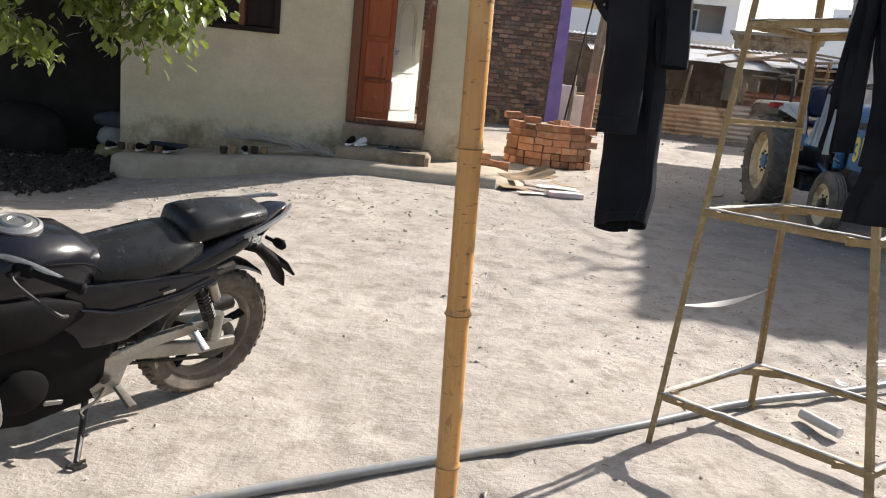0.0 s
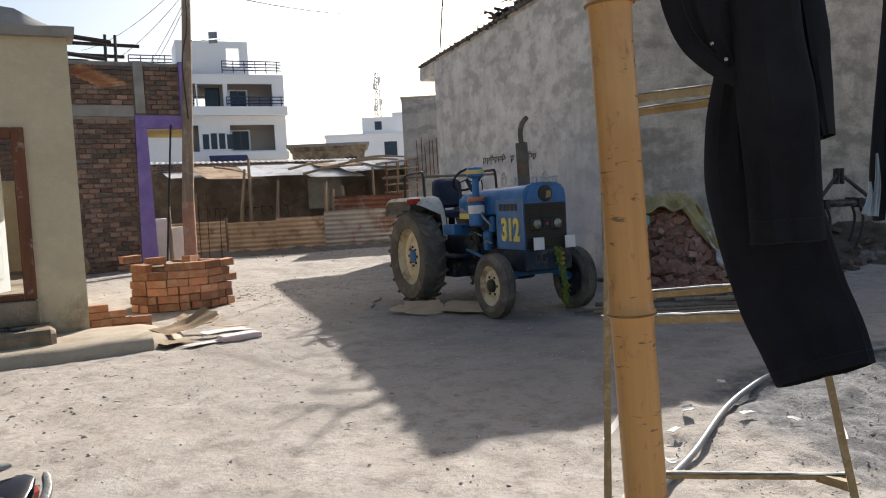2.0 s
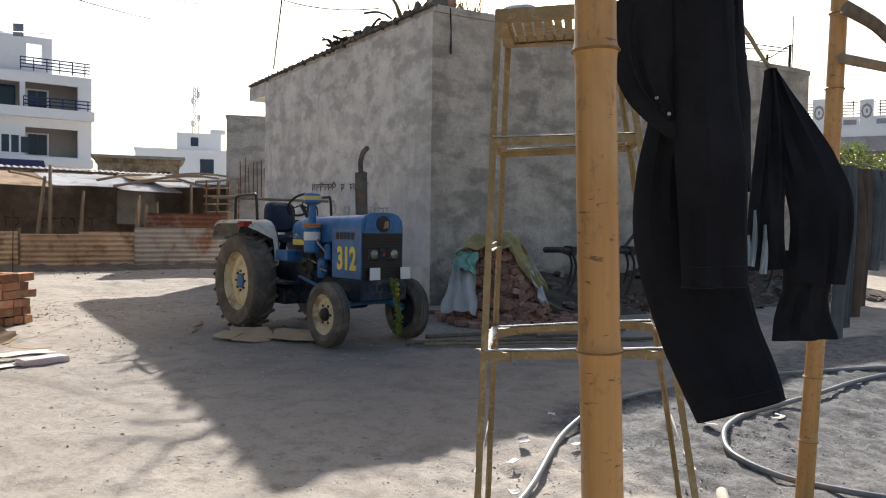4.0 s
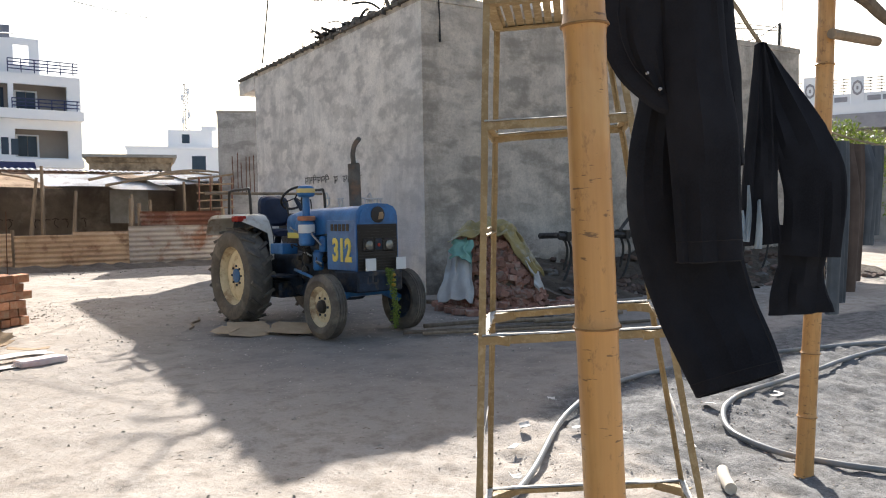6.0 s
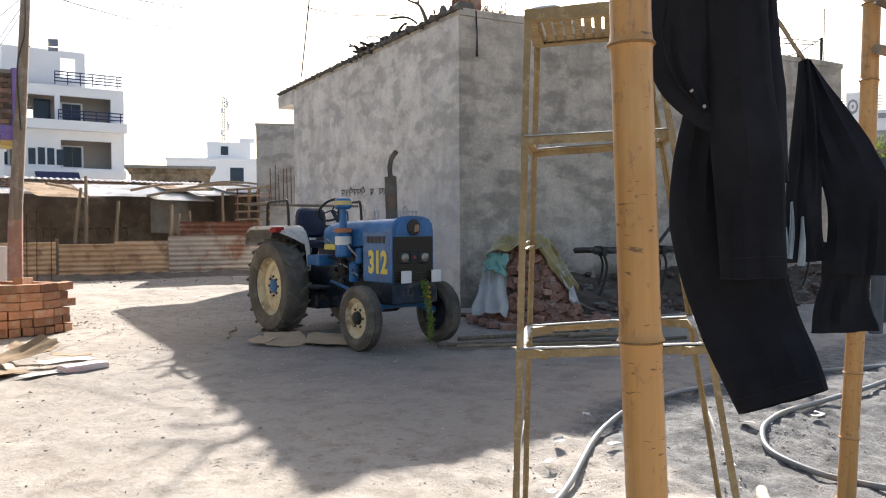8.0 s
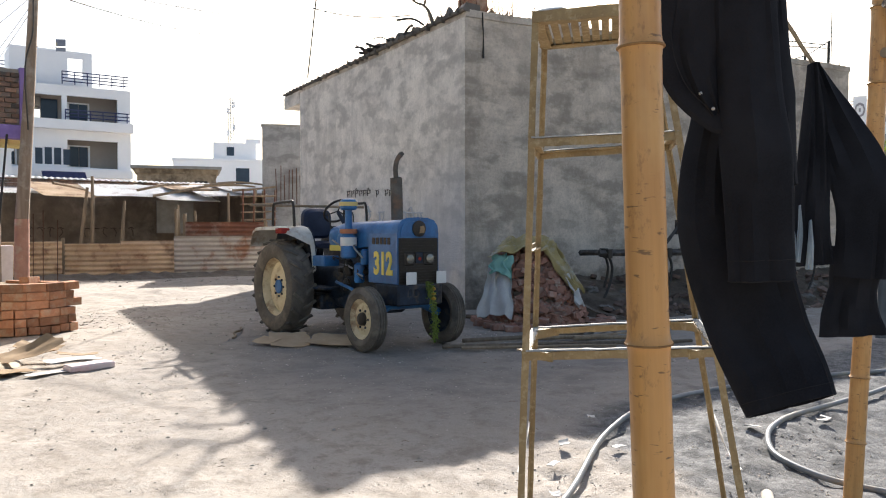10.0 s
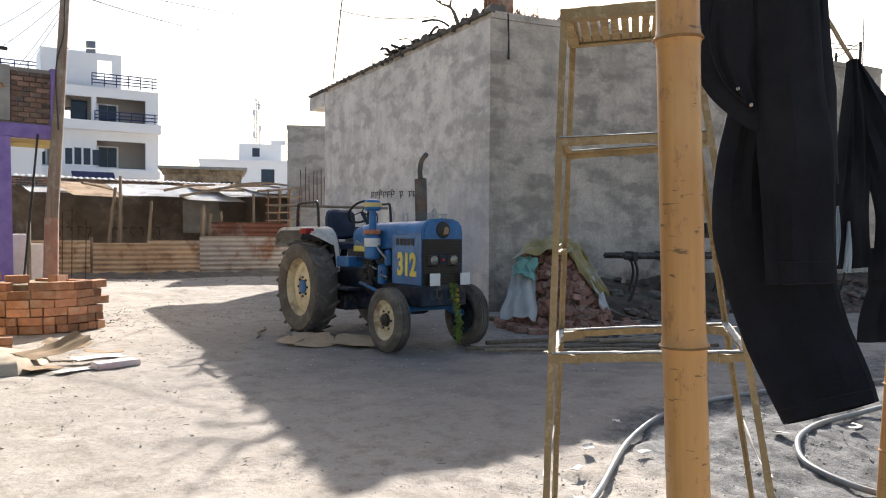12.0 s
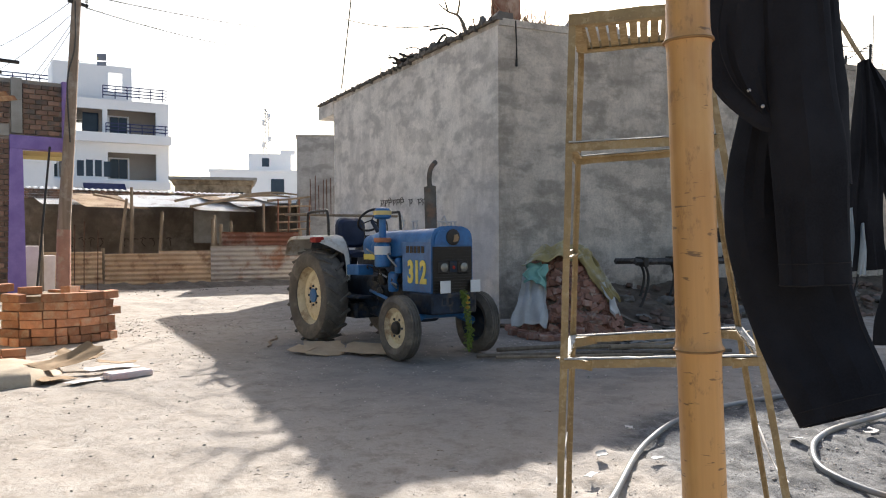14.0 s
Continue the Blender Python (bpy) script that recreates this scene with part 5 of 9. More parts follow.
    extrude_outline(bm, top, 0.012, Matrix.Translation((0.032, 0, 0)) @ m)
    part("nose_panel", bm, M_TBLUE, t)
    bm = bmesh.new()
    lathe(bm, [(0.10, 0), (0.10, 0.012), (0.085, 0.018), (0.001, 0.022)], (2.416, 0, 1.48), (1, 0, 0), 24)
    rb = part("round_badge", bm, M_BLACKMETAL, t, "round worn black badge")
    bm = extrude_outline(bmesh.new(), [(-0.01, -0.06), (0.065, -0.05), (0.075, 0.0), (0.06, 0.035), (0.01, 0.03)], 0.004, Matrix.Translation((2.437 - 2.37, 0, 1.48)) @ m)
    part("badge_patch", bm, M_CARD, rb, "worn tan patch")
    bm = bmesh.new()
    span(bm, (2.402, -0.296, 0.79), (2.408, 0.296, 1.365))
    part("grille_backing", bm, M_BLACKMETAL, t)
    for k in range(16):
        bm = bmesh.new()
        z = 0.80 + k * 0.0355
        span(bm, (2.409, -0.292, z), (2.428, 0.292, z + 0.013))
        part("grille_slat", bm, M_BLACKMETAL, t)
    for y in (-0.15, 0.15):
        bm = bmesh.new()
        span(bm, (2.405, y - 0.080, 1.03), (2.436, y + 0.080, 1.19), 0.015)
        hl = part("headlight", bm, M_BLACKMETAL, t)
        bm = bmesh.new()
        lathe(bm, [(0.055, 0), (0.055, 0.012), (0.036, 0.020), (0.001, 0.024)], (2.437, y, 1.11), (1, 0, 0), 20)
        part("lens", bm, M_LAMP, hl, "clear round lens")
    bm = bmesh.new()
    span(bm, (2.41, -0.055, 1.05), (2.43, 0.055, 1.19), 0.006)
    gb = part("grille_badge", bm, M_TDARK, t)
    bm = bmesh.new()
    lathe(bm, [(0.022, 0), (0.022, 0.006), (0.001, 0.008)], (2.431, 0, 1.11), (1, 0, 0), 12)
    part("red_mark", bm, M_REDLENS, gb, "small red mark")
    for y in (-0.16, 0.30):
        bm = bmesh.new()
        span(bm, (2.47, y - 0.075, 0.80), (2.49, y + 0.075, 0.95), 0.005)
        part("white_plate", bm, M_WHITEPLATE, t, "small square white plate")
    # front support, beam and axle
    bm = bmesh.new()
    span(bm, (1.95, -0.34, 0.54), (2.46, 0.34, 0.80), 0.02)
    part("front_support", bm, M_TDARK, t)
    bm = bmesh.new()
    for k in range(7):
        span(bm, (2.462, -0.26 + k * 0.08, 0.66), (2.467, -0.22 + k * 0.08, 0.74))
    part("maker_bars", bm, M_TDARK, t, "cast plain lettering bars")
    bm = bmesh.new()
    tube(bm, [(2.13, -0.52, 0.40), (2.13, -0.25, 0.52), (2.13, 0.25, 0.52), (2.13, 0.52, 0.40)], 0.055, 8)
    part("front_axle", bm, M_TBLUE, t)
    for s in (-1, 1):
        bm = bmesh.new()
        tube(bm, [(0.9, 0.28 * s, 0.76), (1.5, 0.40 * s, 0.70), (2.05, 0.48 * s, 0.52)], 0.022, 8)
        part("drag_link", bm, M_TBLUE, t)
        bm = bmesh.new()
        tube(bm, [(2.05, 0.48 * s, 0.40), (2.10, 0.5 * s, 0.62)], 0.04, 8)
        part("king_pin", bm, M_TDARK, t)
        # footboards, toolbox
        bm = bmesh.new()
        span(bm, (0.35, 0.24 * s, 0.66), (0.95, 0.52 * s, 0.69), 0.008)
        part("footboard", bm, M_TDARK, t)
        # fenders
        bm = bmesh.new()
        loops = []
        arc = [(-0.72, 1.26), (-0.70, 1.36), (-0.64, 1.46), (-0.54, 1.515), (-0.40, 1.53), (0.16, 1.53), (0.32, 1.50), (0.42, 1.43), (0.49, 1.32), (0.53, 1.20), (0.545, 1.05), (0.55, 0.92)]
        for x, z in arc:
            w = 0.80 if x < 0 else 0.45 + 0.35 * smooth(1.34, 1.50, z)
            loops.append([(x, s * 0.40, z), (x, s * w, z - 0.015), (x, s * (w + 0.012), z - 0.06), (x, s * w, z - 0.06), (x * 0.985, s * (w - 0.014), z - 0.03), (x * 0.985, s * 0.40, z - 0.025)])
        rings(bm, loops)
        bmesh.ops.recalc_face_normals(bm, faces=bm.faces)
        fd = part("fender", bm, M_FENDER, t, "off-white mudguard")
        # Inner panel in dark iron puts the mudguard's underside shade into colour.
        bm = bmesh.new()
        extrude_outline(bm, arc + [(0.46, 0.86), (0.40, 0.72), (-0.45, 0.80)], 0.012, Matrix(((1, 0, 0, 0), (0, 0, s, 0.395 * s - 0.012 * s), (0, 1, 0, 0), (0, 0, 0, 1))))
        part("inner_panel", bm, M_TDARK, fd, "inner panel, darkened for the shade under the mudguard")
        bm = bmesh.new()
        span(bm, (0.18, s * 0.70, 1.42), (0.36, s * 0.84, 1.50), 0.012)
        part("lamp", bm, M_REDLENS, fd, "red side lamp")
        bm = bmesh.new()
        pts = [(-0.38, s * 0.60, 1.52), (-0.36, s * 0.60, 1.80), (-0.28, s * 0.60, 1.86), (0.14, s * 0.60, 1.87), (0.26, s * 0.60, 1.84), (0.30, s * 0.60, 1.52)]
        tube(bm, curve_pts(pts, 4), 0.02, 8)
        part("hand_rail", bm, M_BLACKMETAL, t)
    bm = bmesh.new()
    tube(bm, [(-0.40, -0.95, 1.83), (-0.36, 0.95, 1.83)], 0.022, 6)
    part("cross_rail", bm, M_STICK, t, "wooden pole lashed across the rails")
    bm = bmesh.new()
    span(bm, (0.70, -0.54, 0.98), (1.02, -0.30, 1.12), 0.012)
    part("toolbox", bm, M_TBLUE, t, "blue toolbox")
    # seat
    bm = bmesh.new()
    loft(bm, [(-0.22, 0, 1.25, 0.18, 0.04, 3), (-0.18, 0, 1.25, 0.235, 0.06, 3), (0.12, 0, 1.25, 0.24, 0.055, 3), (0.22, 0, 1.24, 0.2, 0.04, 3)])
    seat = part("seat", bm, M_SEATBLUE, t, "navy vinyl seat")
    bm = bmesh.new()
    loft(bm, [(-0.24, 0, 1.57, 0.20, 0.19, 4), (-0.21, 0, 1.57, 0.235, 0.225, 4), (-0.13, 0, 1.56, 0.235, 0.22, 4), (-0.09, 0, 1.56, 0.19, 0.18, 4)])
    part("backrest", bm, M_SEATBLUE, seat)
    bm = bmesh.new()
    tube(bm, [(-0.1, 0, 0.9), (-0.05, 0, 1.2)], 0.05, 8)
    part("seat_post", bm, M_TDARK, seat)
    # steering
    bm = bmesh.new()
    tube(bm, [(0.86, 0, 1.35), (0.48, 0, 1.72)], 0.03, 8)
    part("steering_column", bm, M_TDARK, t)
    bm = bmesh.new()
    ax = Vector((-0.72, 0, 0.70)).normalized()
    c = Vector((0.47, 0, 1.74))
    u, w = Vector((0, 1, 0)), ax.cross(Vector((0, 1, 0)))
    tube(bm, [c + (u * math.cos(a) + w * math.sin(a)) * 0.21 for a in [2 * math.pi * k / 28 for k in range(29)]], 0.017, 8, cap=False)
    for k in range(3):
        a = 2.094 * k + 0.5
        tube(bm, [c, c + (u * math.cos(a) + w * math.sin(a)) * 0.21], 0.010, 6)
    part("steering_wheel", bm, M_BLACKMETAL, t, "black steering wheel")
    for s in (-1, 1):
        bm = bmesh.new()
        tube(bm, [(0.62, 0.16 * s, 1.30), (0.56, 0.2 * s, 1.66), (0.52, 0.21 * s, 1.72)], 0.010, 6)
        part("lever", bm, M_BLACKMETAL, t)
    # air cleaner, filters
    bm = bmesh.new()
    lathe(bm, [(0.09, 0), (0.105, 0.02), (0.105, 0.28), (0.075, 0.33), (0.05, 0.36), (0.045, 0.62), (0.09, 0.625), (0.115, 0.65), (0.115, 0.72), (0.09, 0.76), (0.001, 0.78)], (1.42, -0.40, 1.10), (0, 0, 1), 20)
    ac = part("air_cleaner", bm, M_TBLUE, t, "blue oil bath air cleaner")
    bm = bmesh.new()
    lathe(bm, [(0.117, 0), (0.119, 0.01), (0.119, 0.045), (0.117, 0.055)], (1.42, -0.40, 1.775), (0, 0, 1), 20)
    part("band", bm, M_YELLOWPAINT, ac, "ochre band")
    bm = bmesh.new()
    lathe(bm, [(0.106, 0), (0.108, 0.005), (0.108, 0.10), (0.106, 0.11)], (1.42, -0.40, 1.26), (0, 0, 1), 20)
    part("sticker", bm, M_WHITEPLATE, ac)
    bm = bmesh.new()
    lathe(bm, [(0.11, 0), (0.115, 0.02), (0.115, 0.05), (0.10, 0.06)], (1.42, -0.40, 1.42), (0, 0, 1), 16)
    part("collar", bm, M_BRICK, ac, "rust red collar")
    for i, (x, y, z, r, h) in enumerate(((1.28, -0.32, 0.86, 0.06, 0.22), (1.52, -0.30, 0.78, 0.07, 0.26), (1.20, -0.3, 0.66, 0.05, 0.16), (1.62, -0.28, 1.02, 0.055, 0.2))):
        bm = bmesh.new()
        lathe(bm, [(r * 0.8, 0), (r, 0.02), (r, h - 0.03), (r * 0.6, h)], (x, y, z), (0, 0, 1), 14)
        part("filter_bowl", bm, (M_BLACKMETAL, M_TBLUE)[i % 2], t)
    random.seed(12)
    for i in range(9):
        a = Vector((random.uniform(1.1, 1.7), -0.33, random.uniform(0.8, 1.4)))
        b = a + Vector((random.uniform(-0.2, 0.2), random.uniform(-0.08, 0.0), random.uniform(-0.3, 0.2)))
        mid = (a + b) / 2 + Vector((0, -0.08, 0.05))
        bm = bmesh.new()
        tube(bm, curve_pts([a, mid, b], 5), 0.009 + 0.003 * (i % 2), 6)
        part("fuel_pipe", bm, (M_BLACKMETAL, M_STEEL)[i % 2], t)
    # exhaust
    bm = bmesh.new()
    tube(bm, curve_pts([(1.72, 0.16, 1.55), (1.72, 0.16, 1.62), (1.70, 0.16, 2.10), (1.70, 0.16, 2.14)], 3), [0.04, 0.07, 0.08, 0.08, 0.08, 0.08, 0.08, 0.08, 0.07, 0.04], 14)
    ex = part("exhaust", bm, M_EXHAUST, t, "dusty grey exhaust stack")
    bm = bmesh.new()
    tube(bm, curve_pts([(1.70, 0.16, 2.12), (1.70, 0.15, 2.28), (1.69, 0.19, 2.40), (1.66, 0.28, 2.48)], 6), 0.033, 10)
    part("tail_pipe", bm, M_EXHAUST, ex)
    # garland on the nose
    bm = bmesh.new()
    random.seed(3)
    for i in range(420):
        z = random.uniform(0.10, 0.84)
        a = random.uniform(0, 6.28)
        r = random.uniform(0.006, 0.042) * (1.2 - 0.5 * abs(z - 0.4))
        p = Vector((2.52 + r * math.cos(a), 0.12 + 0.05 * math.sin(z * 5) + r * math.sin(a), z))
        d = Vector((random.uniform(-1, 1), random.uniform(-1, 1), random.uniform(-1.6, 0.2))).normalized()
        sd = d.orthogonal().normalized()
        l, wd = random.uniform(0.03, 0.06), random.uniform(0.006, 0.012)
        vs = [bm.verts.new(q) for q in (p, p + d * l * 0.5 + sd * wd, p + d * l, p + d * l * 0.5 - sd * wd)]
        bm.faces.new(vs)
    g = part("garland", bm, M_GREENLEAF, t, "drying green leaf garland", 180)
    bm = bmesh.new()
    for z in (0.62, 0.68, 0.74):
        lathe(bm, [(0.001, -0.028), (0.028, -0.01), (0.028, 0.01), (0.001, 0.028)], (2.54, 0.13, z), (0, 0, 1), 10)
    part("flowers", bm, M_LEAFYELLOW, g, "faded orange flower heads")
    return t


build_tractor()

# ---- motorcycle ----
M_BIKEPAINT = surface("black_blue_gloss_paint", (0.006, 0.007, 0.012), (0.009, 0.009, 0.011), 0.20, scale=5, fine=60, bump=0.03, stain=(0.03, 0.028, 0.025), stain_scale=6, stain_lo=0.58, stain_hi=0.85, coat=0.18, spec=0.25)
M_BIKEPLASTIC = surface("dusty_black_plastic", (0.006, 0.006, 0.007), (0.012, 0.011, 0.010), 0.65, scale=6, fine=60, bump=0.1, spec=0.06)
M_DUSTRIM = surface("dust_coated_rim", (0.20, 0.17, 0.135), (0.12, 0.10, 0.08), 0.8, scale=7, fine=60, stain=(0.33, 0.28, 0.22), stain_scale=5)
M_SEAT = surface("black_vinyl_seat", (0.011, 0.012, 0.013), (0.022, 0.022, 0.022), 0.30, scale=6, fine=90, bump=0.12, stain=(0.22, 0.20, 0.18), stain_scale=9, stain_lo=0.60, stain_hi=0.80, spec=0.22)
M_BIKETYRE = surface("dusty_bike_tyre", (0.15, 0.125, 0.10), (0.075, 0.064, 0.054), 0.9, scale=9, fine=60, stain=(0.24, 0.20, 0.155), stain_scale=5)


def build_bike():
    b = thing("motorcycle", pose(-0.872, 4.51, 0.0, 0, 0, 233) @ pose(0, 0, 0, -13, 0, 0) @ Matrix.Scale(1.08, 4), "dusty black motorcycle leaning on its side stand", "motorcycle")

    def cyc_wheel(x, r, w, tread):
        wh = new("wheel")
        wh.parent = b
        wh.location = (x, 0, r)
        hw = w / 2
        rim = r - 0.095
        bm = bmesh.new()
        lathe(bm, [(rim, -hw * 0.55), (rim + 0.03, -hw * 0.9), (r - 0.04, -hw), (r - 0.015, -hw * 0.72), (r, 0), (r - 0.015, hw * 0.72), (r - 0.04, hw), (rim + 0.03, hw * 0.9), (rim, hw * 0.55)], (0, 0, 0), (0, 1, 0), 56, closed=True)
        if tread:
            lb = bmesh.new()
            box(lb, (0, 0, 0), (0.022, hw * 0.7, 0.009), bevel=0.002)
            block = bpy.data.meshes.new("tread_block")
            lb.to_mesh(block)
            lb.free()
            block.materials.append(M_BIKETYRE)
            for i in range(40):
                for s in (-1, 1):
                    a = 2 * math.pi * (i + 0.5 * (s > 0)) / 40
                    ob = new("tread_block", block)
                    ob.parent = wh
                    ob.matrix_basis = Matrix.Rotation(a, 4, 'Y') @ Matrix.Translation((0, s * hw * 0.62, r - 0.012)) @ Matrix.Rotation(radians(-38 * s), 4, 'X') @ Matrix.Rotation(radians(25 * s), 4, 'Z')
        part("tyre", bm, M_BIKETYRE, wh)
        bm = bmesh.new()
        lathe(bm, [(rim + 0.012, -hw * 0.62), (rim - 0.012, -hw * 0.5), (rim - 0.028, -hw * 0.1), (rim - 0.028, hw * 0.1), (rim - 0.012, hw * 0.5), (rim + 0.012, hw * 0.62), (rim - 0.004, hw * 0.4), (rim - 0.018, 0), (rim - 0.004, -hw * 0.4)], (0, 0, 0), (0, 1, 0), 48, closed=True)
        part("rim", bm, M_DUSTRIM, wh, "dust-coated rim")
        for k in range(5):
            a = 2 * math.pi * k / 5 + 0.35
            bm = bmesh.new()
            d = Vector((math.cos(a), 0, math.sin(a)))
            tube(bm, [d * 0.03, d * (rim * 0.5), d * (rim - 0.01)], [0.022, 0.016, 0.022], 6)
            part("spoke", bm, M_BIKEPLASTIC, wh, "black cast spoke")
        bm = bmesh.new()
        lathe(bm, [(0.05, -0.06), (0.065, -0.04), (0.065, 0.04), (0.05, 0.06), (0.02, 0.09)], (0, 0, 0), (0, 1, 0), 20)
        part("hub", bm, M_CHROME, wh)
        return wh

    rw = cyc_wheel(0.0, 0.31, 0.115, True)
    cyc_wheel(1.33, 0.30, 0.09, True)
    # rear sprocket, chain and guard on the near side
    bm = bmesh.new()
    lathe(bm, [(0.085, 0.075), (0.095, 0.080), (0.095, 0.086), (0.085, 0.09), (0.05, 0.09), (0.05, 0.075)], (0, 0, 0.31), (0, 1, 0), 30, closed=True)
    part("sprocket", bm, M_BLACKMETAL, b)
    bm = bmesh.new()
    for i in range(48):
        s = i / 48
        for z0, z1 in ((0.40, 0.36), (0.22, 0.30)):
            x = s * 0.46
            box(bm, (x, 0.083, z0 + (z1 - z0) * s), (0.007, 0.012, 0.011))
    part("chain", bm, M_BLACKMETAL, b, "oily drive chain")
    bm = bmesh.new()
    extrude_outline(bm, [(-0.06, 0.405), (0.02, 0.425), (0.20, 0.425), (0.36, 0.405), (0.36, 0.375), (0.16, 0.385), (0.0, 0.385)], 0.012, Matrix(((1, 0, 0, 0), (0, 0, 1, 0.09), (0, 1, 0, 0), (0, 0, 0, 1))))
    part("chain_guard", bm, M_CHROME, b, "bare metal chain guard")
    # swing arm
    for s in (1, -1):
        bm = bmesh.new()
        loft(bm, [(-0.07, 0.115 * s, 0.31, 0.014, 0.022, 4), (0.1, 0.115 * s, 0.315, 0.018, 0.030, 4), (0.42, 0.10 * s, 0.36, 0.02, 0.035, 4)])
        part("swing_arm", bm, M_CHROME, b)
        # shock absorbers with coil and canister
        top, low = Vector((0.16, 0.13 * s, 0.62)), Vector((0.05, 0.135 * s, 0.38))
        d = (low - top)
        bm = bmesh.new()
        tube(bm, [top, low], 0.014, 8)
        sh = part("shock_absorber", bm, M_BLACKMETAL, b)
        u, w = d.orthogonal().normalized(), d.cross(d.orthogonal()).normalized()
        pts = [top + d * (0.12 + 0.55 * k / 56) + (u * math.cos(k * 0.9) + w * math.sin(k * 0.9)) * 0.026 for k in range(57)]
        bm = bmesh.new()
        tube(bm, pts, 0.005, 6)
        part("spring", bm, M_BLACKMETAL, sh, "black coil spring")
        bm = bmesh.new()
        o = Vector((-0.05, 0, 0.01))
        tube(bm, [top + o, top + o + d * 0.30], 0.024, 12)
        part("gas_canister", bm, M_CHROME, sh, "dusty gas canister")
        bm = bmesh.new()
        tube(bm, [low + Vector((0, 0, 0.10)), low + Vector((0, 0, -0.03))], 0.026, 12)
        part("lower_body", bm, M_CHROME, sh)
    # silver foot rest bracket
    bm = bmesh.new()
    m = Matrix(((1, 0, 0, 0), (0, 0, 1, 0.13), (0, 1, 0, 0), (0, 0, 0, 1)))
    extrude_outline(bm, [(0.12, 0.42), (0.17, 0.455), (0.36, 0.435), (0.47, 0.40), (0.58, 0.37), (0.585, 0.27), (0.55, 0.20), (0.47, 0.22), (0.44, 0.33), (0.36, 0.39), (0.20, 0.41)], 0.02, m)
    fb = part("foot_rest_bracket", bm, M_CHROME, b, "polished alloy foot rest bracket")
    bm = bmesh.new()
    lathe(bm, [(0.022, 0), (0.022, 0.012), (0.012, 0.014)], (0.53, 0.15, 0.30), (0, 1, 0), 14)
    part("boss", bm, M_BLACKMETAL, fb)
    bm = bmesh.new()
    tube(bm, [(0.16, 0.15, 0.42), (0.15, 0.23, 0.375)], [0.016, 0.019], 8, 0.6)
    part("pillion_peg", bm, M_STEEL, fb)
    bm = bmesh.new()
    tube(bm, [(0.47, 0.15, 0.24), (0.455, 0.25, 0.205)], [0.018, 0.023], 8, 0.6)
    part("rider_peg", bm, M_EXHAUST, fb, "worn rubber peg")
    bm = bmesh.new()
    tube(bm, curve_pts([(0.52, 0.15, 0.25), (0.56, 0.17, 0.215), (0.62, 0.18, 0.195), (0.63, 0.22, 0.195)], 5), 0.007, 6)
    part("gear_lever", bm, M_EXHAUST, b)
    # engine
    bm = bmesh.new()
    loft(bm, [(0.46, 0, 0.38, 0.10, 0.14, 4), (0.52, 0, 0.37, 0.15, 0.20, 4), (0.80, 0, 0.36, 0.17, 0.23, 4), (1.02, 0, 0.36, 0.15, 0.20, 4), (1.08, 0, 0.36, 0.10, 0.14, 4)], 20)
    part("crankcase", bm, M_BIKEPLASTIC, b)
    for y in (0.15,):
        bm = bmesh.new()
        lathe(bm, [(0.09, 0), (0.09, 0.02), (0.07, 0.035), (0.001, 0.04)], (0.84, y + 0.01, 0.34), (0, 1, 0), 28)
        part("clutch_cover", bm, M_BIKEPLASTIC, b)
        bm = bmesh.new()
        box(bm, (0.72, 0.165, 0.255), (0.07, 0.006, 0.022), (0, -10, 0), 0.004)
        part("maker_plate", bm, M_CHROME, b, "small metal plate")
    for k in range(7):
        bm = bmesh.new()
        box(bm, (0.95, 0, 0.47 + 0.028 * k), (0.20, 0.22, 0.010), (0, -14, 0), 0.003)
        part("cooling_fin", bm, M_BLACKMETAL, b)
    bm = bmesh.new()
    loft(bm, [(0.86, 0, 0.56, 0.07, 0.14, 3), (1.0, 0, 0.56, 0.08, 0.15, 3)])
    part("cylinder", bm, M_BLACKMETAL, b)
    # frame tubes and leg guard
    bm = bmesh.new()
    for s in (-1, 1):
        tube(bm, curve_pts([(1.12, 0, 0.88), (0.75, 0.12 * s, 0.70), (0.30, 0.13 * s, 0.64), (0.0, 0.11 * s, 0.69)], 5), 0.018, 8)
        tube(bm, curve_pts([(1.12, 0, 0.84), (1.06, 0.05 * s, 0.5), (0.98, 0.07 * s, 0.22), (0.6, 0.08 * s, 0.18)], 5), 0.018, 8)
    part("frame", bm, M_BLACKMETAL, b)
    bm = bmesh.new()
    for s in (-1, 1):
        tube(bm, curve_pts([(1.02, 0.05 * s, 0.62), (1.02, 0.25 * s, 0.60), (1.00, 0.33 * s, 0.50), (0.98, 0.31 * s, 0.34), (1.0, 0.06 * s, 0.28)], 6), 0.017, 10)
    part("leg_guard", bm, M_STEEL, b, "scuffed tubular leg guard")
    # tank
    bm = bmesh.new()
    loft(bm, [(0.56, 0, 0.84, 0.06, 0.06, 2.6), (0.62, 0, 0.86, 0.105, 0.095, 2.6), (0.74, 0, 0.90, 0.155, 0.125, 2.6), (0.92, 0, 0.915, 0.185, 0.135, 2.6), (1.06, 0, 0.90, 0.18, 0.13, 2.6), (1.14, 0, 0.87, 0.12, 0.10, 2.4)], 24)
    tk = part("fuel_tank", bm, M_BIKEPAINT, b, "glossy black tank", 60)
    bm = bmesh.new()
    lathe(bm, [(0.085, -0.01), (0.085, 0.006), (0.072, 0.012), (0.066, 0.009), (0.05, 0.012), (0.046, 0.019), (0.03, 0.019), (0.026, 0.014), (0.001, 0.016)], (0.90, 0, 1.042), (0.02, 0, 1), 24)
    cap = part("fuel_cap", bm, M_STEEL, tk, "round metal fuel cap")
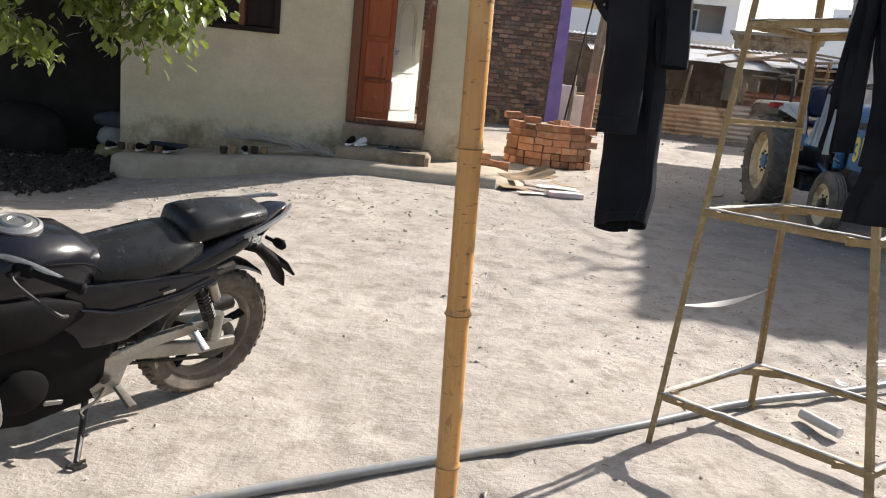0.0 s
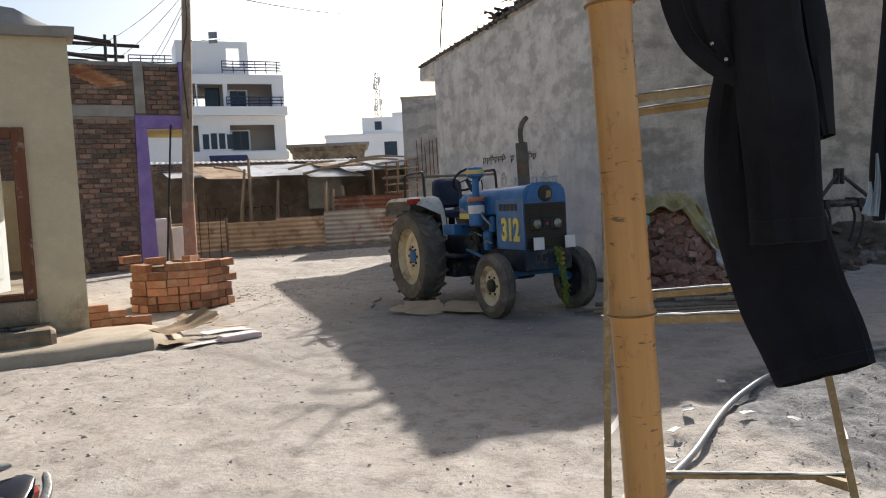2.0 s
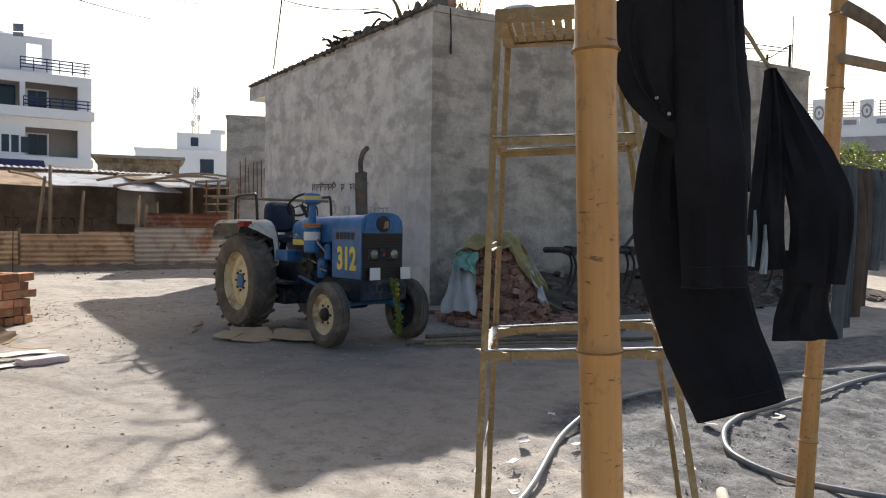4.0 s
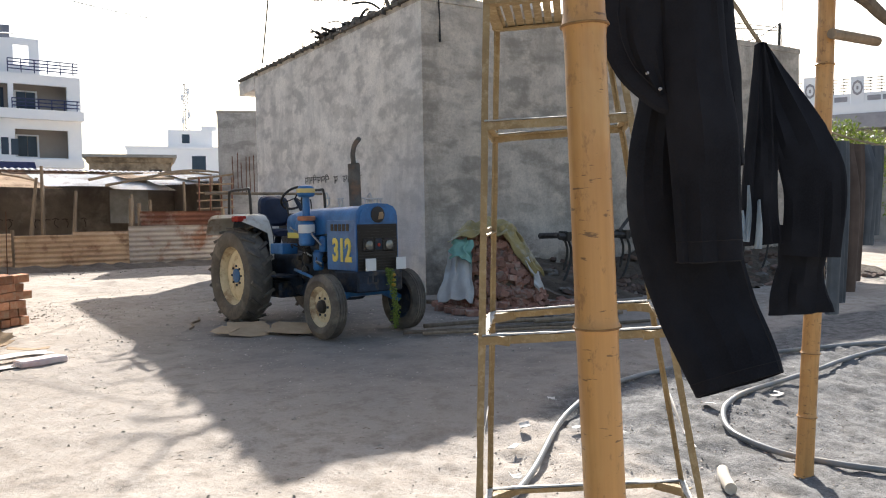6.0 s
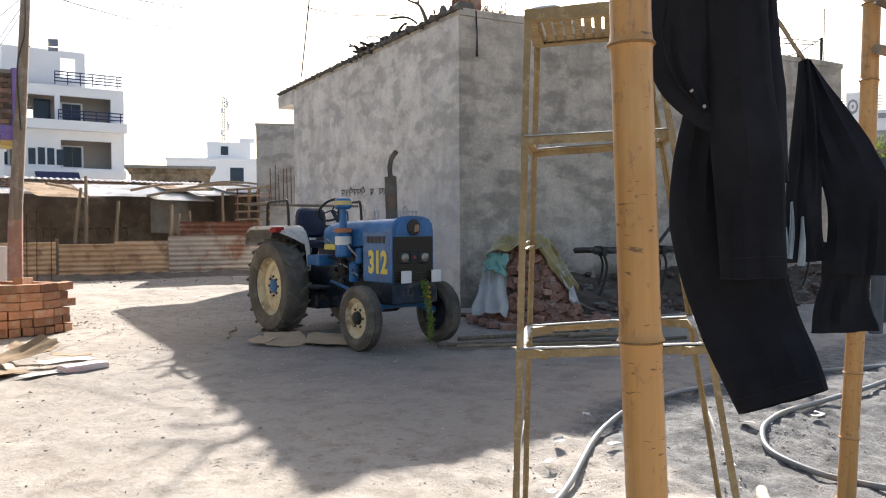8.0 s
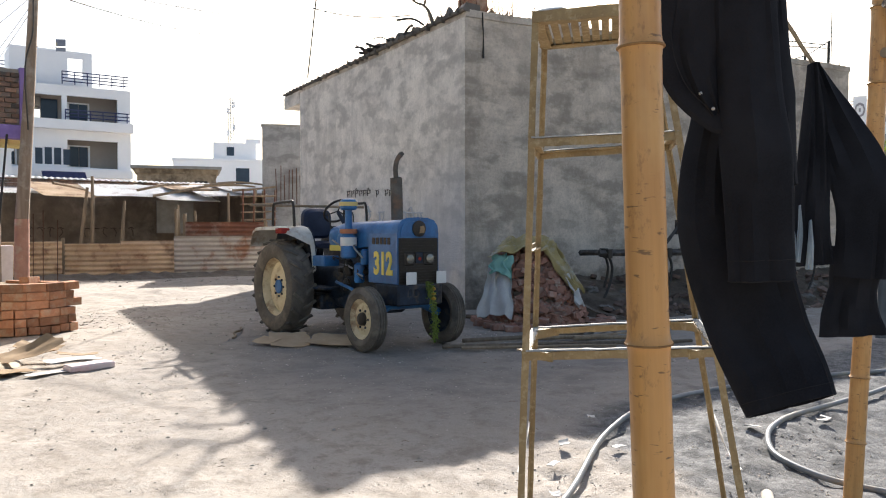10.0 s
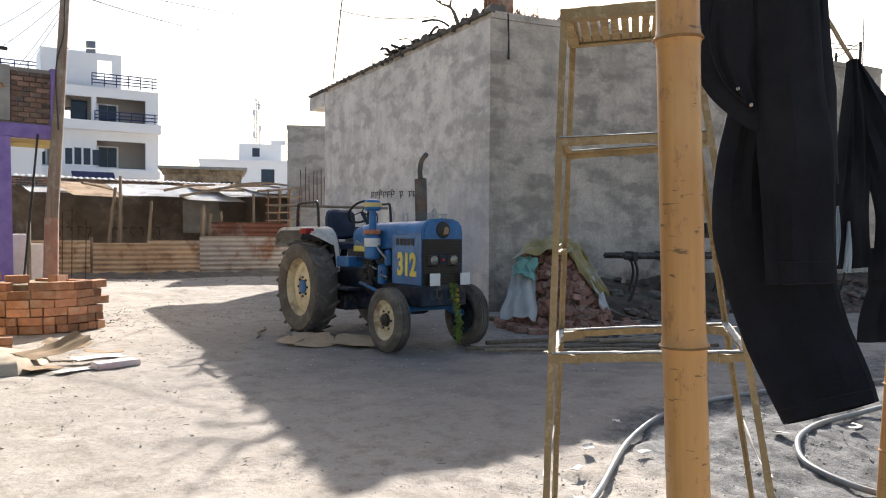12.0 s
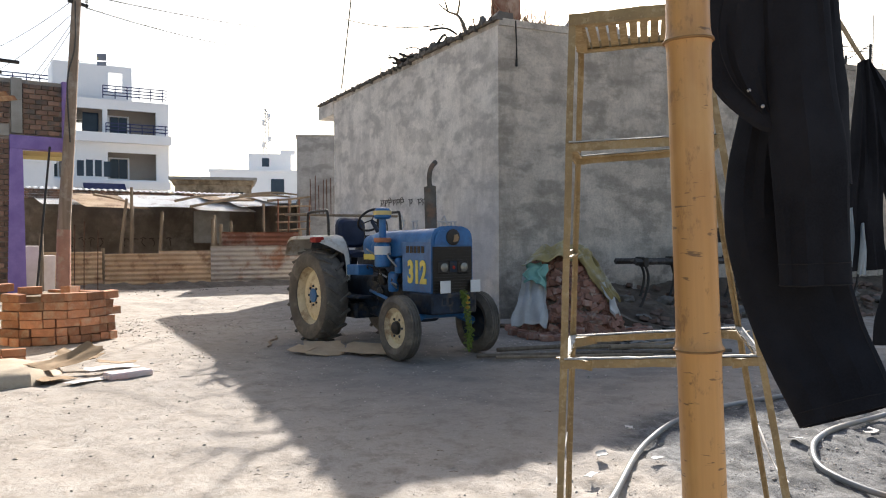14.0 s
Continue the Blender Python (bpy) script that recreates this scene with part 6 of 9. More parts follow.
    for s in (1, -1):
        bm = bmesh.new()
        pts = [(0.60, 0.115 * s, 0.86), (0.72, 0.150 * s, 0.945), (0.95, 0.168 * s, 0.965), (1.1, 0.14 * s, 0.93)]
        tube(bm, curve_pts(pts, 5), 0.004, 5)
        part("tank_seam", bm, M_BIKEPLASTIC, tk)
        bm = bmesh.new()
        loft(bm, [(0.70, 0.15 * s, 0.74, 0.01, 0.03, 2.5), (0.85, 0.175 * s, 0.74, 0.025, 0.09, 2.5), (1.10, 0.185 * s, 0.74, 0.03, 0.10, 2.5), (1.25, 0.16 * s, 0.78, 0.012, 0.05, 2.5)])
        part("tank_shroud", bm, M_BIKEPLASTIC, b)
        # side panels
        bm = bmesh.new()
        loft(bm, [(0.08, 0.135 * s, 0.635, 0.004, 0.012, 2.5), (0.22, 0.145 * s, 0.60, 0.014, 0.055, 2.5), (0.42, 0.150 * s, 0.555, 0.02, 0.10, 2.5), (0.58, 0.145 * s, 0.56, 0.018, 0.115, 2.5), (0.66, 0.13 * s, 0.60, 0.006, 0.07, 2.5)])
        sp = part("side_panel", bm, M_BIKEPAINT, b)
        bm = bmesh.new()
        loft(bm, [(0.04, 0.13 * s, 0.70, 0.006, 0.03, 2.5), (0.22, 0.150 * s, 0.68, 0.014, 0.06, 2.5), (0.50, 0.155 * s, 0.675, 0.016, 0.075, 2.5), (0.66, 0.14 * s, 0.70, 0.006, 0.05, 2.5)])
        part("upper_side_panel", bm, M_BIKEPAINT, b)
        bm = bmesh.new()
        box(bm, (0.28, 0.182 * s, 0.655), (0.05, 0.004, 0.012), (0, 10, 0), 0.002)
        part("badge", bm, M_CHROME, sp, "small metal badge")
    # seats
    bm = bmesh.new()
    loft(bm, [(0.09, 0, 0.80, 0.10, 0.05, 2.6), (0.12, 0, 0.80, 0.13, 0.075, 2.5), (0.24, 0, 0.775, 0.15, 0.095, 2.3), (0.38, 0, 0.745, 0.155, 0.11, 2.2), (0.52, 0, 0.725, 0.14, 0.115, 2.2), (0.62, 0, 0.735, 0.11, 0.10, 2.2), (0.70, 0, 0.76, 0.07, 0.06, 2.2)], 28)
    part("rider_seat", bm, M_SEAT, b, "sagging black vinyl seat", 60)
    bm = bmesh.new()
    loft(bm, [(-0.34, 0, 0.885, 0.06, 0.02, 3), (-0.31, 0, 0.885, 0.09, 0.035, 3), (-0.10, 0, 0.872, 0.115, 0.05, 3), (0.08, 0, 0.855, 0.125, 0.06, 3), (0.15, 0, 0.845, 0.12, 0.06, 3), (0.175, 0, 0.83, 0.10, 0.04, 3)], 24)
    part("pillion_seat", bm, M_SEAT, b, "dusty stepped pillion seat", 60)
    for s in (1, -1):
        bm = bmesh.new()
        tube(bm, curve_pts([(0.12, 0.128 * s, 0.735), (0.28, 0.138 * s, 0.715), (0.44, 0.134 * s, 0.705), (0.58, 0.11 * s, 0.70), (0.66, 0.09 * s, 0.735)], 5), 0.006, 6)
        part("seat_piping", bm, M_BIKEPLASTIC, b)
        # swept crease on the side panel
        bm = bmesh.new()
        tube(bm, curve_pts([(0.12, 0.158 * s, 0.66), (0.30, 0.176 * s, 0.625), (0.50, 0.180 * s, 0.60), (0.66, 0.165 * s, 0.63)], 5), 0.007, 6, 0.6)
        part("panel_crease", bm, M_BIKEPAINT, b)
    # tail
    bm = bmesh.new()
    loft(bm, [(-0.56, 0, 0.905, 0.02, 0.008, 2.5), (-0.48, 0, 0.885, 0.055, 0.028, 2.8), (-0.30, 0, 0.835, 0.10, 0.05, 3), (-0.08, 0, 0.785, 0.135, 0.06, 3), (0.14, 0, 0.735, 0.145, 0.06, 3), (0.30, 0, 0.705, 0.14, 0.045, 3)], 24)
    tail = part("tail_cowl", bm, M_BIKEPAINT, b, "upswept glossy tail", 50)
    for s in (1, -1):
        bm = bmesh.new()
        tube(bm, curve_pts([(-0.52, 0.05 * s, 0.925), (-0.42, 0.10 * s, 0.905), (-0.20, 0.145 * s, 0.865), (-0.08, 0.145 * s, 0.84)], 5), [0.008] + [0.013] * 14 + [0.01], 8, 0.7)
        part("grab_rail", bm, M_CHROME, b, "silver grab rail")
        bm = text_mesh("180", 0.05, 0.003, 1.5)
        nm = part("model_number", bm, M_WHITEPLATE, tail)
        nm.matrix_basis = pose(-0.20, 0.134 * s, 0.822, 90, 14 if s > 0 else -14, 180 if s > 0 else 0) @ pose(0, 0, 0, 0, 0, 0)
    bm = bmesh.new()
    span(bm, (-0.50, -0.045, 0.86), (-0.44, 0.045, 0.90), 0.01)
    part("tail_lamp", bm, M_REDLENS, b, "red tail lamp")
    bm = bmesh.new()
    loft(bm, [(-0.36, 0, 0.50, 0.05, 0.012, 3), (-0.34, 0, 0.55, 0.06, 0.03, 3), (-0.28, 0, 0.63, 0.065, 0.035, 3), (-0.18, 0, 0.71, 0.06, 0.03, 3), (-0.06, 0, 0.74, 0.05, 0.02, 3)])
    part("rear_mudguard", bm, M_BIKEPLASTIC, b)
    bm = bmesh.new()
    box(bm, (-0.35, 0, 0.60), (0.012, 0.16, 0.10), (0, 40, 0), 0.004)
    part("number_plate", bm, M_BIKEPLASTIC, b, "blank dusty plate")
    for s in (1, -1):
        bm = bmesh.new()
        tube(bm, [(-0.33, 0.05 * s, 0.77), (-0.36, 0.10 * s, 0.765)], 0.009, 8)
        lathe(bm, [(0.018, 0), (0.024, 0.02), (0.022, 0.05), (0.008, 0.065)], (-0.36, 0.09 * s, 0.765), (-0.3, s, 0), 12)
        part("turn_signal", bm, M_BIKEPLASTIC, b)
    bm = bmesh.new()
    arc = [(0.36 * math.cos(radians(a)), 0.31 + 0.345 * math.sin(radians(a))) for a in range(20, 125, 8)]
    loops = [[(x, -0.07, z - 0.01), (x, -0.05, z + 0.005), (x, 0.05, z + 0.005), (x, 0.07, z - 0.01)] for x, z in arc]
    rings(bm, loops)
    part("tyre_hugger", bm, M_BIKEPLASTIC, b)
    # fork, headlamp, bars
    for s in (1, -1):
        bm = bmesh.new()
        tube(bm, [(1.33, 0.09 * s, 0.30), (1.22, 0.09 * s, 0.62)], 0.027, 12)
        tube(bm, [(1.22, 0.09 * s, 0.62), (1.08, 0.09 * s, 1.0)], 0.018, 12)
        part("fork_leg", bm, M_CHROME, b)
        bm = bmesh.new()
        root = Vector((1.08, 0.09 * s, 0.985))
        end = root + (Vector((-0.20, 0.24, -0.03)) if s > 0 else Vector((0.02, -0.30, -0.02)))
        tube(bm, curve_pts([root, root + (end - root) * 0.4 + Vector((0, 0, 0.02)), end], 5), 0.011, 8)
        hb = part("handlebar", bm, M_STEEL, b)
        bm = bmesh.new()
        g0 = root + (end - root) * 0.52
        tube(bm, [g0, end], 0.018, 12)
        lathe(bm, [(0.021, 0), (0.021, 0.012), (0.012, 0.02)], end, end - root, 12)
        part("grip", bm, M_BIKEPLASTIC, hb)
        bm = bmesh.new()
        q = root + (end - root) * 0.45
        lv = Vector((0.05, 0.03 * s, -0.02))
        tube(bm, curve_pts([q, q + lv, q + lv + (end - root) * 0.5 + Vector((0.02, 0, -0.05)), end + Vector((0.03, 0, -0.10))], 5), 0.007, 6)
        part("lever", bm, M_BLACKMETAL, hb)
        bm = bmesh.new()
        box(bm, q, (0.05, 0.06, 0.045), (0, 0, 40 * s), 0.01)
        part("switch_box", bm, M_BIKEPLASTIC, hb)
    bm = bmesh.new()
    loft(bm, [(1.14, 0, 0.93, 0.12, 0.11, 2.6), (1.24, 0, 0.93, 0.13, 0.13, 2.6), (1.34, 0, 0.90, 0.10, 0.10, 2.4), (1.38, 0, 0.88, 0.06, 0.06, 2.2)], 20)
    part("headlamp_cowl", bm, M_BIKEPAINT, b)
    bm = bmesh.new()
    box(bm, (1.17, 0, 1.05), (0.06, 0.18, 0.10), (0, -40, 0), 0.02)
    part("instruments", bm, M_BIKEPLASTIC, b)
    bm = bmesh.new()
    for i in range(5):
        a = Vector((1.15, 0.04 * (i - 2), 1.0))
        tube(bm, curve_pts([a, a + Vector((-0.02, 0.10, -0.02)), a + Vector((0.0, 0.14, -0.14)), Vector((1.02, 0.1, 0.75))], 5), 0.005, 5)
    part("control_cables", bm, M_BLACKMETAL, b)
    bm = bmesh.new()
    arc = [(1.33 + 0.335 * math.cos(radians(a)), 0.30 + 0.335 * math.sin(radians(a))) for a in range(30, 165, 9)]
    rings(bm, [[(x, -0.06, z - 0.015), (x, -0.04, z + 0.005), (x, 0.04, z + 0.005), (x, 0.06, z - 0.015)] for x, z in arc])
    part("front_mudguard", bm, M_BIKEPAINT, b)
    # silencer on the far side, side stand on the near one
    bm = bmesh.new()
    tube(bm, curve_pts([(0.95, -0.10, 0.50), (1.05, -0.13, 0.30), (0.75, -0.16, 0.20), (0.3, -0.17, 0.24), (-0.25, -0.18, 0.32)], 5), [0.02] * 12 + [0.045] * 9, 12)
    part("silencer", bm, M_BLACKMETAL, b)
    bm = bmesh.new()
    q = Matrix.Rotation(radians(13), 4, 'X')
    foot = q @ Vector((0.635, 0.34, 0.012))
    tube(bm, [(0.50, 0.09, 0.20), Vector((0.535, 0.16, 0.12)), foot], [0.014, 0.012, 0.011], 8)
    fpts = [foot + (q @ Vector(v)) for v in ((0.035, 0.0, 0.0), (0.02, 0.03, -0.003), (-0.02, 0.03, -0.003), (-0.035, 0, 0.0), (0.035, 0, 0.0))]
    tube(bm, fpts, 0.007, 6)
    part("side_stand", bm, M_BLACKMETAL, b, "rusty side stand")
    # scale and shift the tail, the seats and the tank to fit the camera's view
    fit = {"tail_cowl": (0.66, 0.07, -0.01), "grab_rail": (0.68, 0.06, -0.005), "tail_lamp": (0.70, 0.06, -0.01), "turn_signal": (0.72, 0.05, 0.0), "pillion_seat": (0.78, 0.10, 0.0), "rider_seat": (0.92, 0.07, -0.02), "seat_piping": (0.92, 0.07, -0.04), "fuel_tank": (0.94, -0.02, -0.14), "tank_shroud": (1.0, -0.06, -0.12), "handlebar": (1.0, -0.12, -0.13), "headlamp_cowl": (1.0, -0.08, -0.12), "instruments": (1.0, -0.08, -0.13), "control_cables": (1.0, -0.08, -0.13), "side_stand": (1.0, 0.06, 0.0), "side_panel": (1.0, 0.05, 0.0), "upper_side_panel": (1.0, 0.05, -0.035)}
    for ch in b.children:
        k = fit.get(ch.name.split('.')[0])
        if k:
            ch.scale.x, ch.location.x, ch.location.z = k
    return b


build_bike()

# ---- rope, washing ----
M_DENIMBLACK = surface("black_denim", (0.011, 0.0115, 0.014), (0.022, 0.0232, 0.028), 0.95, scale=5, fine=240, bump=0.3, dist=0.002, spec=0.04)
M_DENIMNAVY = surface("navy_denim", (0.02, 0.026, 0.042), (0.013, 0.017, 0.028), 0.85, scale=5, fine=240, bump=0.3, dist=0.002)
M_CLOTHGREY = surface("slate_blue_cloth", (0.085, 0.10, 0.115), (0.055, 0.065, 0.076), 0.9, scale=6, fine=150, bump=0.2, dist=0.003)
M_CLOTHBROWN = surface("brown_cloth", (0.085, 0.065, 0.055), (0.055, 0.042, 0.036), 0.9, scale=6, fine=150, bump=0.2, dist=0.003)
M_CLOTHRED = surface("red_cloth", (0.42, 0.035, 0.04), (0.28, 0.025, 0.03), 0.9, scale=6, fine=150, bump=0.2, dist=0.003)
M_CLOTHPALE = surface("pale_blue_cloth", (0.36, 0.42, 0.46), (0.25, 0.30, 0.34), 0.9, scale=6, fine=150, bump=0.2, dist=0.003)
M_PEELED = surface("peeled_wood", (0.62, 0.56, 0.47), (0.48, 0.42, 0.34), 0.85, scale=8, fine=60, stretch=(0.3, 2, 2))
M_RAG = surface("dusty_rag", (0.30, 0.28, 0.255), (0.19, 0.175, 0.16), 0.95, scale=7, fine=60, bump=0.5, dist=0.01)
M_ROPE = surface("jute_rope", (0.30, 0.25, 0.18), (0.19, 0.155, 0.11), 0.95, scale=20, fine=120)
M_STITCH = surface("grey_stitching", (0.03, 0.03, 0.032), (0.02, 0.02, 0.021), 0.9, bump=0, spec=0.05)


def cloth_leg(bm, path, widths, across, thick=0.035, seed=0.0, seg=28, folds=1.0, open_end=True):
    """A hanging trouser leg: a flattened tube with folds, open at the hem."""
    pts = curve_pts(path, 10)
    n = len(pts)
    ac = Vector(across).normalized()
    loops = []
    for i, p in enumerate(pts):
        s = i / (n - 1) * (len(widths) - 1)
        k = min(int(s), len(widths) - 2)
        w = widths[k] + (widths[k + 1] - widths[k]) * (s - k)
        d = (pts[min(i + 1, n - 1)] - pts[max(i - 1, 0)]).normalized()
        a = (ac - d * ac.dot(d)).normalized()
        nrm = d.cross(a)
        loop = []
        for j in range(seg):
            th = 2 * math.pi * j / seg
            c, si = math.cos(th), math.sin(th)
            f = 1 + 0.045 * noise.noise(Vector((c * 2, si * 2 + seed, i * 0.07)))
            q = p + a * (w / 2 * c * f) + nrm * (thick * si)
            q = q + nrm * folds * (0.012 * noise.noise(Vector((c * 3.0 + seed, i * 0.05, si))) + 0.003 * math.sin(c * 7 + seed + i * 0.05))
            loop.append(q)
        loops.append(loop)
    rings(bm, loops, True, False)
    # inner skin near the hem, so that the leg has a thickness
    inner = [[p + (q - p) * 0.93 for q in loop] for p, loop in list(zip(pts, loops))[-8:]]
    rings(bm, [loops[-1]] + inner[::-1], True, False)
    bmesh.ops.remove_doubles(bm, verts=bm.verts, dist=1e-5)
    bmesh.ops.recalc_face_normals(bm, faces=bm.faces)
    return loops


def build_rope():
    pts = [(0.35, 3.2, 2.42), (0.62, 3.23, 2.32), (0.952, 3.282, 2.155), (1.201, 3.345, 2.123), (1.445, 3.414, 2.106), (2.641, 3.799, 2.131), (4.132, 4.243, 2.106), (5.2, 4.1, 2.02), (6.6, 3.9, 2.05), (8.4, 3.6, 2.4)]
    bm = bmesh.new()
    tube(bm, curve_pts(pts, 8), 0.006, 6)
    return solo("washing_line", bm, M_ROPE, "thin jute washing line tied between bamboo poles", "rope")


build_rope()


ACROSS_VIEW = (0.504, -0.864, 0)   # square to the camera's view of the jeans, which are shaped to fit it


def seam(name, pts, parent, r=0.0011, label=""):
    bm = bmesh.new()
    tube(bm, curve_pts(pts, 6), r, 5)
    return part(name, bm, M_STITCH, parent, label)


def build_black_jeans():
    j = thing("black_jeans", pose(0, 0, 0), "black denim jeans over the washing line, one leg blown sideways", "trousers", "washing on the line")
    bm = bmesh.new()
    skin = cloth_leg(bm, [(0.732, 3.227, 2.212), (0.734, 3.223, 2.087), (0.739, 3.214, 1.917), (0.745, 3.203, 1.792), (0.749, 3.196, 1.667), (0.752, 3.191, 1.533)], [0.118, 0.118, 0.125, 0.134, 0.127, 0.127], ACROSS_VIEW, 0.045, 1.0, folds=1.5)
    leg = part("leg", bm, M_DENIMBLACK, j, "leg that hangs on the near side of the line")
    seam("hem_seam", skin[-4][:15], leg)
    seam("hem_edge", skin[-1][:15], leg, 0.0016)
    bm = bmesh.new()
    skin = cloth_leg(bm, [(0.807, 3.257, 2.109), (0.804, 3.283, 1.887), (0.806, 3.299, 1.768), (0.807, 3.296, 1.646), (0.812, 3.268, 1.536), (0.81, 3.231, 1.43), (0.809, 3.19, 1.352), (0.803, 3.156, 1.281)], [0.126, 0.158, 0.186, 0.204, 0.205, 0.2, 0.188, 0.174], ACROSS_VIEW, 0.046, 4.0, folds=1.8)
    leg = part("leg", bm, M_DENIMBLACK, j, "longer leg blown sideways by the wind")
    seam("side_seam", [ring[2] for ring in skin[22::6]], leg)
    seam("hem_seam", skin[-4][:15], leg)
    # waist that falls to the near side, with its dark opening and band
    bm = bmesh.new()
    cloth_leg(bm, [(0.72, 3.277, 2.223), (0.712, 3.29, 2.121), (0.703, 3.305, 2.042), (0.7, 3.309, 1.979), (0.709, 3.295, 1.914), (0.722, 3.274, 1.86)], [0.2, 0.182, 0.151, 0.116, 0.08, 0.036], ACROSS_VIEW, 0.042, 7.0, folds=1.4)
    waist = part("waist", bm, M_DENIMBLACK, j)
    bm = bmesh.new()
    tube(bm, curve_pts([(0.65, 3.339, 2.097), (0.644, 3.347, 2.041), (0.648, 3.342, 1.983), (0.665, 3.317, 1.912), (0.697, 3.266, 1.854), (0.711, 3.243, 1.844)], 6), 0.011, 8, 2.2)
    part("waistband", bm, M_DENIMBLACK, j)
    seam("band_seam", [(0.641, 3.326, 2.03), (0.646, 3.319, 1.973), (0.66, 3.297, 1.914), (0.685, 3.258, 1.865)], waist)
    for p in ((0.668, 3.276, 1.903), (0.68, 3.255, 1.871)):
        bm = bmesh.new()
        lathe(bm, [(0.0036, 0), (0.0036, 0.002), (0.0015, 0.003)], p, (-0.8, -0.5, 0), 12)
        part("rivet", bm, M_STEEL, j, "metal rivet")
    bm = bmesh.new()
    cloth_leg(bm, [(0.848, 3.266, 2.251), (0.853, 3.256, 2.045), (0.861, 3.242, 1.911), (0.87, 3.224, 1.814), (0.88, 3.204, 1.722)], [0.116, 0.122, 0.116, 0.085, 0.046], ACROSS_VIEW, 0.05, 9.0, folds=1.5)
    part("seat", bm, M_DENIMBLACK, j)
    return j


build_black_jeans()


def build_washing():
    # The trousers, too, are set nearly square to the camera's view.
    turned = (0.66, -0.75, 0)
    j = thing("black_trousers", pose(0, 0, 0), "black trousers pegged by one corner on the washing line", "trousers", "washing on the line")
    bm = bmesh.new()
    cloth_leg(bm, [(1.447, 3.41, 2.09), (1.45, 3.404, 1.95), (1.449, 3.404, 1.791), (1.448, 3.408, 1.647), (1.451, 3.4, 1.535)], [0.021, 0.059, 0.087, 0.104, 0.104], turned, 0.028, 11.0, folds=1.8)
    part("leg", bm, M_DENIMBLACK, j)
    bm = bmesh.new()
    cloth_leg(bm, [(1.512, 3.435, 2.097), (1.529, 3.397, 1.973), (1.551, 3.346, 1.84), (1.564, 3.313, 1.733), (1.566, 3.308, 1.613), (1.564, 3.314, 1.5)], [0.029, 0.107, 0.16, 0.175, 0.168, 0.164], turned, 0.035, 12.0, folds=1.6)
    part("seat", bm, M_DENIMBLACK, j)
    bm = bmesh.new()
    cloth_leg(bm, [(1.578, 3.332, 1.58), (1.573, 3.346, 1.466), (1.57, 3.352, 1.392), (1.572, 3.349, 1.335)], [0.144, 0.129, 0.155, 0.176], turned, 0.03, 13.0, folds=1.8)
    part("leg", bm, M_DENIMBLACK, j)
    items = [("slate_trousers", "slate blue trousers with frayed hems on the line", M_CLOTHGREY, (4.24, 4.22), 2.04, 1.0, 0.22), ("brown_trousers", "brown cotton trousers on the line", M_CLOTHBROWN, (4.45, 4.20), 2.03, 1.12, 0.20), ("grey_blue_shirt", "grey blue shirt on the line", M_CLOTHGREY, (4.68, 4.17), 2.03, 1.40, 0.22), ("red_shawl", "red striped shawl bunched on the line", M_CLOTHRED, (5.02, 4.11), 2.03, 1.62, 0.14), ("slate_shirt", "slate blue shirt on the line", M_CLOTHGREY, (5.22, 4.1), 2.03, 1.35, 0.24)]
    for i, (nm, lab, mt, (x, y), zt, zb, w) in enumerate(items):
        t = thing(nm, pose(0, 0, 0), lab, "clothes", "washing on the line")
        for k in (-1, 1):
            bm = bmesh.new()
            cloth_leg(bm, [(x + k * w * 0.2, y - k * 0.02, zt), (x + k * w * 0.22, y - 0.02, (zt + zb) / 2 + 0.1), (x + k * w * 0.25, y, zb + 0.06 * (k > 0))], [w * 0.5, w * 0.52, w * 0.5], (1, -0.2, 0), 0.03, 20.0 + i * 3 + k)
            part("leg" if "trousers" in nm else "panel", bm, mt, t)
        if nm == "red_shawl":
            for q in range(3):
                bm = bmesh.new()
                tube(bm, curve_pts([(x - 0.16, y - 0.05, zt - 0.12 + 0.05 * q), (x - 0.05, y - 0.06, zt + 0.0 + 0.04 * q), (x + 0.08, y - 0.05, zt - 0.01 + 0.04 * q)], 6), 0.018, 8)
                part("stripe", bm, M_WHITEPLATE if q % 2 else M_CLOTHRED, t)
    # pale lining that shows at the torn leg edge
    for k, (dx, z0, z1) in enumerate(((0.0, 1.70, 1.545), (0.02, 1.66, 1.525), (-0.012, 1.63, 1.55))):
        bm = bmesh.new()
        cloth_leg(bm, [(1.405 + dx, 3.42 - dx, z0), (1.398 + dx, 3.415 - dx, (z0 + z1) / 2), (1.39 + dx * 1.5, 3.42 - dx, z1)], [0.006, 0.016, 0.02], turned, 0.008, 40.0 + k * 3, 14, 0.8)
        part("lining", bm, M_CLOTHPALE, j, "pale frayed lining")


build_washing()

# crooked wood lashed to the second bamboo pole
bm = bmesh.new()
tube(bm, curve_pts([(4.06, 4.17, 2.94), (4.22, 4.06, 2.85), (4.38, 3.97, 2.73), (4.75, 3.8, 2.6)], 6), [0.04 - 0.0006 * k for k in range(19)], 10)
solo("crooked_branch", bm, M_BARK, "crooked peeled branch lashed to the bamboo frame", "branch")
bm = bmesh.new()
tube(bm, [(4.12, 4.2, 2.66), (4.58, 4.1, 2.66)], 0.03, 10)
solo("short_log_beam", bm, M_STICK, "short dry log laid in the shade frame", "branch")

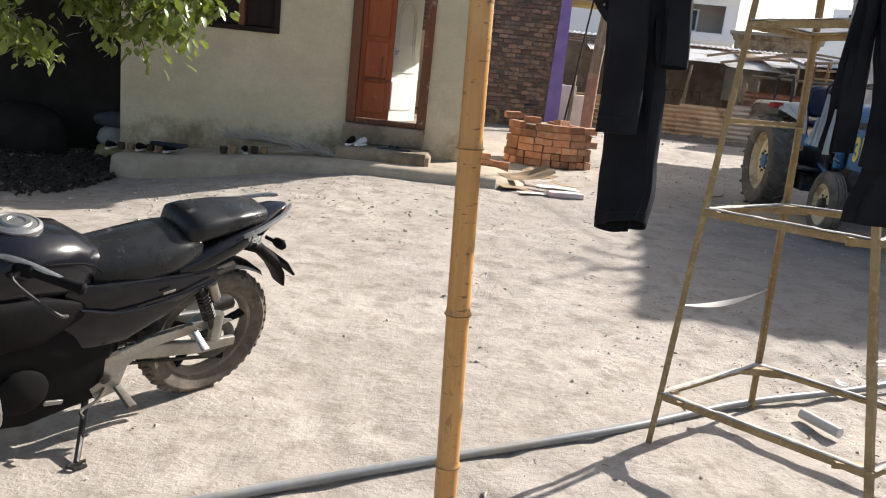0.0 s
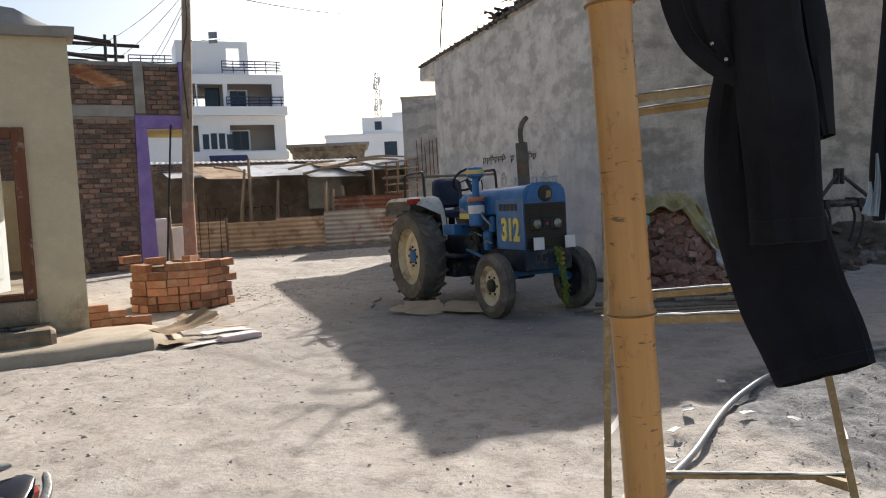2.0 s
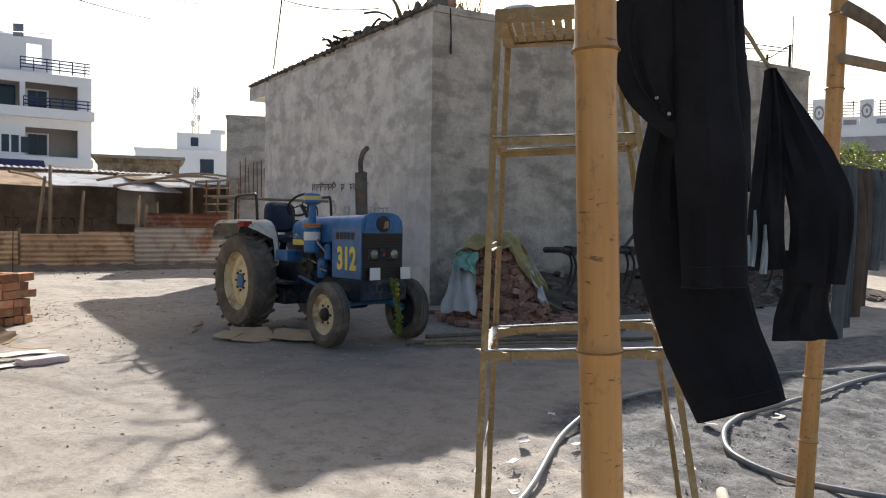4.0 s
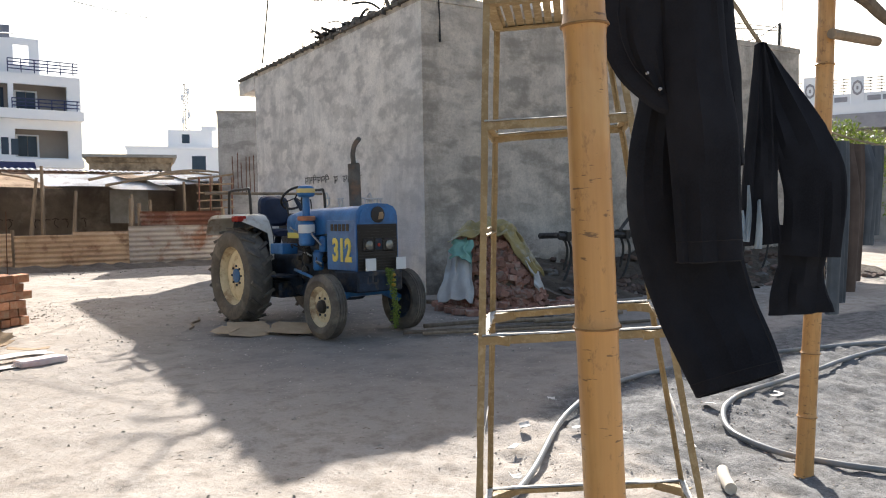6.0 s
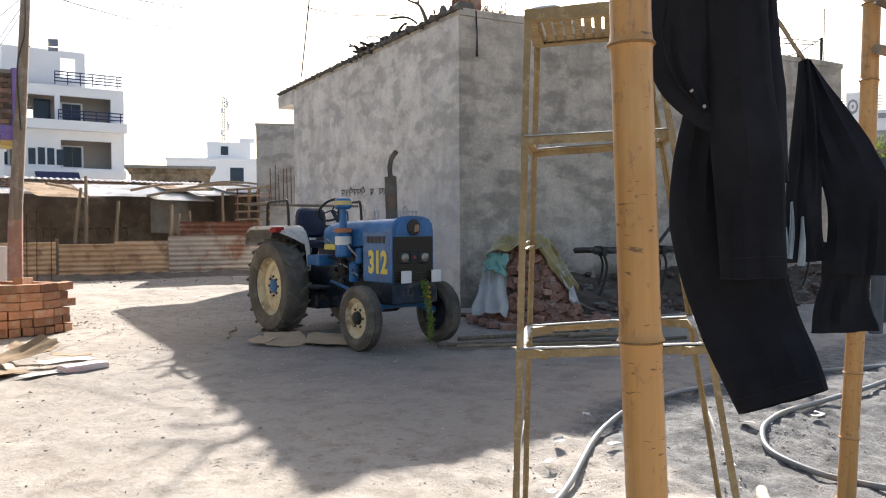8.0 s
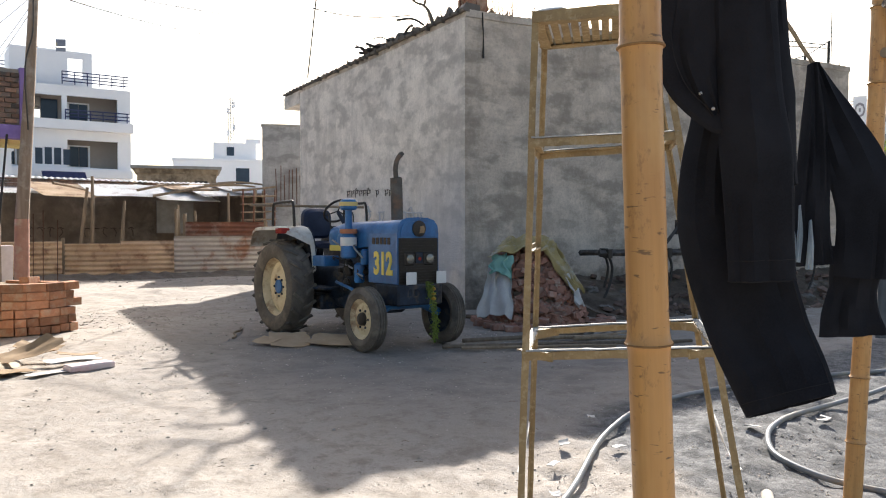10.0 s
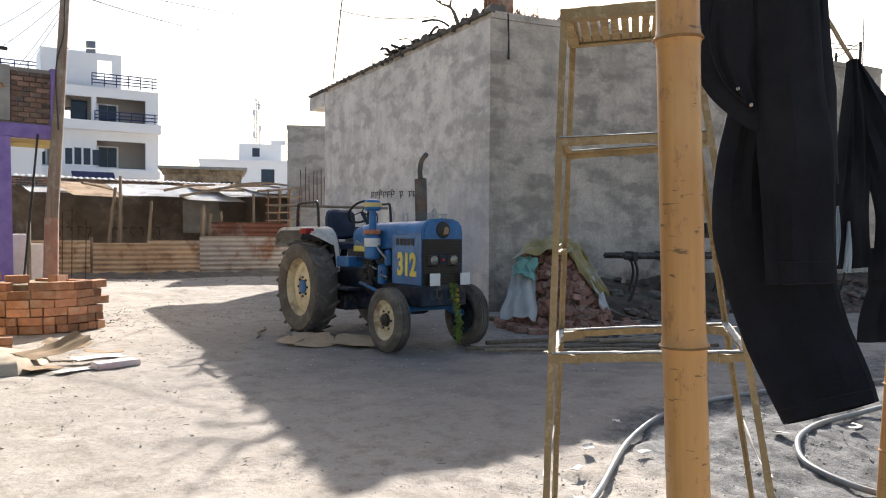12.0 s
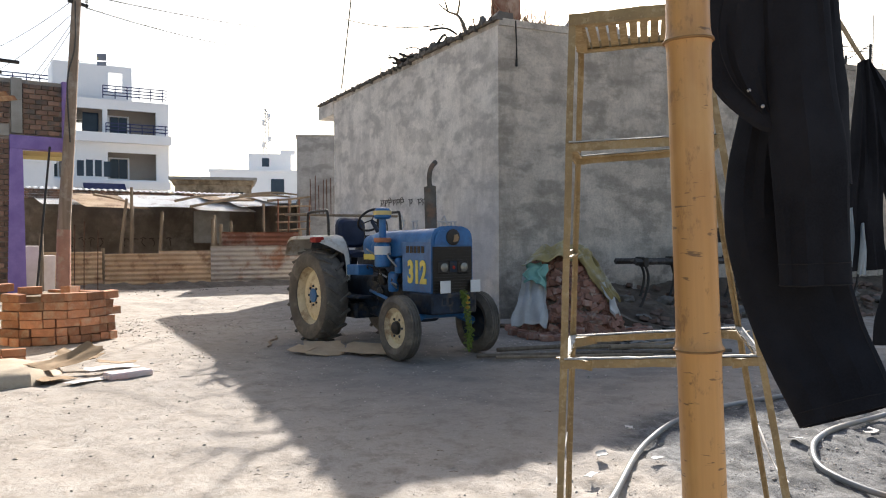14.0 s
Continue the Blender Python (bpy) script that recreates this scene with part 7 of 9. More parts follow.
# ---- hoses ----


def hose(name, pts, r, material, label, group="hoses"):
    bm = bmesh.new()
    full = []
    for p in curve_pts([(x, y, 0) for x, y in pts], 14):
        full.append((p.x, p.y, lie(p.x, p.y) + r * 0.9 + 0.012))
    tube(bm, full, r, 12)
    return solo(name, bm, material, label, "hose", group)


hose("grey_hose", [(-2.4, 2.3), (-1.2, 3.05), (-0.25, 3.66), (0.43, 4.07), (1.26, 4.56), (1.96, 5.03), (2.55, 5.33), (2.97, 5.53), (4.08, 6.1), (4.97, 6.25), (6.56, 6.0), (8.08, 5.16), (10.5, 4.2)], 0.021, M_HOSE, "grey plastic hose laid across the yard")
hose("coiled_hose", [(8.32, 4.97), (7.19, 5.15), (6.61, 5.2), (5.56, 5.3), (5.05, 5.28), (4.72, 5.18), (4.44, 4.97), (4.33, 4.64), (4.36, 4.35), (4.45, 4.0), (4.7, 3.4), (5.2, 2.9)], 0.021, M_HOSE, "grey plastic hose lying in a loop on the sand")

# ---- brick stack ----


def brick_mesh(name, size, material, seed):
    bm = bmesh.new()
    box(bm, (0, 0, 0), size, bevel=0.005)
    roughen(bm, 0.004, 14, seed)
    me = bpy.data.meshes.new(name)
    bm.normal_update()
    bm.to_mesh(me)
    bm.free()
    me.materials.append(material)
    return me


BRICK_NEW = [brick_mesh("brick", (0.245, 0.115, 0.086), M_BRICKNEW, k * 3.3) for k in range(4)]
BRICK_BIG = [brick_mesh("brick", (0.295, 0.142, 0.112), M_BRICKNEW, k * 3.3 + 7) for k in range(5)]
BRICK_OLD = [brick_mesh("brick", (0.225, 0.105, 0.072), M_BRICKOLD, k * 3.3 + 1) for k in range(4)]
BRICK_RED = [brick_mesh("brick", (0.225, 0.105, 0.072), M_BRICK, k * 3.3 + 2) for k in range(4)]


def lay(me, parent, m):
    ob = new("brick", me)
    ob.parent = parent
    ob.matrix_basis = m
    return ob


def build_brick_stack():
    # upper courses stretchers, lower courses headers, a flat bowed front and a squared corner
    cx, cy, z0 = 1.57, 14.82, lie(1.57, 14.6)
    st = thing("brick_stack", pose(cx, cy, z0), "bowed stack of fresh orange bricks, headers below and stretchers above", "bricks")
    random.seed(77)

    def front(s):
        """Place and facing along the outer line, s metres from the left end."""
        arc, r = 1.42, 0.88
        if s < arc:
            a = math.radians(205) + (s / r)
            return Vector((0.12 + r * math.cos(a), r * math.sin(a) + 0.18, 0)), math.degrees(a) + 90
        a = math.radians(205) + arc / r
        p = Vector((0.12 + r * math.cos(a), r * math.sin(a) + 0.18, 0))
        turn = math.degrees(a) + 90 + 4
        d = Vector((math.cos(math.radians(turn)), math.sin(math.radians(turn)), 0))
        return p + d * (s - arc), turn
    for c in range(6):
        head = c < 2
        s = 0.075 + random.uniform(0, 0.1)
        while s < 1.74:
            side_on = random.random() < (0.25 if head else 0.72)
            w = 0.305 if side_on else 0.152
            p, turn = front(s + w / 2 - 0.076)
            inward = Vector((-math.sin(math.radians(turn)), math.cos(math.radians(turn)), 0))
            q = p + inward * ((0.071 if side_on else 0.147) + random.uniform(-0.015, 0.02) + 0.006 * c)
            if not (c == 5 and 0.3 < s < 0.6):
                lay(random.choice(BRICK_BIG), st, pose(q.x, q.y, 0.058 + c * 0.119 + random.uniform(0, 0.004), random.uniform(-3, 3), random.uniform(-3, 3), turn + (0 if side_on else 90) + random.uniform(-4, 4)))
            s += w + random.uniform(0.0, 0.012)
        # the squared end that runs back
        p, turn = front(1.78)
        for k in range(3):
            inward = Vector((-math.sin(math.radians(turn)), math.cos(math.radians(turn)), 0))
            q = p + inward * (0.43 + 0.30 * k) - Vector((math.cos(math.radians(turn)), math.sin(math.radians(turn)), 0)) * 0.07
            lay(random.choice(BRICK_BIG), st, pose(q.x, q.y, 0.058 + c * 0.119, 0, 0, turn + 90 + random.uniform(-3, 3)))
    bm = bmesh.new()
    lathe(bm, [(0.66, 0), (0.66, 0.665), (0.001, 0.67)], (0.12, 0.26, 0), (0, 0, 1), 28)
    part("inner_bricks", bm, M_MUD, st)
    for x, y, z, r in ((-0.55, 0.25, 0.775, 20), (0.30, -0.05, 0.725, 50), (-0.2, 0.15, 0.725, 5)):
        lay(random.choice(BRICK_BIG), st, pose(x, y, z, random.uniform(-4, 4), random.uniform(-4, 4), r))
    return st


build_brick_stack()


def build_small_bricks():
    g = thing("loose_new_bricks", pose(0.45, 12.75, lie(0.45, 12.7)), "few new orange bricks stacked at the house corner", "bricks")
    random.seed(21)
    spots = [(-0.1, 0.0, 0), (0.14, 0.02, 0), (0.36, -0.06, 0), (-0.1, 0.12, 0), (0.14, 0.14, 0), (-0.1, 0.0, 1), (0.13, 0.05, 1), (0.37, -0.05, 1), (-0.12, 0.02, 2), (0.08, 0.06, 2), (-0.13, 0.03, 3), (-0.1, 0.12, 1), (-0.1, 0.14, 2)]
    for x, y, k in spots:
        lay(random.choice(BRICK_NEW), g, pose(x, y, 0.05 + 0.09 * k, 0, 0, random.uniform(-6, 6)))
    return g


build_small_bricks()

# ---- citrus tree at the yard's edge ----


def leaf_blades(bm, rng, centre, spread, count, size, droop=0.3):
    """Small pointed leaves, each two bent quads."""
    for _ in range(count):
        p = Vector(centre) + Vector((rng.gauss(0, spread), rng.gauss(0, spread), rng.gauss(0, spread * 0.7)))
        d = Vector((rng.uniform(-1, 1), rng.uniform(-1, 1), rng.uniform(-1, 0.5) - droop)).normalized()
        side = d.cross(Vector((rng.uniform(-0.4, 0.4), rng.uniform(-0.4, 0.4), 1))).normalized()
        up = side.cross(d)
        l = size * rng.uniform(0.6, 1.3)
        w = l * rng.uniform(0.2, 0.28)
        q = [p, p + d * l * 0.35 + side * w + up * l * 0.04, p + d * l * 0.75 + side * w * 0.8 + up * l * 0.02, p + d * l - up * l * 0.08, p + d * l * 0.75 - side * w * 0.8 + up * l * 0.02, p + d * l * 0.35 - side * w + up * l * 0.04]
        mid1, mid2 = p + d * l * 0.35, p + d * l * 0.75
        v = [bm.verts.new(x) for x in q]
        a, b = bm.verts.new(mid1), bm.verts.new(mid2)
        bm.faces.new((v[0], v[1], a))
        bm.faces.new((v[1], v[2], b, a))
        bm.faces.new((v[2], v[3], b))
        bm.faces.new((v[0], a, v[5]))
        bm.faces.new((a, b, v[4], v[5]))
        bm.faces.new((b, v[3], v[4]))


def build_tree(name, label, base, limbs, crowns, leaf_size, leaf_mat, trunk_r, seed, leaves_per=60):
    t = thing(name, pose(*base), label, "tree")
    rng = random.Random(seed)
    bm = bmesh.new()
    for i, (pts, r0, r1) in enumerate(limbs):
        c = curve_pts(pts, 6)
        tube(bm, c, [r0 + (r1 - r0) * k / (len(c) - 1) for k in range(len(c))], 9)
    part("trunk", bm, M_BARK, t)
    bm = bmesh.new()
    tw = bmesh.new()
    for (c, spread, clumps) in crowns:
        for k in range(clumps):
            q = Vector(c) + Vector((rng.gauss(0, spread), rng.gauss(0, spread), rng.gauss(0, spread * 0.6)))
            leaf_blades(bm, rng, q, 0.13, leaves_per, leaf_size)
            e = q + Vector((rng.uniform(-0.2, 0.2), rng.uniform(-0.2, 0.2), rng.uniform(-0.15, 0.2)))
            tube(tw, [q + (Vector(c) - q) * 0.5, q, e], [0.008, 0.005, 0.003], 5)
    part("crown", bm, leaf_mat, t, angle=180)
    part("twig_work", tw, M_BARK, t)["kind"] = "stuff"
    return t


TREE_LIMBS = [
    ([(0, 0, -0.1), (0.05, 0.05, 0.8), (0.0, 0.1, 1.6), (0.15, 0.2, 2.4)], 0.11, 0.07),
    ([(0.0, 0.1, 1.6), (0.6, 0.1, 2.2), (1.3, 0.2, 2.6), (1.9, 0.3, 2.55)], 0.06, 0.015),
    ([(0.15, 0.2, 2.4), (0.5, 0.8, 2.9), (1.1, 1.2, 3.1), (1.7, 1.4, 2.9)], 0.06, 0.015),
    ([(0.15, 0.2, 2.4), (-0.4, 0.9, 3.1), (-1.0, 1.9, 3.6), (-1.8, 3.2, 3.9), (-2.2, 3.8, 4.1)], 0.06, 0.015),
    ([(0.15, 0.2, 2.4), (-0.5, -0.4, 3.0), (-1.2, -0.6, 3.3)], 0.05, 0.015),
    ([(0.1, 0.15, 2.2), (0.5, -0.4, 2.9), (1.0, -0.7, 3.3)], 0.05, 0.012)]
# Last four crown clumps are unseen, added to block sky light by the house.
build_tree("citrus_tree", "leafy citrus tree with a few withered yellow leaves", (-3.25, 4.55, 0.0), TREE_LIMBS,
           [((0.3, 0.3, 3.2), 0.55, 30), ((1.35, 0.25, 2.75), 0.28, 14), ((1.3, 1.15, 3.0), 0.35, 18), ((-0.6, 1.4, 3.3), 0.5, 20), ((-0.9, -0.3, 3.2), 0.5, 18), ((0.7, -0.5, 3.2), 0.4, 14), ((-1.4, 2.2, 3.9), 0.6, 24), ((-2.2, 3.4, 4.1), 0.6, 26), ((-1.3, 3.9, 4.2), 0.5, 18), ((-3.2, 2.6, 4.0), 0.6, 22)], 0.075, M_LEAF, 0.1, 4, 60)


def spray(name, label, pts, seed, n, leaf_mat=None, yellow=0):
    """A leafy branch end of its own that hangs into the yard."""
    rng = random.Random(seed)
    t = thing(name, pose(0, 0, 0), label, "branch", "hanging citrus branches")
    bm = bmesh.new()
    c = curve_pts(pts, 8)
    tube(bm, c, [0.010 - 0.007 * k / (len(c) - 1) for k in range(len(c))], 6)
    part("stem", bm, M_BARK, t)
    bm = bmesh.new()
    for k, p in enumerate(c):
        leaf_blades(bm, rng, p, 0.045 + 0.02 * rng.random(), n, 0.07, 0.5)
    part("leaves", bm, leaf_mat or M_LEAF, t, angle=180)
    if yellow:
        bm = bmesh.new()
        for k in range(yellow):
            leaf_blades(bm, rng, rng.choice(c), 0.06, 1, 0.09, 0.6)
        part("withered_leaves", bm, M_LEAFYELLOW, t, "withered orange leaves", 180)
    return t


HANGING = [
    [(-2.12, 4.42, 2.2), (-1.96, 4.53, 1.87), (-1.86, 4.6, 1.72), (-1.78, 4.65, 1.6), (-1.71, 4.69, 1.57)],
    [(-2.36, 4.72, 1.88), (-2.17, 4.83, 1.68), (-2.05, 4.9, 1.59), (-1.96, 4.96, 1.52), (-1.9, 4.99, 1.48)],
    [(-2.0, 4.81, 2.2), (-1.79, 4.92, 1.96), (-1.66, 4.99, 1.85), (-1.59, 5.02, 1.7), (-1.53, 5.05, 1.58)],
    [(-1.78, 4.78, 2.29), (-1.6, 4.88, 1.98), (-1.49, 4.94, 1.84), (-1.41, 4.98, 1.69), (-1.35, 5.0, 1.53)],
    [(-1.66, 4.73, 2.22), (-1.44, 4.83, 1.96), (-1.3, 4.89, 1.84), (-1.23, 4.92, 1.73), (-1.2, 4.93, 1.68)],
    [(-1.76, 5.1, 2.43), (-1.5, 5.2, 2.03), (-1.34, 5.26, 1.85), (-1.3, 5.28, 1.7), (-1.27, 5.29, 1.61)],
    [(-1.56, 5.05, 2.37), (-1.35, 5.13, 2.06), (-1.22, 5.18, 1.92), (-1.14, 5.21, 1.83), (-1.09, 5.23, 1.78)],
    [(-1.95, 4.7, 2.24), (-1.79, 4.78, 2.0), (-1.69, 4.83, 1.89), (-1.6, 4.88, 1.79), (-1.56, 4.9, 1.72)],
    [(-1.98, 6.71, 2.76), (-1.73, 6.71, 2.51), (-1.63, 6.74, 2.33), (-1.58, 6.76, 2.2), (-1.54, 6.77, 2.11)],
    [(-1.78, 6.77, 2.81), (-1.53, 6.77, 2.56), (-1.42, 6.8, 2.38), (-1.35, 6.82, 2.27), (-1.3, 6.84, 2.17)],
    [(-1.57, 6.83, 2.83), (-1.32, 6.83, 2.58), (-1.22, 6.86, 2.39), (-1.17, 6.87, 2.26), (-1.08, 6.89, 2.2)],
]
for k, pts in enumerate(HANGING):
    spray("citrus_branch", "leafy citrus branch hanging over the yard", [(x, y, z + 0.05) for x, y, z in pts], 5 + k, 7 + k % 3, yellow=(0, 0, 1, 2, 3, 2, 1, 0, 0, 0, 1)[k])

# ---- dark wall under an added shading roof, and clutter beside the house ----


# Mud blackened so that the corner's deep shade sits in the colour.
M_SHADEBLACK = surface("shade_black_mud", (0.035, 0.031, 0.027), (0.02, 0.018, 0.016), 0.95, scale=2, fine=30, bump=0.5, spec=0.1)


def build_leanto():
    w = thing("old_mud_wall", pose(0, 0, 0), "old mud and stone wall, coloured dark for the deep shade", "wall")
    bm = bmesh.new()
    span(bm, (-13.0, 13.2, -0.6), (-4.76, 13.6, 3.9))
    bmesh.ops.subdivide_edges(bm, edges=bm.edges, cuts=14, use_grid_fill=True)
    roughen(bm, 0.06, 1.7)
    part("wall", bm, M_SHADEBLACK, w)
    # Roof added and deepened to keep sky light out of the corner.
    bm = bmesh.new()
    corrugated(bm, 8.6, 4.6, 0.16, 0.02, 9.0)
    ob = part("roof_sheet", bm, M_SHADEBLACK, w)
    ob.matrix_basis = pose(-12.5, 13.6, 3.6, 7, 0, 0)
    for x in (-12.0, -8.6):
        bm = bmesh.new()
        tube(bm, [(x, 9.3, -0.4), (x + 0.03, 9.3, 3.05)], 0.06, 8)
        part("post", bm, M_BARK, w)
    return w


build_leanto()


def sack(name, label, c, s, material, seed, category="sack"):
    bm = bmesh.new()
    bmesh.ops.create_icosphere(bm, subdivisions=3, radius=1.0)
    for v in bm.verts:
        v.co = Vector((v.co.x * s[0], v.co.y * s[1], v.co.z * s[2]))
        if v.co.z < -0.6 * s[2]:
            v.co.z = -0.6 * s[2]
    roughen(bm, min(s) * 0.22, 2.2 / max(s), seed)
    roughen(bm, min(s) * 0.08, 7.0 / max(s), seed + 3)
    return solo(name, bm, material, label, category, m=pose(c[0], c[1], c[2] + 0.6 * s[2]))


M_SACK = surface("white_woven_sack", (0.36, 0.35, 0.335), (0.25, 0.245, 0.23), 0.8, scale=4, fine=120, bump=0.3)
M_TARPYELLOW = surface("faded_yellow_tarpaulin", (0.40, 0.32, 0.13), (0.27, 0.21, 0.095), 0.7, scale=4, fine=40, stain=(0.42, 0.40, 0.34), stain_scale=3)
M_MINT = surface("mint_green_sheet", (0.25, 0.46, 0.38), (0.18, 0.35, 0.29), 0.6, scale=4, fine=40)
M_DENIMPALE = surface("grey_white_cloth", (0.60, 0.585, 0.56), (0.42, 0.41, 0.39), 0.85, scale=4, fine=80)
zz = lie(-5.1, 12.4)
sack("white_sack", "stuffed white woven sack by the mud wall", (-5.12, 12.7, zz + 0.19), (0.27, 0.24, 0.20), M_SACK, 1.0)
# Second white sack, coloured grey to stand for the dimmer light on it.
sack("grey_sack", "slack white sack on the pile, greyed for its dim light", (-5.15, 12.75, zz + 0.48), (0.32, 0.24, 0.14), M_CLOTHGREY, 2.0)
sack("yellow_sack", "dull yellow sack under the white ones", (-5.12, 12.65, zz), (0.28, 0.25, 0.16), M_TARPYELLOW, 3.0)
sack("dark_sack", "sack coloured black for the deep shade", (-6.4, 12.4, zz), (0.7, 0.4, 0.45), M_SHADEBLACK, 5.0)
sack("dark_sack", "sack coloured black for the deep shade", (-7.4, 11.9, zz), (0.6, 0.4, 0.35), M_SHADEBLACK, 6.0)

# ---- things along the plinth ----


def shoe(name, m, main, sole, label, group):
    t = thing(name, m, label, "shoe", group)
    bm = bmesh.new()
    loft(bm, [(-0.135, 0, 0.016, 0.028, 0.014, 3), (-0.09, 0, 0.018, 0.042, 0.017, 3), (0.02, 0, 0.018, 0.038, 0.017, 3), (0.09, 0, 0.018, 0.048, 0.017, 3), (0.145, 0, 0.018, 0.03, 0.015, 3)])
    part("sole", bm, sole, t)
    bm = bmesh.new()
    loft(bm, [(-0.13, 0, 0.07, 0.025, 0.035, 2.5), (-0.09, 0, 0.075, 0.036, 0.045, 2.5), (0.0, 0, 0.065, 0.036, 0.038, 2.5), (0.07, 0, 0.05, 0.043, 0.028, 2.5), (0.14, 0, 0.04, 0.026, 0.014, 2.5)])
    part("upper", bm, main, t)
    bm = bmesh.new()
    for k in range(4):
        tube(bm, [(-0.01 + 0.022 * k, -0.03, 0.085 - 0.008 * k), (0.0 + 0.022 * k, 0, 0.098 - 0.009 * k), (-0.01 + 0.022 * k, 0.03, 0.085 - 0.008 * k)], 0.004, 5)
    part("laces", bm, M_WHITEPLATE, t)
    return t


for k, (x, y, r) in enumerate(((-1.30, 11.50, 80), (-1.16, 11.52, 72))):
    shoe("sneaker", pose(x, y, 0.503, 0, 0, r + 180), M_WHITEPLATE if k else M_BIKEPLASTIC, M_WHITEPLATE, "black and white sneaker on the mud step", "shoes on the step")


def slipper(m, label):
    t = thing("slipper", m, label, "shoe", "shoes on the step")
    bm = bmesh.new()
    loft(bm, [(-0.13, 0, 0.012, 0.03, 0.011, 3), (-0.08, 0, 0.012, 0.04, 0.011, 3), (0.03, 0, 0.012, 0.038, 0.011, 3), (0.12, 0, 0.012, 0.03, 0.011, 3)])
    part("sole", bm, M_CLOTHGREY, t)
    bm = bmesh.new()
    tube(bm, curve_pts([(0.02, -0.038, 0.015), (0.06, -0.015, 0.045), (0.08, 0, 0.03), (0.06, 0.015, 0.045), (0.02, 0.038, 0.015)], 4), 0.007, 6)
    part("strap", bm, M_DENIMNAVY, t)
    return t


slipper(pose(-0.80, 11.52, 0.503, 0, 0, 20), "worn grey slipper on the mud step")
slipper(pose(-0.60, 11.50, 0.503, 0, 0, 165), "worn grey slipper on the mud step")


M_FROND = surface("bleached_frond", (0.50, 0.46, 0.39), (0.34, 0.31, 0.26), 0.9, scale=6, fine=40)


def build_frond():
    t = thing("dry_palm_frond", pose(-2.15, 11.42, 0.24, 0, 4, -8), "dry grey palm frond lying on the plinth", "palm frond")
    rng = random.Random(9)
    bm = bmesh.new()
    tube(bm, curve_pts([(-0.85, 0, 0.13), (-0.2, 0.03, 0.18), (0.5, 0.02, 0.12), (1.0, 0, 0.08)], 6), [0.010] * 18 + [0.006], 6)
    part("rib", bm, M_FROND, t)
    bm = bmesh.new()
    for k in range(132):
        u = -0.85 + 1.65 * (k // 3) / 43 + rng.uniform(-0.01, 0.01)
        side = (-1, 1, 0.4)[k % 3]
        l = rng.uniform(0.30, 0.46) * (1.05 - 0.35 * abs(u))
        a = Vector((u, 0, 0.16 - 0.05 * abs(u)))
        b = a + Vector((-l * 0.85, side * l * rng.uniform(0.3, 0.55), rng.uniform(0.0, 0.16) if side > 0 else rng.uniform(-0.08, 0.10)))
        tube(bm, [a, (a + b) / 2 + Vector((0, 0, 0.025)), b], [0.010, 0.016, 0.003], 4, 0.4)
    part("foliage", bm, M_FROND, t)["kind"] = "stuff"
    return t


build_frond()
random.seed(41)
for i in range(12):
    x = -4.55 + 0.135 * i if i < 7 else -3.0 + 0.14 * (i - 7)
    zt = 0.34 - 0.25 * smooth(1.0, 4.6, -x) + 0.02
    if i % 3 == 0:
        shoe("old_shoe", pose(x, 11.35 + 0.05 * (i % 2), zt, 0, 0, 95 + random.uniform(-20, 20)), M_BIKEPLASTIC, M_PAPER, "old black shoe with pale sole on the plinth", "old shoes along the wall")
    else:
        bm = bmesh.new()
        lathe(bm, [(0.035, 0), (0.05, 0.02), (0.052, 0.09), (0.045, 0.10), (0.042, 0.09), (0.04, 0.03), (0.001, 0.025)], (0, 0, 0), (0, 0, 1), 14)
        solo("small_pot", bm, (M_BLACKMETAL, M_DARKWOOD, M_CARD)[i % 3], "small brown pot on the plinth", "pot", "small pots along the wall", m=pose(x, 11.36, zt))
bm = bmesh.new()
box(bm, (0, 0, 0.03), (0.45, 0.22, 0.06), bevel=0.02)
roughen(bm, 0.025, 6)
solo("blue_rag", bm, M_DENIMNAVY, "crumpled navy rag beside the pots", "rag", m=pose(-3.75, 11.35, 0.22))

# ---- litter: cardboard by the stack, flattened boxes by the tractor ----


def sheet_card(name, label, m, size, material, seed, curl=0.05, group="scrap cardboard"):
    bm = bmesh.new()
    n = 8
    top, low = [], []
    for j in range(n + 1):
        for i in range(n + 1):
            u, v = i / n - 0.5, j / n - 0.5
            ragged = 1 + 0.12 * noise.noise(Vector((u * 5, v * 5, seed))) + 0.06 * noise.noise(Vector((u * 14, v * 14, seed)))
            z = curl * (4 * u * u * (1 if seed % 2 else -0.4) + 0.5 * noise.noise(Vector((u * 3, v * 3, seed + 5)))) + curl * 0.4
            top.append(bm.verts.new((u * size[0] * ragged, v * size[1] * ragged, z + 0.004)))
            low.append(bm.verts.new((u * size[0] * ragged, v * size[1] * ragged, z)))
    k = n + 1
    for j in range(n):
        for i in range(n):
            a = j * k + i
            bm.faces.new((top[a], top[a + 1], top[a + k + 1], top[a + k]))
            bm.faces.new((low[a], low[a + k], low[a + k + 1], low[a + 1]))
    edge = [i for i in range(k)] + [j * k + n for j in range(1, k)] + [n * k + i for i in range(n - 1, -1, -1)] + [j * k for j in range(n - 1, 0, -1)]
    for a, b in zip(edge, edge[1:] + edge[:1]):
        bm.faces.new((low[a], low[b], top[b], top[a]))
    return solo(name, bm, material, label, "cardboard", group, m=m)


def on(x, y, dz=0.01, *r):
    return pose(x, y, lie(x, y) + dz, *r)


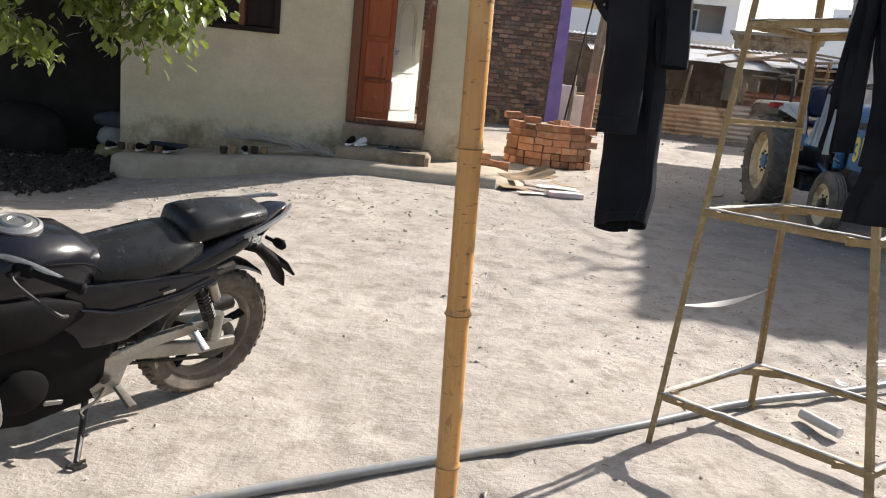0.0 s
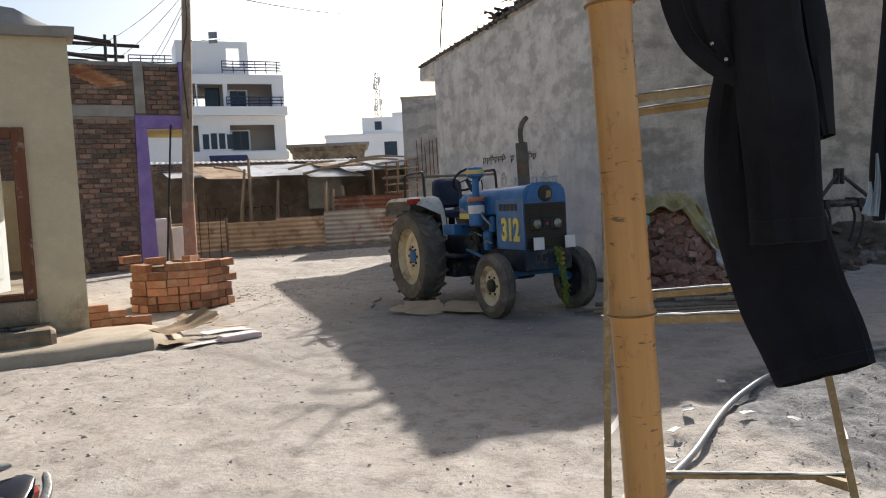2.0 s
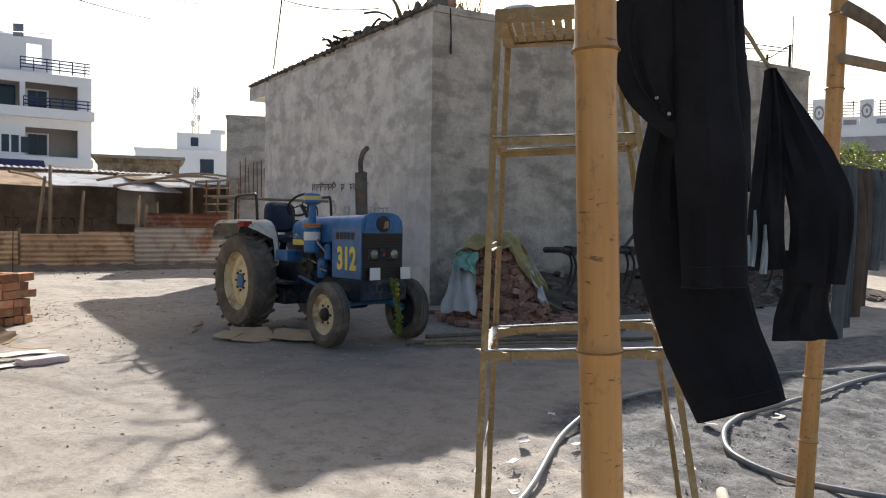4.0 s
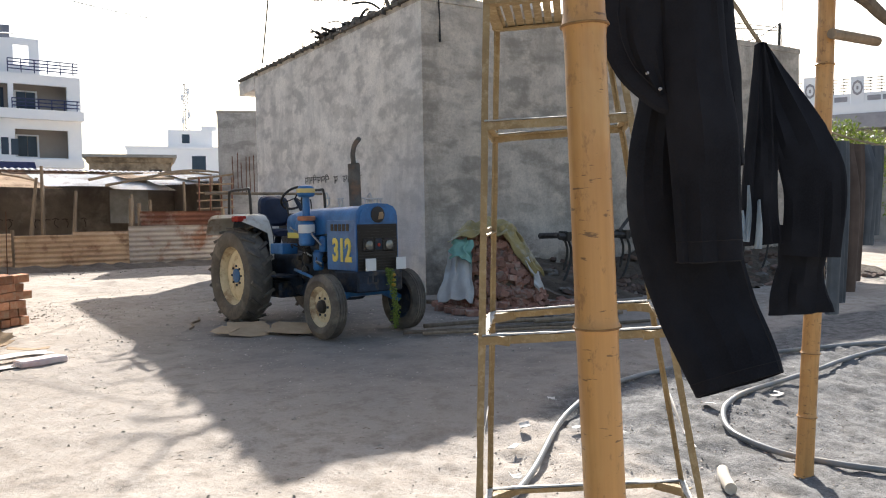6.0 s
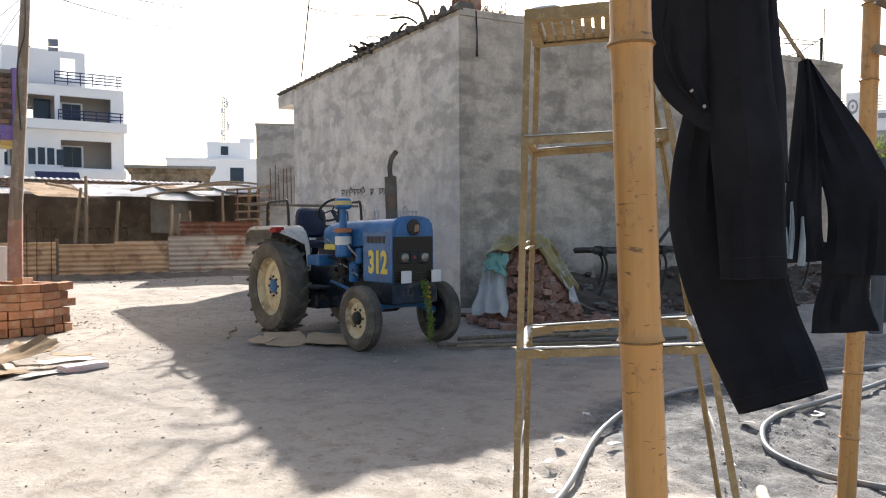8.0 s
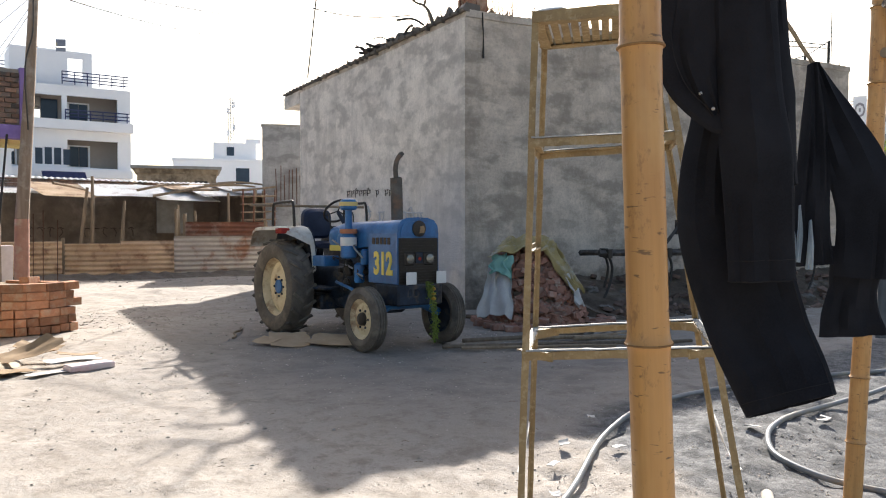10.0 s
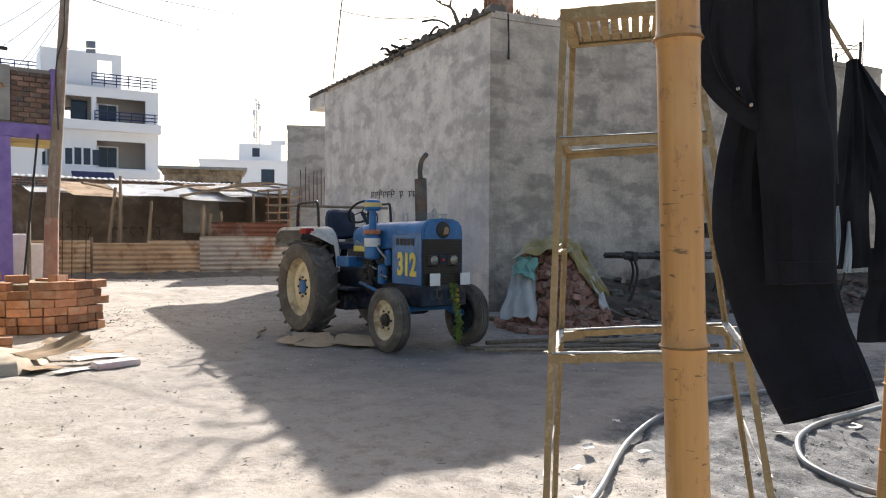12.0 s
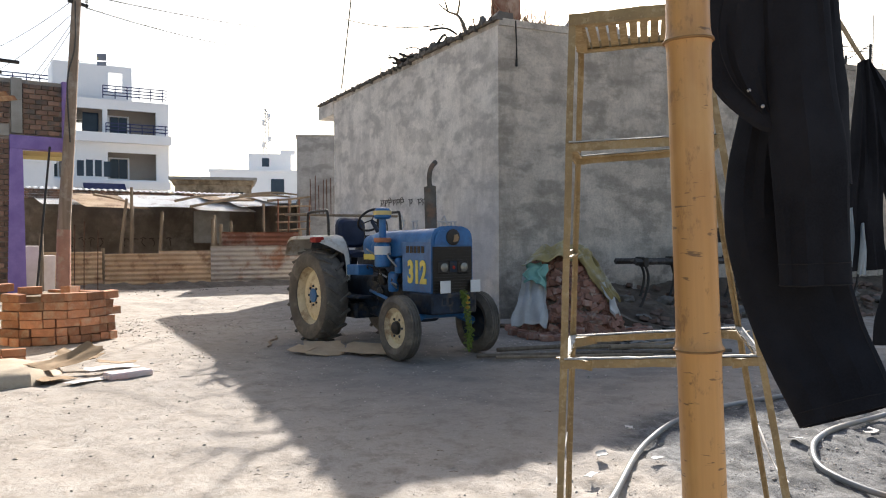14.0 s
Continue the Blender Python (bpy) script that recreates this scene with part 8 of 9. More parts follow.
sheet_card("scrap_card", "bent brown cardboard flap propped on the heap", on(1.15, 11.55, 0.12, 12, -12, 20), (0.74, 0.30), M_CARD, 1, 0.07)
sheet_card("scrap_card", "torn pale cardboard sheet in the sun", on(1.55, 11.35, 0.06, 3, 2, 15), (0.56, 0.22), M_PAPER, 2, 0.03)
sheet_card("scrap_card", "torn brown cardboard scrap", on(1.7, 11.7, 0.05, -3, 4, -20), (0.42, 0.20), M_CARD, 3, 0.02)
sheet_card("scrap_card", "torn brown cardboard scrap", on(0.95, 11.1, 0.04, 2, 5, 40), (0.40, 0.22), M_CARD, 4, 0.025)
sheet_card("scrap_card", "torn brown cardboard scrap", on(1.35, 11.9, 0.12, 10, 8, -35), (0.46, 0.24), M_CARD, 5, 0.04)
sheet_card("scrap_card", "torn pale cardboard sheet in the sun", on(1.2, 10.85, 0.03, 0, 2, 25), (0.40, 0.16), M_PAPER, 6, 0.015)
bm = bmesh.new()
box(bm, (0, 0, 0.045), (0.46, 0.22, 0.07), bevel=0.015)
bmesh.ops.subdivide_edges(bm, edges=bm.edges, cuts=2, use_grid_fill=True)
roughen(bm, 0.007, 9)
solo("pink_box", bm, M_PINKCARD, "crushed faded pink box on the litter heap", "box", m=on(1.62, 10.92, 0.0, 0, 0, 8))
M_CARTON = surface("dusty_pale_carton", (0.50, 0.37, 0.235), (0.38, 0.275, 0.17), 0.9, scale=4, fine=40, bump=0.15)
for i, (x, y, r, sx, sy) in enumerate(((4.1, 11.18, -24, 0.50, 0.62), (4.52, 10.74, -50, 0.62, 0.44), (3.84, 11.28, -66, 0.30, 0.26))):
    sheet_card("flattened_carton", "flattened dusty carton under the tractor's side", on(x, y, 0.06 + 0.012 * (i % 2), 9, 2, r), (sx, sy), M_CARTON, 11 + 2 * i, 0.010)
for i, (x, y) in enumerate(((3.74, 5.77), (4.16, 6.36), (4.84, 5.36), (5.45, 5.1), (3.15, 5.86), (3.49, 6.06), (3.86, 5.51), (2.75, 5.5), (5.56, 5.13))):
    sheet_card("paper_scrap", "scrap of white paper on the sand", on(x, y, 0.035, 6 * (i % 3), 5, 47 * i), (0.13 - 0.008 * i, 0.05 + 0.012 * (i % 3)), M_PAPER, 30 + i, 0.012, "paper scraps")
bm = bmesh.new()
tube(bm, [(-0.12, 0, 0), (0.12, 0.0, 0.0)], 0.028, 14)
solo("pipe_offcut", bm, M_PAPER, "short pale plastic pipe offcut on the sand", "pipe", m=on(2.37, 4.9, 0.035, 0, 0, -62))
bm = bmesh.new()
tube(bm, curve_pts([(-0.16, 0, 0), (0, 0.01, 0.005), (0.16, 0, 0)], 5), 0.035, 12)
solo("peeled_log", bm, M_PEELED, "short pale peeled log on the sand", "log", m=on(3.58, 4.58, 0.045, 0, 0, 35))

# ---- rubble heap under sacking ----
M_BRICKDUST = surface("dusty_broken_brick", (0.38, 0.20, 0.145), (0.24, 0.125, 0.09), 0.95, scale=8, fine=60, bump=0.5, dist=0.006, each=0.3, stain=(0.36, 0.30, 0.25), stain_scale=5)
M_DARKSOIL = surface("dark_rubble_soil", (0.21, 0.175, 0.14), (0.12, 0.10, 0.08), 0.95, scale=3, fine=30, bump=0.8, dist=0.03)
BRICK_BROKEN = [brick_mesh("brick", (0.245 - 0.045 * (k % 3), 0.125, 0.085), M_BRICKDUST, k * 2.3 + 4) for k in range(5)]


HEAP = Matrix.Translation((8.28, 10.75, lie(8.28, 10.75))) @ Matrix(((0.79, 0.61, 0, 0), (-0.61, 0.79, 0, 0), (0, 0, 1, 0), (0, 0, 0, 1)))


def build_rubble():
    # local x runs along the heap, local y back to the wall; the top leans to the sacking
    h = thing("brick_rubble_heap", HEAP, "heap of broken red bricks against the plastered building", "rubble")

    def skin(a, zf, k):
        rad = math.sqrt(max(0, 1 - zf ** 1.5))
        return Vector((0.70 * k * rad * math.cos(a) - 0.22 * zf, 0.75 * k * rad * math.sin(a) + 0.15 * zf, 1.22 * k * zf))
    bm = bmesh.new()
    bmesh.ops.create_icosphere(bm, subdivisions=4, radius=1.0)
    for v in bm.verts:
        zf = max(0.0, v.co.z)
        p = skin(math.atan2(v.co.y, v.co.x), zf, 0.95)
        v.co = p if v.co.z > 0 else Vector((p.x, p.y, -0.1))
    roughen(bm, 0.05, 3)
    part("core", bm, M_DARKSOIL, h)
    rng = random.Random(17)
    for n in range(300):
        p = skin(rng.uniform(2.9, 6.5), rng.random() ** 0.9, 1.0)
        lay(rng.choice(BRICK_BROKEN), h, pose(p.x, p.y, p.z + 0.03, rng.uniform(-25, 25), rng.uniform(-25, 25), rng.uniform(0, 180)))
    # the rest of the broken pieces, too many to pick apart
    rest = bmesh.new()
    for k in range(380):
        p = skin(rng.uniform(2.9, 6.5), rng.random() ** 1.2, 0.97)
        box(rest, (p.x, p.y, p.z + 0.02), (rng.uniform(0.08, 0.2), 0.1, 0.068), (rng.uniform(-35, 35), rng.uniform(-35, 35), rng.uniform(0, 180)))
    ob = part("broken_rest", rest, M_BRICKDUST, h)
    ob["kind"] = "stuff"
    rng = random.Random(18)
    for k in range(44):
        a = rng.uniform(3.1, 6.6)
        d = rng.uniform(0.75, 1.15)
        x, y = d * math.cos(a), d * math.sin(a)
        w = HEAP @ Vector((x, y, 0))
        lay(rng.choice(BRICK_BROKEN), h, pose(x, y, 0.035 + lie(w.x, w.y) - HEAP.translation.z, rng.uniform(-12, 12), rng.uniform(-12, 12), rng.uniform(0, 180)))
    return h


build_rubble()


def drape(name, label, outline, heights, material, seed, m, thick=0.012, fold=0.05):
    """A folded cloth laid over a heap: a grid of points at given heights."""
    bm = bmesh.new()
    nu, nv = 26, 14
    grid, under = [], []
    for j in range(nv + 1):
        for i in range(nu + 1):
            u, v = i / nu, j / nv
            x = (outline[0][0] * (1 - u) + outline[1][0] * u) * (1 - v) + (outline[3][0] * (1 - u) + outline[2][0] * u) * v
            y = (outline[0][1] * (1 - u) + outline[1][1] * u) * (1 - v) + (outline[3][1] * (1 - u) + outline[2][1] * u) * v
            z = (heights[0] * (1 - u) + heights[1] * u) * (1 - v) + (heights[3] * (1 - u) + heights[2] * u) * v
            f = fold * (math.sin(u * 17 + seed + 2 * v) * 0.5 + noise.noise(Vector((u * 4 + seed, v * 4, seed))))
            e = 0.08 * noise.noise(Vector((u * 3, v * 3, seed + 9)))
            p = Vector((x + e, y - f, z + f * 0.8 + 0.06 * math.sin(3.1 * u)))
            grid.append(bm.verts.new(p))
            under.append(bm.verts.new(p + Vector((0, thick, -thick))))
    k = nu + 1
    for j in range(nv):
        for i in range(nu):
            a = j * k + i
            bm.faces.new((grid[a], grid[a + 1], grid[a + k + 1], grid[a + k]))
            bm.faces.new((under[a], under[a + k], under[a + k + 1], under[a + 1]))
    edge = [i for i in range(k)] + [j * k + nu for j in range(1, nv + 1)] + [nv * k + i for i in range(nu - 1, -1, -1)] + [j * k for j in range(nv - 1, 0, -1)]
    for a, b in zip(edge, edge[1:] + edge[:1]):
        bm.faces.new((under[a], under[b], grid[b], grid[a]))
    return solo(name, bm, material, label, "cloth", "sacking on the rubble", m=m)


drape("grey_cloth", "dirty grey white cloth hanging down the rubble", [(-1.02, -0.55), (-0.52, -0.78), (-0.48, -0.45), (-0.80, -0.30)], [0.14, 0.16, 1.0, 0.95], M_DENIMPALE, 1.0, HEAP)
drape("mint_sheet", "mint green plastic sheet tucked in the heap", [(-0.84, -0.55), (-0.52, -0.66), (-0.46, -0.48), (-0.78, -0.42)], [0.82, 0.70, 1.06, 1.04], M_MINT, 2.0, HEAP, fold=0.03)
drape("yellow_sacking", "faded yellow sacking over the rubble heap", [(-0.86, -0.50), (0.02, -0.56), (0.14, 0.05), (-0.58, 0.0)], [1.06, 1.14, 1.36, 1.30], M_TARPYELLOW, 3.0, HEAP, fold=0.07)
drape("yellow_sacking", "faded yellow sacking sliding down the heap", [(0.44, -0.52), (0.66, -0.36), (0.28, -0.10), (-0.04, -0.40)], [0.52, 0.48, 1.27, 1.26], M_TARPYELLOW, 4.0, HEAP, fold=0.05)
drape("pale_rag", "pale torn rag below the yellow sacking", [(0.52, -0.62), (0.64, -0.50), (0.46, -0.30), (0.34, -0.48)], [0.30, 0.30, 0.75, 0.74], M_DENIMPALE, 6.0, HEAP, fold=0.02)

# poles and irons on the ground beside the tractor
random.seed(15)
for i, (a, b, r) in enumerate((((5.4, 9.75), (7.2, 8.9), 0.025), ((5.6, 9.55), (7.4, 8.6), 0.02), ((5.9, 9.9), (7.9, 9.4), 0.03), ((6.9, 9.5), (8.4, 8.7), 0.03), ((7.2, 8.9), (8.6, 8.2), 0.025), ((7.3, 9.2), (8.9, 8.9), 0.035), ((7.6, 11.9), (8.3, 11.1), 0.035), ((3.7, 12.0), (4.3, 13.0), 0.015))):
    bm = bmesh.new()
    p = [(a[0] + (b[0] - a[0]) * k / 4 + random.uniform(-0.03, 0.03), a[1] + (b[1] - a[1]) * k / 4 + random.uniform(-0.03, 0.03)) for k in range(5)]
    tube(bm, curve_pts([(x, y, lie(x, y) + r + 0.01) for x, y in p], 4), r, 7)
    solo("old_pole", bm, M_STICK if i % 2 else M_BARK, "old weathered pole lying on the ground", "pole", "poles on the ground")

# grey rags wrung into strands on the ground beside the poles
rag = thing("grey_rag", pose(0, 0, 0), "twisted dusty grey rags lying beside the poles", "rag")
rng = random.Random(77)
for k in range(8):
    x, y = 7.75 + 0.14 * (k % 4) + rng.uniform(-0.05, 0.05), 9.25 + 0.13 * (k // 4) + 0.10 * (k % 4) + rng.uniform(-0.05, 0.05)
    pts = []
    for q in range(5):
        pts.append((x, y, lie(x, y) + 0.05 + 0.03 * math.sin(q * 1.7 + k)))
        x, y = x + 0.15 + rng.uniform(-0.03, 0.03), y - 0.10 + rng.uniform(-0.07, 0.07)
    bm = tube(bmesh.new(), curve_pts(pts, 5), [0.018 + 0.05 * math.sin(math.pi * (0.08 + 0.84 * u / 20)) * (0.6 + 0.4 * (k % 3) / 2) for u in range(21)], 9, 0.6)
    roughen(bm, 0.012, 9)
    part("strand", bm, M_RAG, rag)

# ---- plough and bits along the shaded wall ----


def build_cultivator(m, label, half, mast, apex, tines):
    """A tractor-drawn frame: two long beams, cross ties, a braced mast with a drilled head, curved tines."""
    t = thing("iron_cultivator", m, label, "cultivator", "farm implements by the wall")
    z = 1.05

    def bar(name, a, b, w=0.045, mat=M_IRONDUST):
        a, b = Vector(a), Vector(b)
        part(name, tube(bmesh.new(), [a, b], w, 4), mat, t)
    for y in (0.0, 0.55):
        bar("beam", (-half, y, z), (half, y, z - 0.02), 0.055)
    n = max(2, round(half * 2 / 0.8))
    for k in range(n + 1):
        x = -half + 0.06 + (2 * half - 0.12) * k / n
        bar("cross_tie", (x, 0.03, z + 0.01), (x, 0.53, z + 0.01), 0.04)
    bar("brace", (mast - 0.62, 0.0, z + 0.05), (mast - 0.04, 0.16, apex - 0.05), 0.035)
    bar("brace", (mast + 0.52, 0.0, z + 0.05), (mast + 0.04, 0.16, apex - 0.05), 0.035)
    bar("brace", (mast - 0.10, 0.55, z + 0.05), (mast, 0.18, apex - 0.05), 0.035)
    for dx in (-0.05, 0.05):
        part("mast_plate", span(bmesh.new(), (mast + dx - 0.012, 0.10, apex - 0.22), (mast + dx + 0.012, 0.24, apex + 0.06), 0.004), M_IRONDUST, t)
    for q in (-0.1, 0.0):
        part("mast_pin", tube(bmesh.new(), [(mast - 0.09, 0.17, apex + q), (mast + 0.09, 0.17, apex + q)], 0.018, 7), M_BLACKMETAL, t)
    for k in range(tines):
        x = -half + 0.2 + (2 * half - 0.4) * k / (tines - 1)
        y = 0.55 * (k % 2)
        part("tine", tube(bmesh.new(), curve_pts([(x, y, z), (x + 0.10, y, z - 0.28), (x + 0.02, y, z - 0.62), (x - 0.16, y, z - 0.92)], 5), [0.024] * 13 + [0.022, 0.018, 0.010], 6), M_BLACKMETAL, t)
        part("clamp", span(bmesh.new(), (x - 0.05, y - 0.075, z - 0.09), (x + 0.05, y + 0.075, z + 0.075), 0.008), M_BLACKMETAL, t)
    return t


M_IRONDUST = surface("dusty_black_iron", (0.085, 0.078, 0.072), (0.04, 0.036, 0.034), 0.75, metal=0.2, scale=6, fine=50, stain=(0.17, 0.15, 0.13), stain_scale=4)
build_cultivator(pose(11.8, 10.72, lie(11.8, 10.7), 0, 0, -13), "long dusty black iron cultivator frame standing by the wall", 1.62, 0.46, 1.60, 9)
build_cultivator(pose(14.95, 9.98, lie(14.95, 10.0), 0, 0, -13), "dusty iron cultivator with a tall braced mast by the wall", 0.98, 0.22, 1.85, 5)


def build_bank():
    """A low bank of earth and broken stone along the foot of the shaded wall."""
    bm = bmesh.new()
    loops = []
    for i in range(41):
        x = 9.6 + 0.24 * i
        y = 12.75 - 0.21 * (x - 8.65)
        k = 0.95 + 0.35 * noise.noise(Vector((x * 0.9, 3, 0)))
        g = lie(x, y - 1.2)
        loops.append([(x, y - 2.3 * k - 0.1, g - 0.05), (x, y - 1.7 * k, g + 0.15 * k), (x, y - 1.1 * k, g + 0.33 * k), (x, y - 0.5, g + 0.46 * k), (x, y - 0.02, g + 0.60 * k), (x, y - 0.02, g - 0.1)])
    rings(bm, loops)
    bmesh.ops.subdivide_edges(bm, edges=bm.edges, cuts=3, use_grid_fill=True)
    roughen(bm, 0.09, 2.4)
    roughen(bm, 0.035, 9)
    ob = solo("earth_bank", bm, M_BANK, "bank of dark earth and rubble along the wall", "earth bank", kind="structure")
    rng = random.Random(23)
    st = thing("broken_brick_row", pose(0, 0, 0), "dirty broken bricks scattered on the earth bank", "rubble")
    for k in range(190):
        x = rng.uniform(9.6, 18.5)
        d = rng.uniform(0.15, 2.2) if k % 3 else rng.uniform(1.4, 2.5)
        y = 12.75 - 0.21 * (x - 8.65) - d
        z = lie(x, y - 0.3) + 0.56 * max(0.0, 1 - d / 2.1) + 0.03
        lay(rng.choice(BRICK_DIRTY), st, pose(x, y, z, rng.uniform(-25, 25), rng.uniform(-25, 25), rng.uniform(0, 180)))
    for k in range(15):
        x = 9.9 + 0.56 * k + rng.uniform(-0.2, 0.2)
        d = rng.uniform(0.9, 1.9)
        y = 12.75 - 0.21 * (x - 8.65) - d
        bm = bmesh.new()
        bmesh.ops.create_icosphere(bm, subdivisions=3, radius=1.0)
        sx, sy, sz = rng.uniform(0.08, 0.26), rng.uniform(0.08, 0.17), rng.uniform(0.05, 0.11)
        for v in bm.verts:
            q = 1 + 0.55 * noise.noise(v.co * 1.3 + Vector((k * 3.1, 0, 0))) + 0.22 * noise.noise(v.co * 4)
            v.co = Vector((v.co.x * sx, v.co.y * sy, v.co.z * sz)) * q
        solo("rough_stone", bm, M_BANKSTONE, "rough dusty stone half sunk in the earth bank", "stone", "stones on the bank", m=pose(x, y, lie(x, y - 0.3) + 0.56 * max(0.0, 1 - d / 2.1) + sz * 0.35, rng.uniform(-15, 15), rng.uniform(-15, 15), rng.uniform(0, 180)))
    return ob


M_BANK = surface("dark_bank_earth", (0.17, 0.132, 0.098), (0.075, 0.057, 0.042), 0.97, scale=2.4, fine=26, bump=0.9, dist=0.04, stain=(0.22, 0.185, 0.15), stain_scale=1.6, stain_lo=0.55, stain_hi=0.7)
M_BANKSTONE = surface("dusty_stone", (0.24, 0.215, 0.19), (0.13, 0.115, 0.10), 0.95, scale=5, fine=40, bump=0.5, dist=0.01)
M_BRICKDIRTY = surface("dirty_broken_brick", (0.20, 0.13, 0.10), (0.11, 0.078, 0.062), 0.95, scale=8, fine=60, bump=0.5, dist=0.006, each=0.4)
BRICK_DIRTY = [brick_mesh("brick", (0.19 - 0.03 * (k % 3), 0.11, 0.068), M_BRICKDIRTY, k * 1.9 + 2) for k in range(5)]
build_bank()


def build_litter():
    """Dead leaves and rotting scraps in the shade beside the house."""
    rng = np.random.default_rng(8)
    verts, faces = [], []
    for _ in range(3000):
        x, y = -4.3 - abs(rng.normal(0, 1.2)), 11.0 + rng.normal(0, 0.9)
        if x > -4.6 and y > 11.2 or y > 13.0:
            continue
        z = lie(x, y) + rng.uniform(0.0, 0.06)
        a, s, w = rng.uniform(0, 6.28), rng.uniform(0.025, 0.065), rng.uniform(0.008, 0.02)
        c, n = math.cos(a), math.sin(a)
        base = len(verts)
        for u, v, h in ((-s, 0, 0.005), (0, w, 0.03), (s, 0, rng.uniform(0.0, 0.05)), (0, -w, 0.015), (0, 0, -0.02)):
            verts.append((x + c * u - n * v, y + n * u + c * v, z + h))
        faces.extend([(base, base + 3, base + 2, base + 1), (base, base + 1, base + 4), (base + 1, base + 2, base + 4), (base + 2, base + 3, base + 4), (base + 3, base, base + 4)])
    me = bpy.data.meshes.new("leaf_litter")
    me.from_pydata(verts, [], faces)
    me.materials.append(M_LITTER)
    tagged(new("leaf_litter", me), "dark dead leaves and scraps in the shade", "leaf litter", kind="stuff")


M_LITTER = island_surface("dead_leaves", (0.055, 0.043, 0.032), (0.028, 0.023, 0.018))
build_litter()


def build_fence_foot():
    bm = bmesh.new()
    loops = []
    for i in range(60):
        x = 3.4 + 0.14 * i
        y = 26.75 - 0.24 * (x - 3.4)
        k = 0.6 + 0.7 * noise.noise(Vector((x * 1.7, 3, 0)))
        g = lie(x, y)
        loops.append([(x, y - 0.7, g - 0.04), (x, y - 0.4, g + 0.10 * k), (x, y - 0.1, g + 0.20 * k), (x, y + 0.3, g + 0.22 * k), (x, y + 0.6, g - 0.05)])
    rings(bm, loops)
    bmesh.ops.subdivide_edges(bm, edges=bm.edges, cuts=2, use_grid_fill=True)
    roughen(bm, 0.05, 4)
    solo("soil_ridge", bm, M_DARKSOIL, "low dark ridge along the fence foot", "soil", kind="structure")


build_fence_foot()

# ---- utility pole and wires ----
M_KITE = surface("kite_paper", (0.25, 0.28, 0.34), (0.18, 0.2, 0.25), 0.7, stain=(0.55, 0.48, 0.25), stain_scale=1.4, stain_lo=0.5, stain_hi=0.52, bump=0)
M_POLEFOOT = surface("dull_red_foot_paint", (0.42, 0.22, 0.155), (0.30, 0.16, 0.115), 0.9, scale=4, fine=40, stain=(0.40, 0.30, 0.22), stain_scale=3)
M_POLEWOOD = surface("grey_brown_weathered_pole", (0.33, 0.245, 0.18), (0.20, 0.145, 0.105), 0.9, scale=4, fine=40, stretch=(2, 2, 0.15), stain=(0.36, 0.30, 0.24), stain_scale=3)


def build_pole():
    t = thing("utility_pole", pose(3.48, 23.3, 0.2), "weathered wooden utility pole with a red painted foot", "utility pole")
    bm = bmesh.new()
    tube(bm, [(0, 0, -0.2), (0.03, 0, 1.75)], [0.17, 0.16], 12)
    part("painted_foot", bm, M_POLEFOOT, t, "dull red painted foot")
    bm = bmesh.new()
    tube(bm, [(0.03, 0, 1.753), (0.20, -0.03, 4.5), (0.46, -0.05, 9.2)], [0.155, 0.13, 0.095], 12)
    part("shaft", bm, M_POLEWOOD, t)
    for z in (7.4, 7.9):
        bm = bmesh.new()
        box(bm, (0.40, -0.05, z), (0.5, 0.06, 0.08), (0, 4, 10), 0.01)
        arm = part("cross_arm", bm, M_BLACKMETAL, t)
        for x in (0.2, 0.6):
            bm = bmesh.new()
            lathe(bm, [(0.02, 0), (0.045, 0.03), (0.03, 0.06), (0.045, 0.09), (0.01, 0.13)], (x, -0.05, z + 0.04), (0, 0, 1), 10)
            part("insulator", bm, M_WHITEPLATE, arm)
    bm = bmesh.new()
    tube(bm, curve_pts([(0.15, -0.2, 3.9), (0.10, -0.22, 5.4), (0.28, -0.22, 6.3), (0.30, -0.2, 7.4)], 6), 0.018, 6)
    part("service_cable", bm, M_BLACKMETAL, t)
    return t


build_pole()


def wire(name, a, b, sag, r=0.012, label="thin black overhead wire"):
    a, b = Vector(a), Vector(b)
    pts = [a.lerp(b, k / 14) - Vector((0, 0, sag * 4 * (k / 14) * (1 - k / 14))) for k in range(15)]
    bm = bmesh.new()
    tube(bm, pts, r, 5)
    return solo(name, bm, M_BLACKMETAL, label, "wire", "overhead wires")


wire("overhead_wire", (4.06, 23.25, 7.53), (25.15, 42.93, 14.06), 0.9, 0.024)
wire("overhead_wire", (5.14, 28.84, 9.54), (27.94, 45.88, 15.68), 0.5, 0.024)
wire("overhead_wire", (3.89, 23.25, 6.17), (18.52, 46.46, 14.15), 0.5, 0.018)
wire("overhead_wire", (3.77, 23.25, 7.67), (2.3, 36.34, 8.38), 0.3, 0.008)
wire("overhead_wire", (3.74, 23.25, 7.32), (2.64, 36.31, 7.57), 0.3, 0.008)
wire("overhead_wire", (3.74, 23.25, 7.11), (3.35, 36.23, 6.15), 0.3, 0.008)
wire("overhead_wire", (3.7, 23.25, 6.89), (3.53, 36.21, 5.94), 0.3, 0.008)
wire("overhead_wire", (9.15, 19.1, 7.15), (9.2, 15.2, 6.15), 0.12, 0.012)


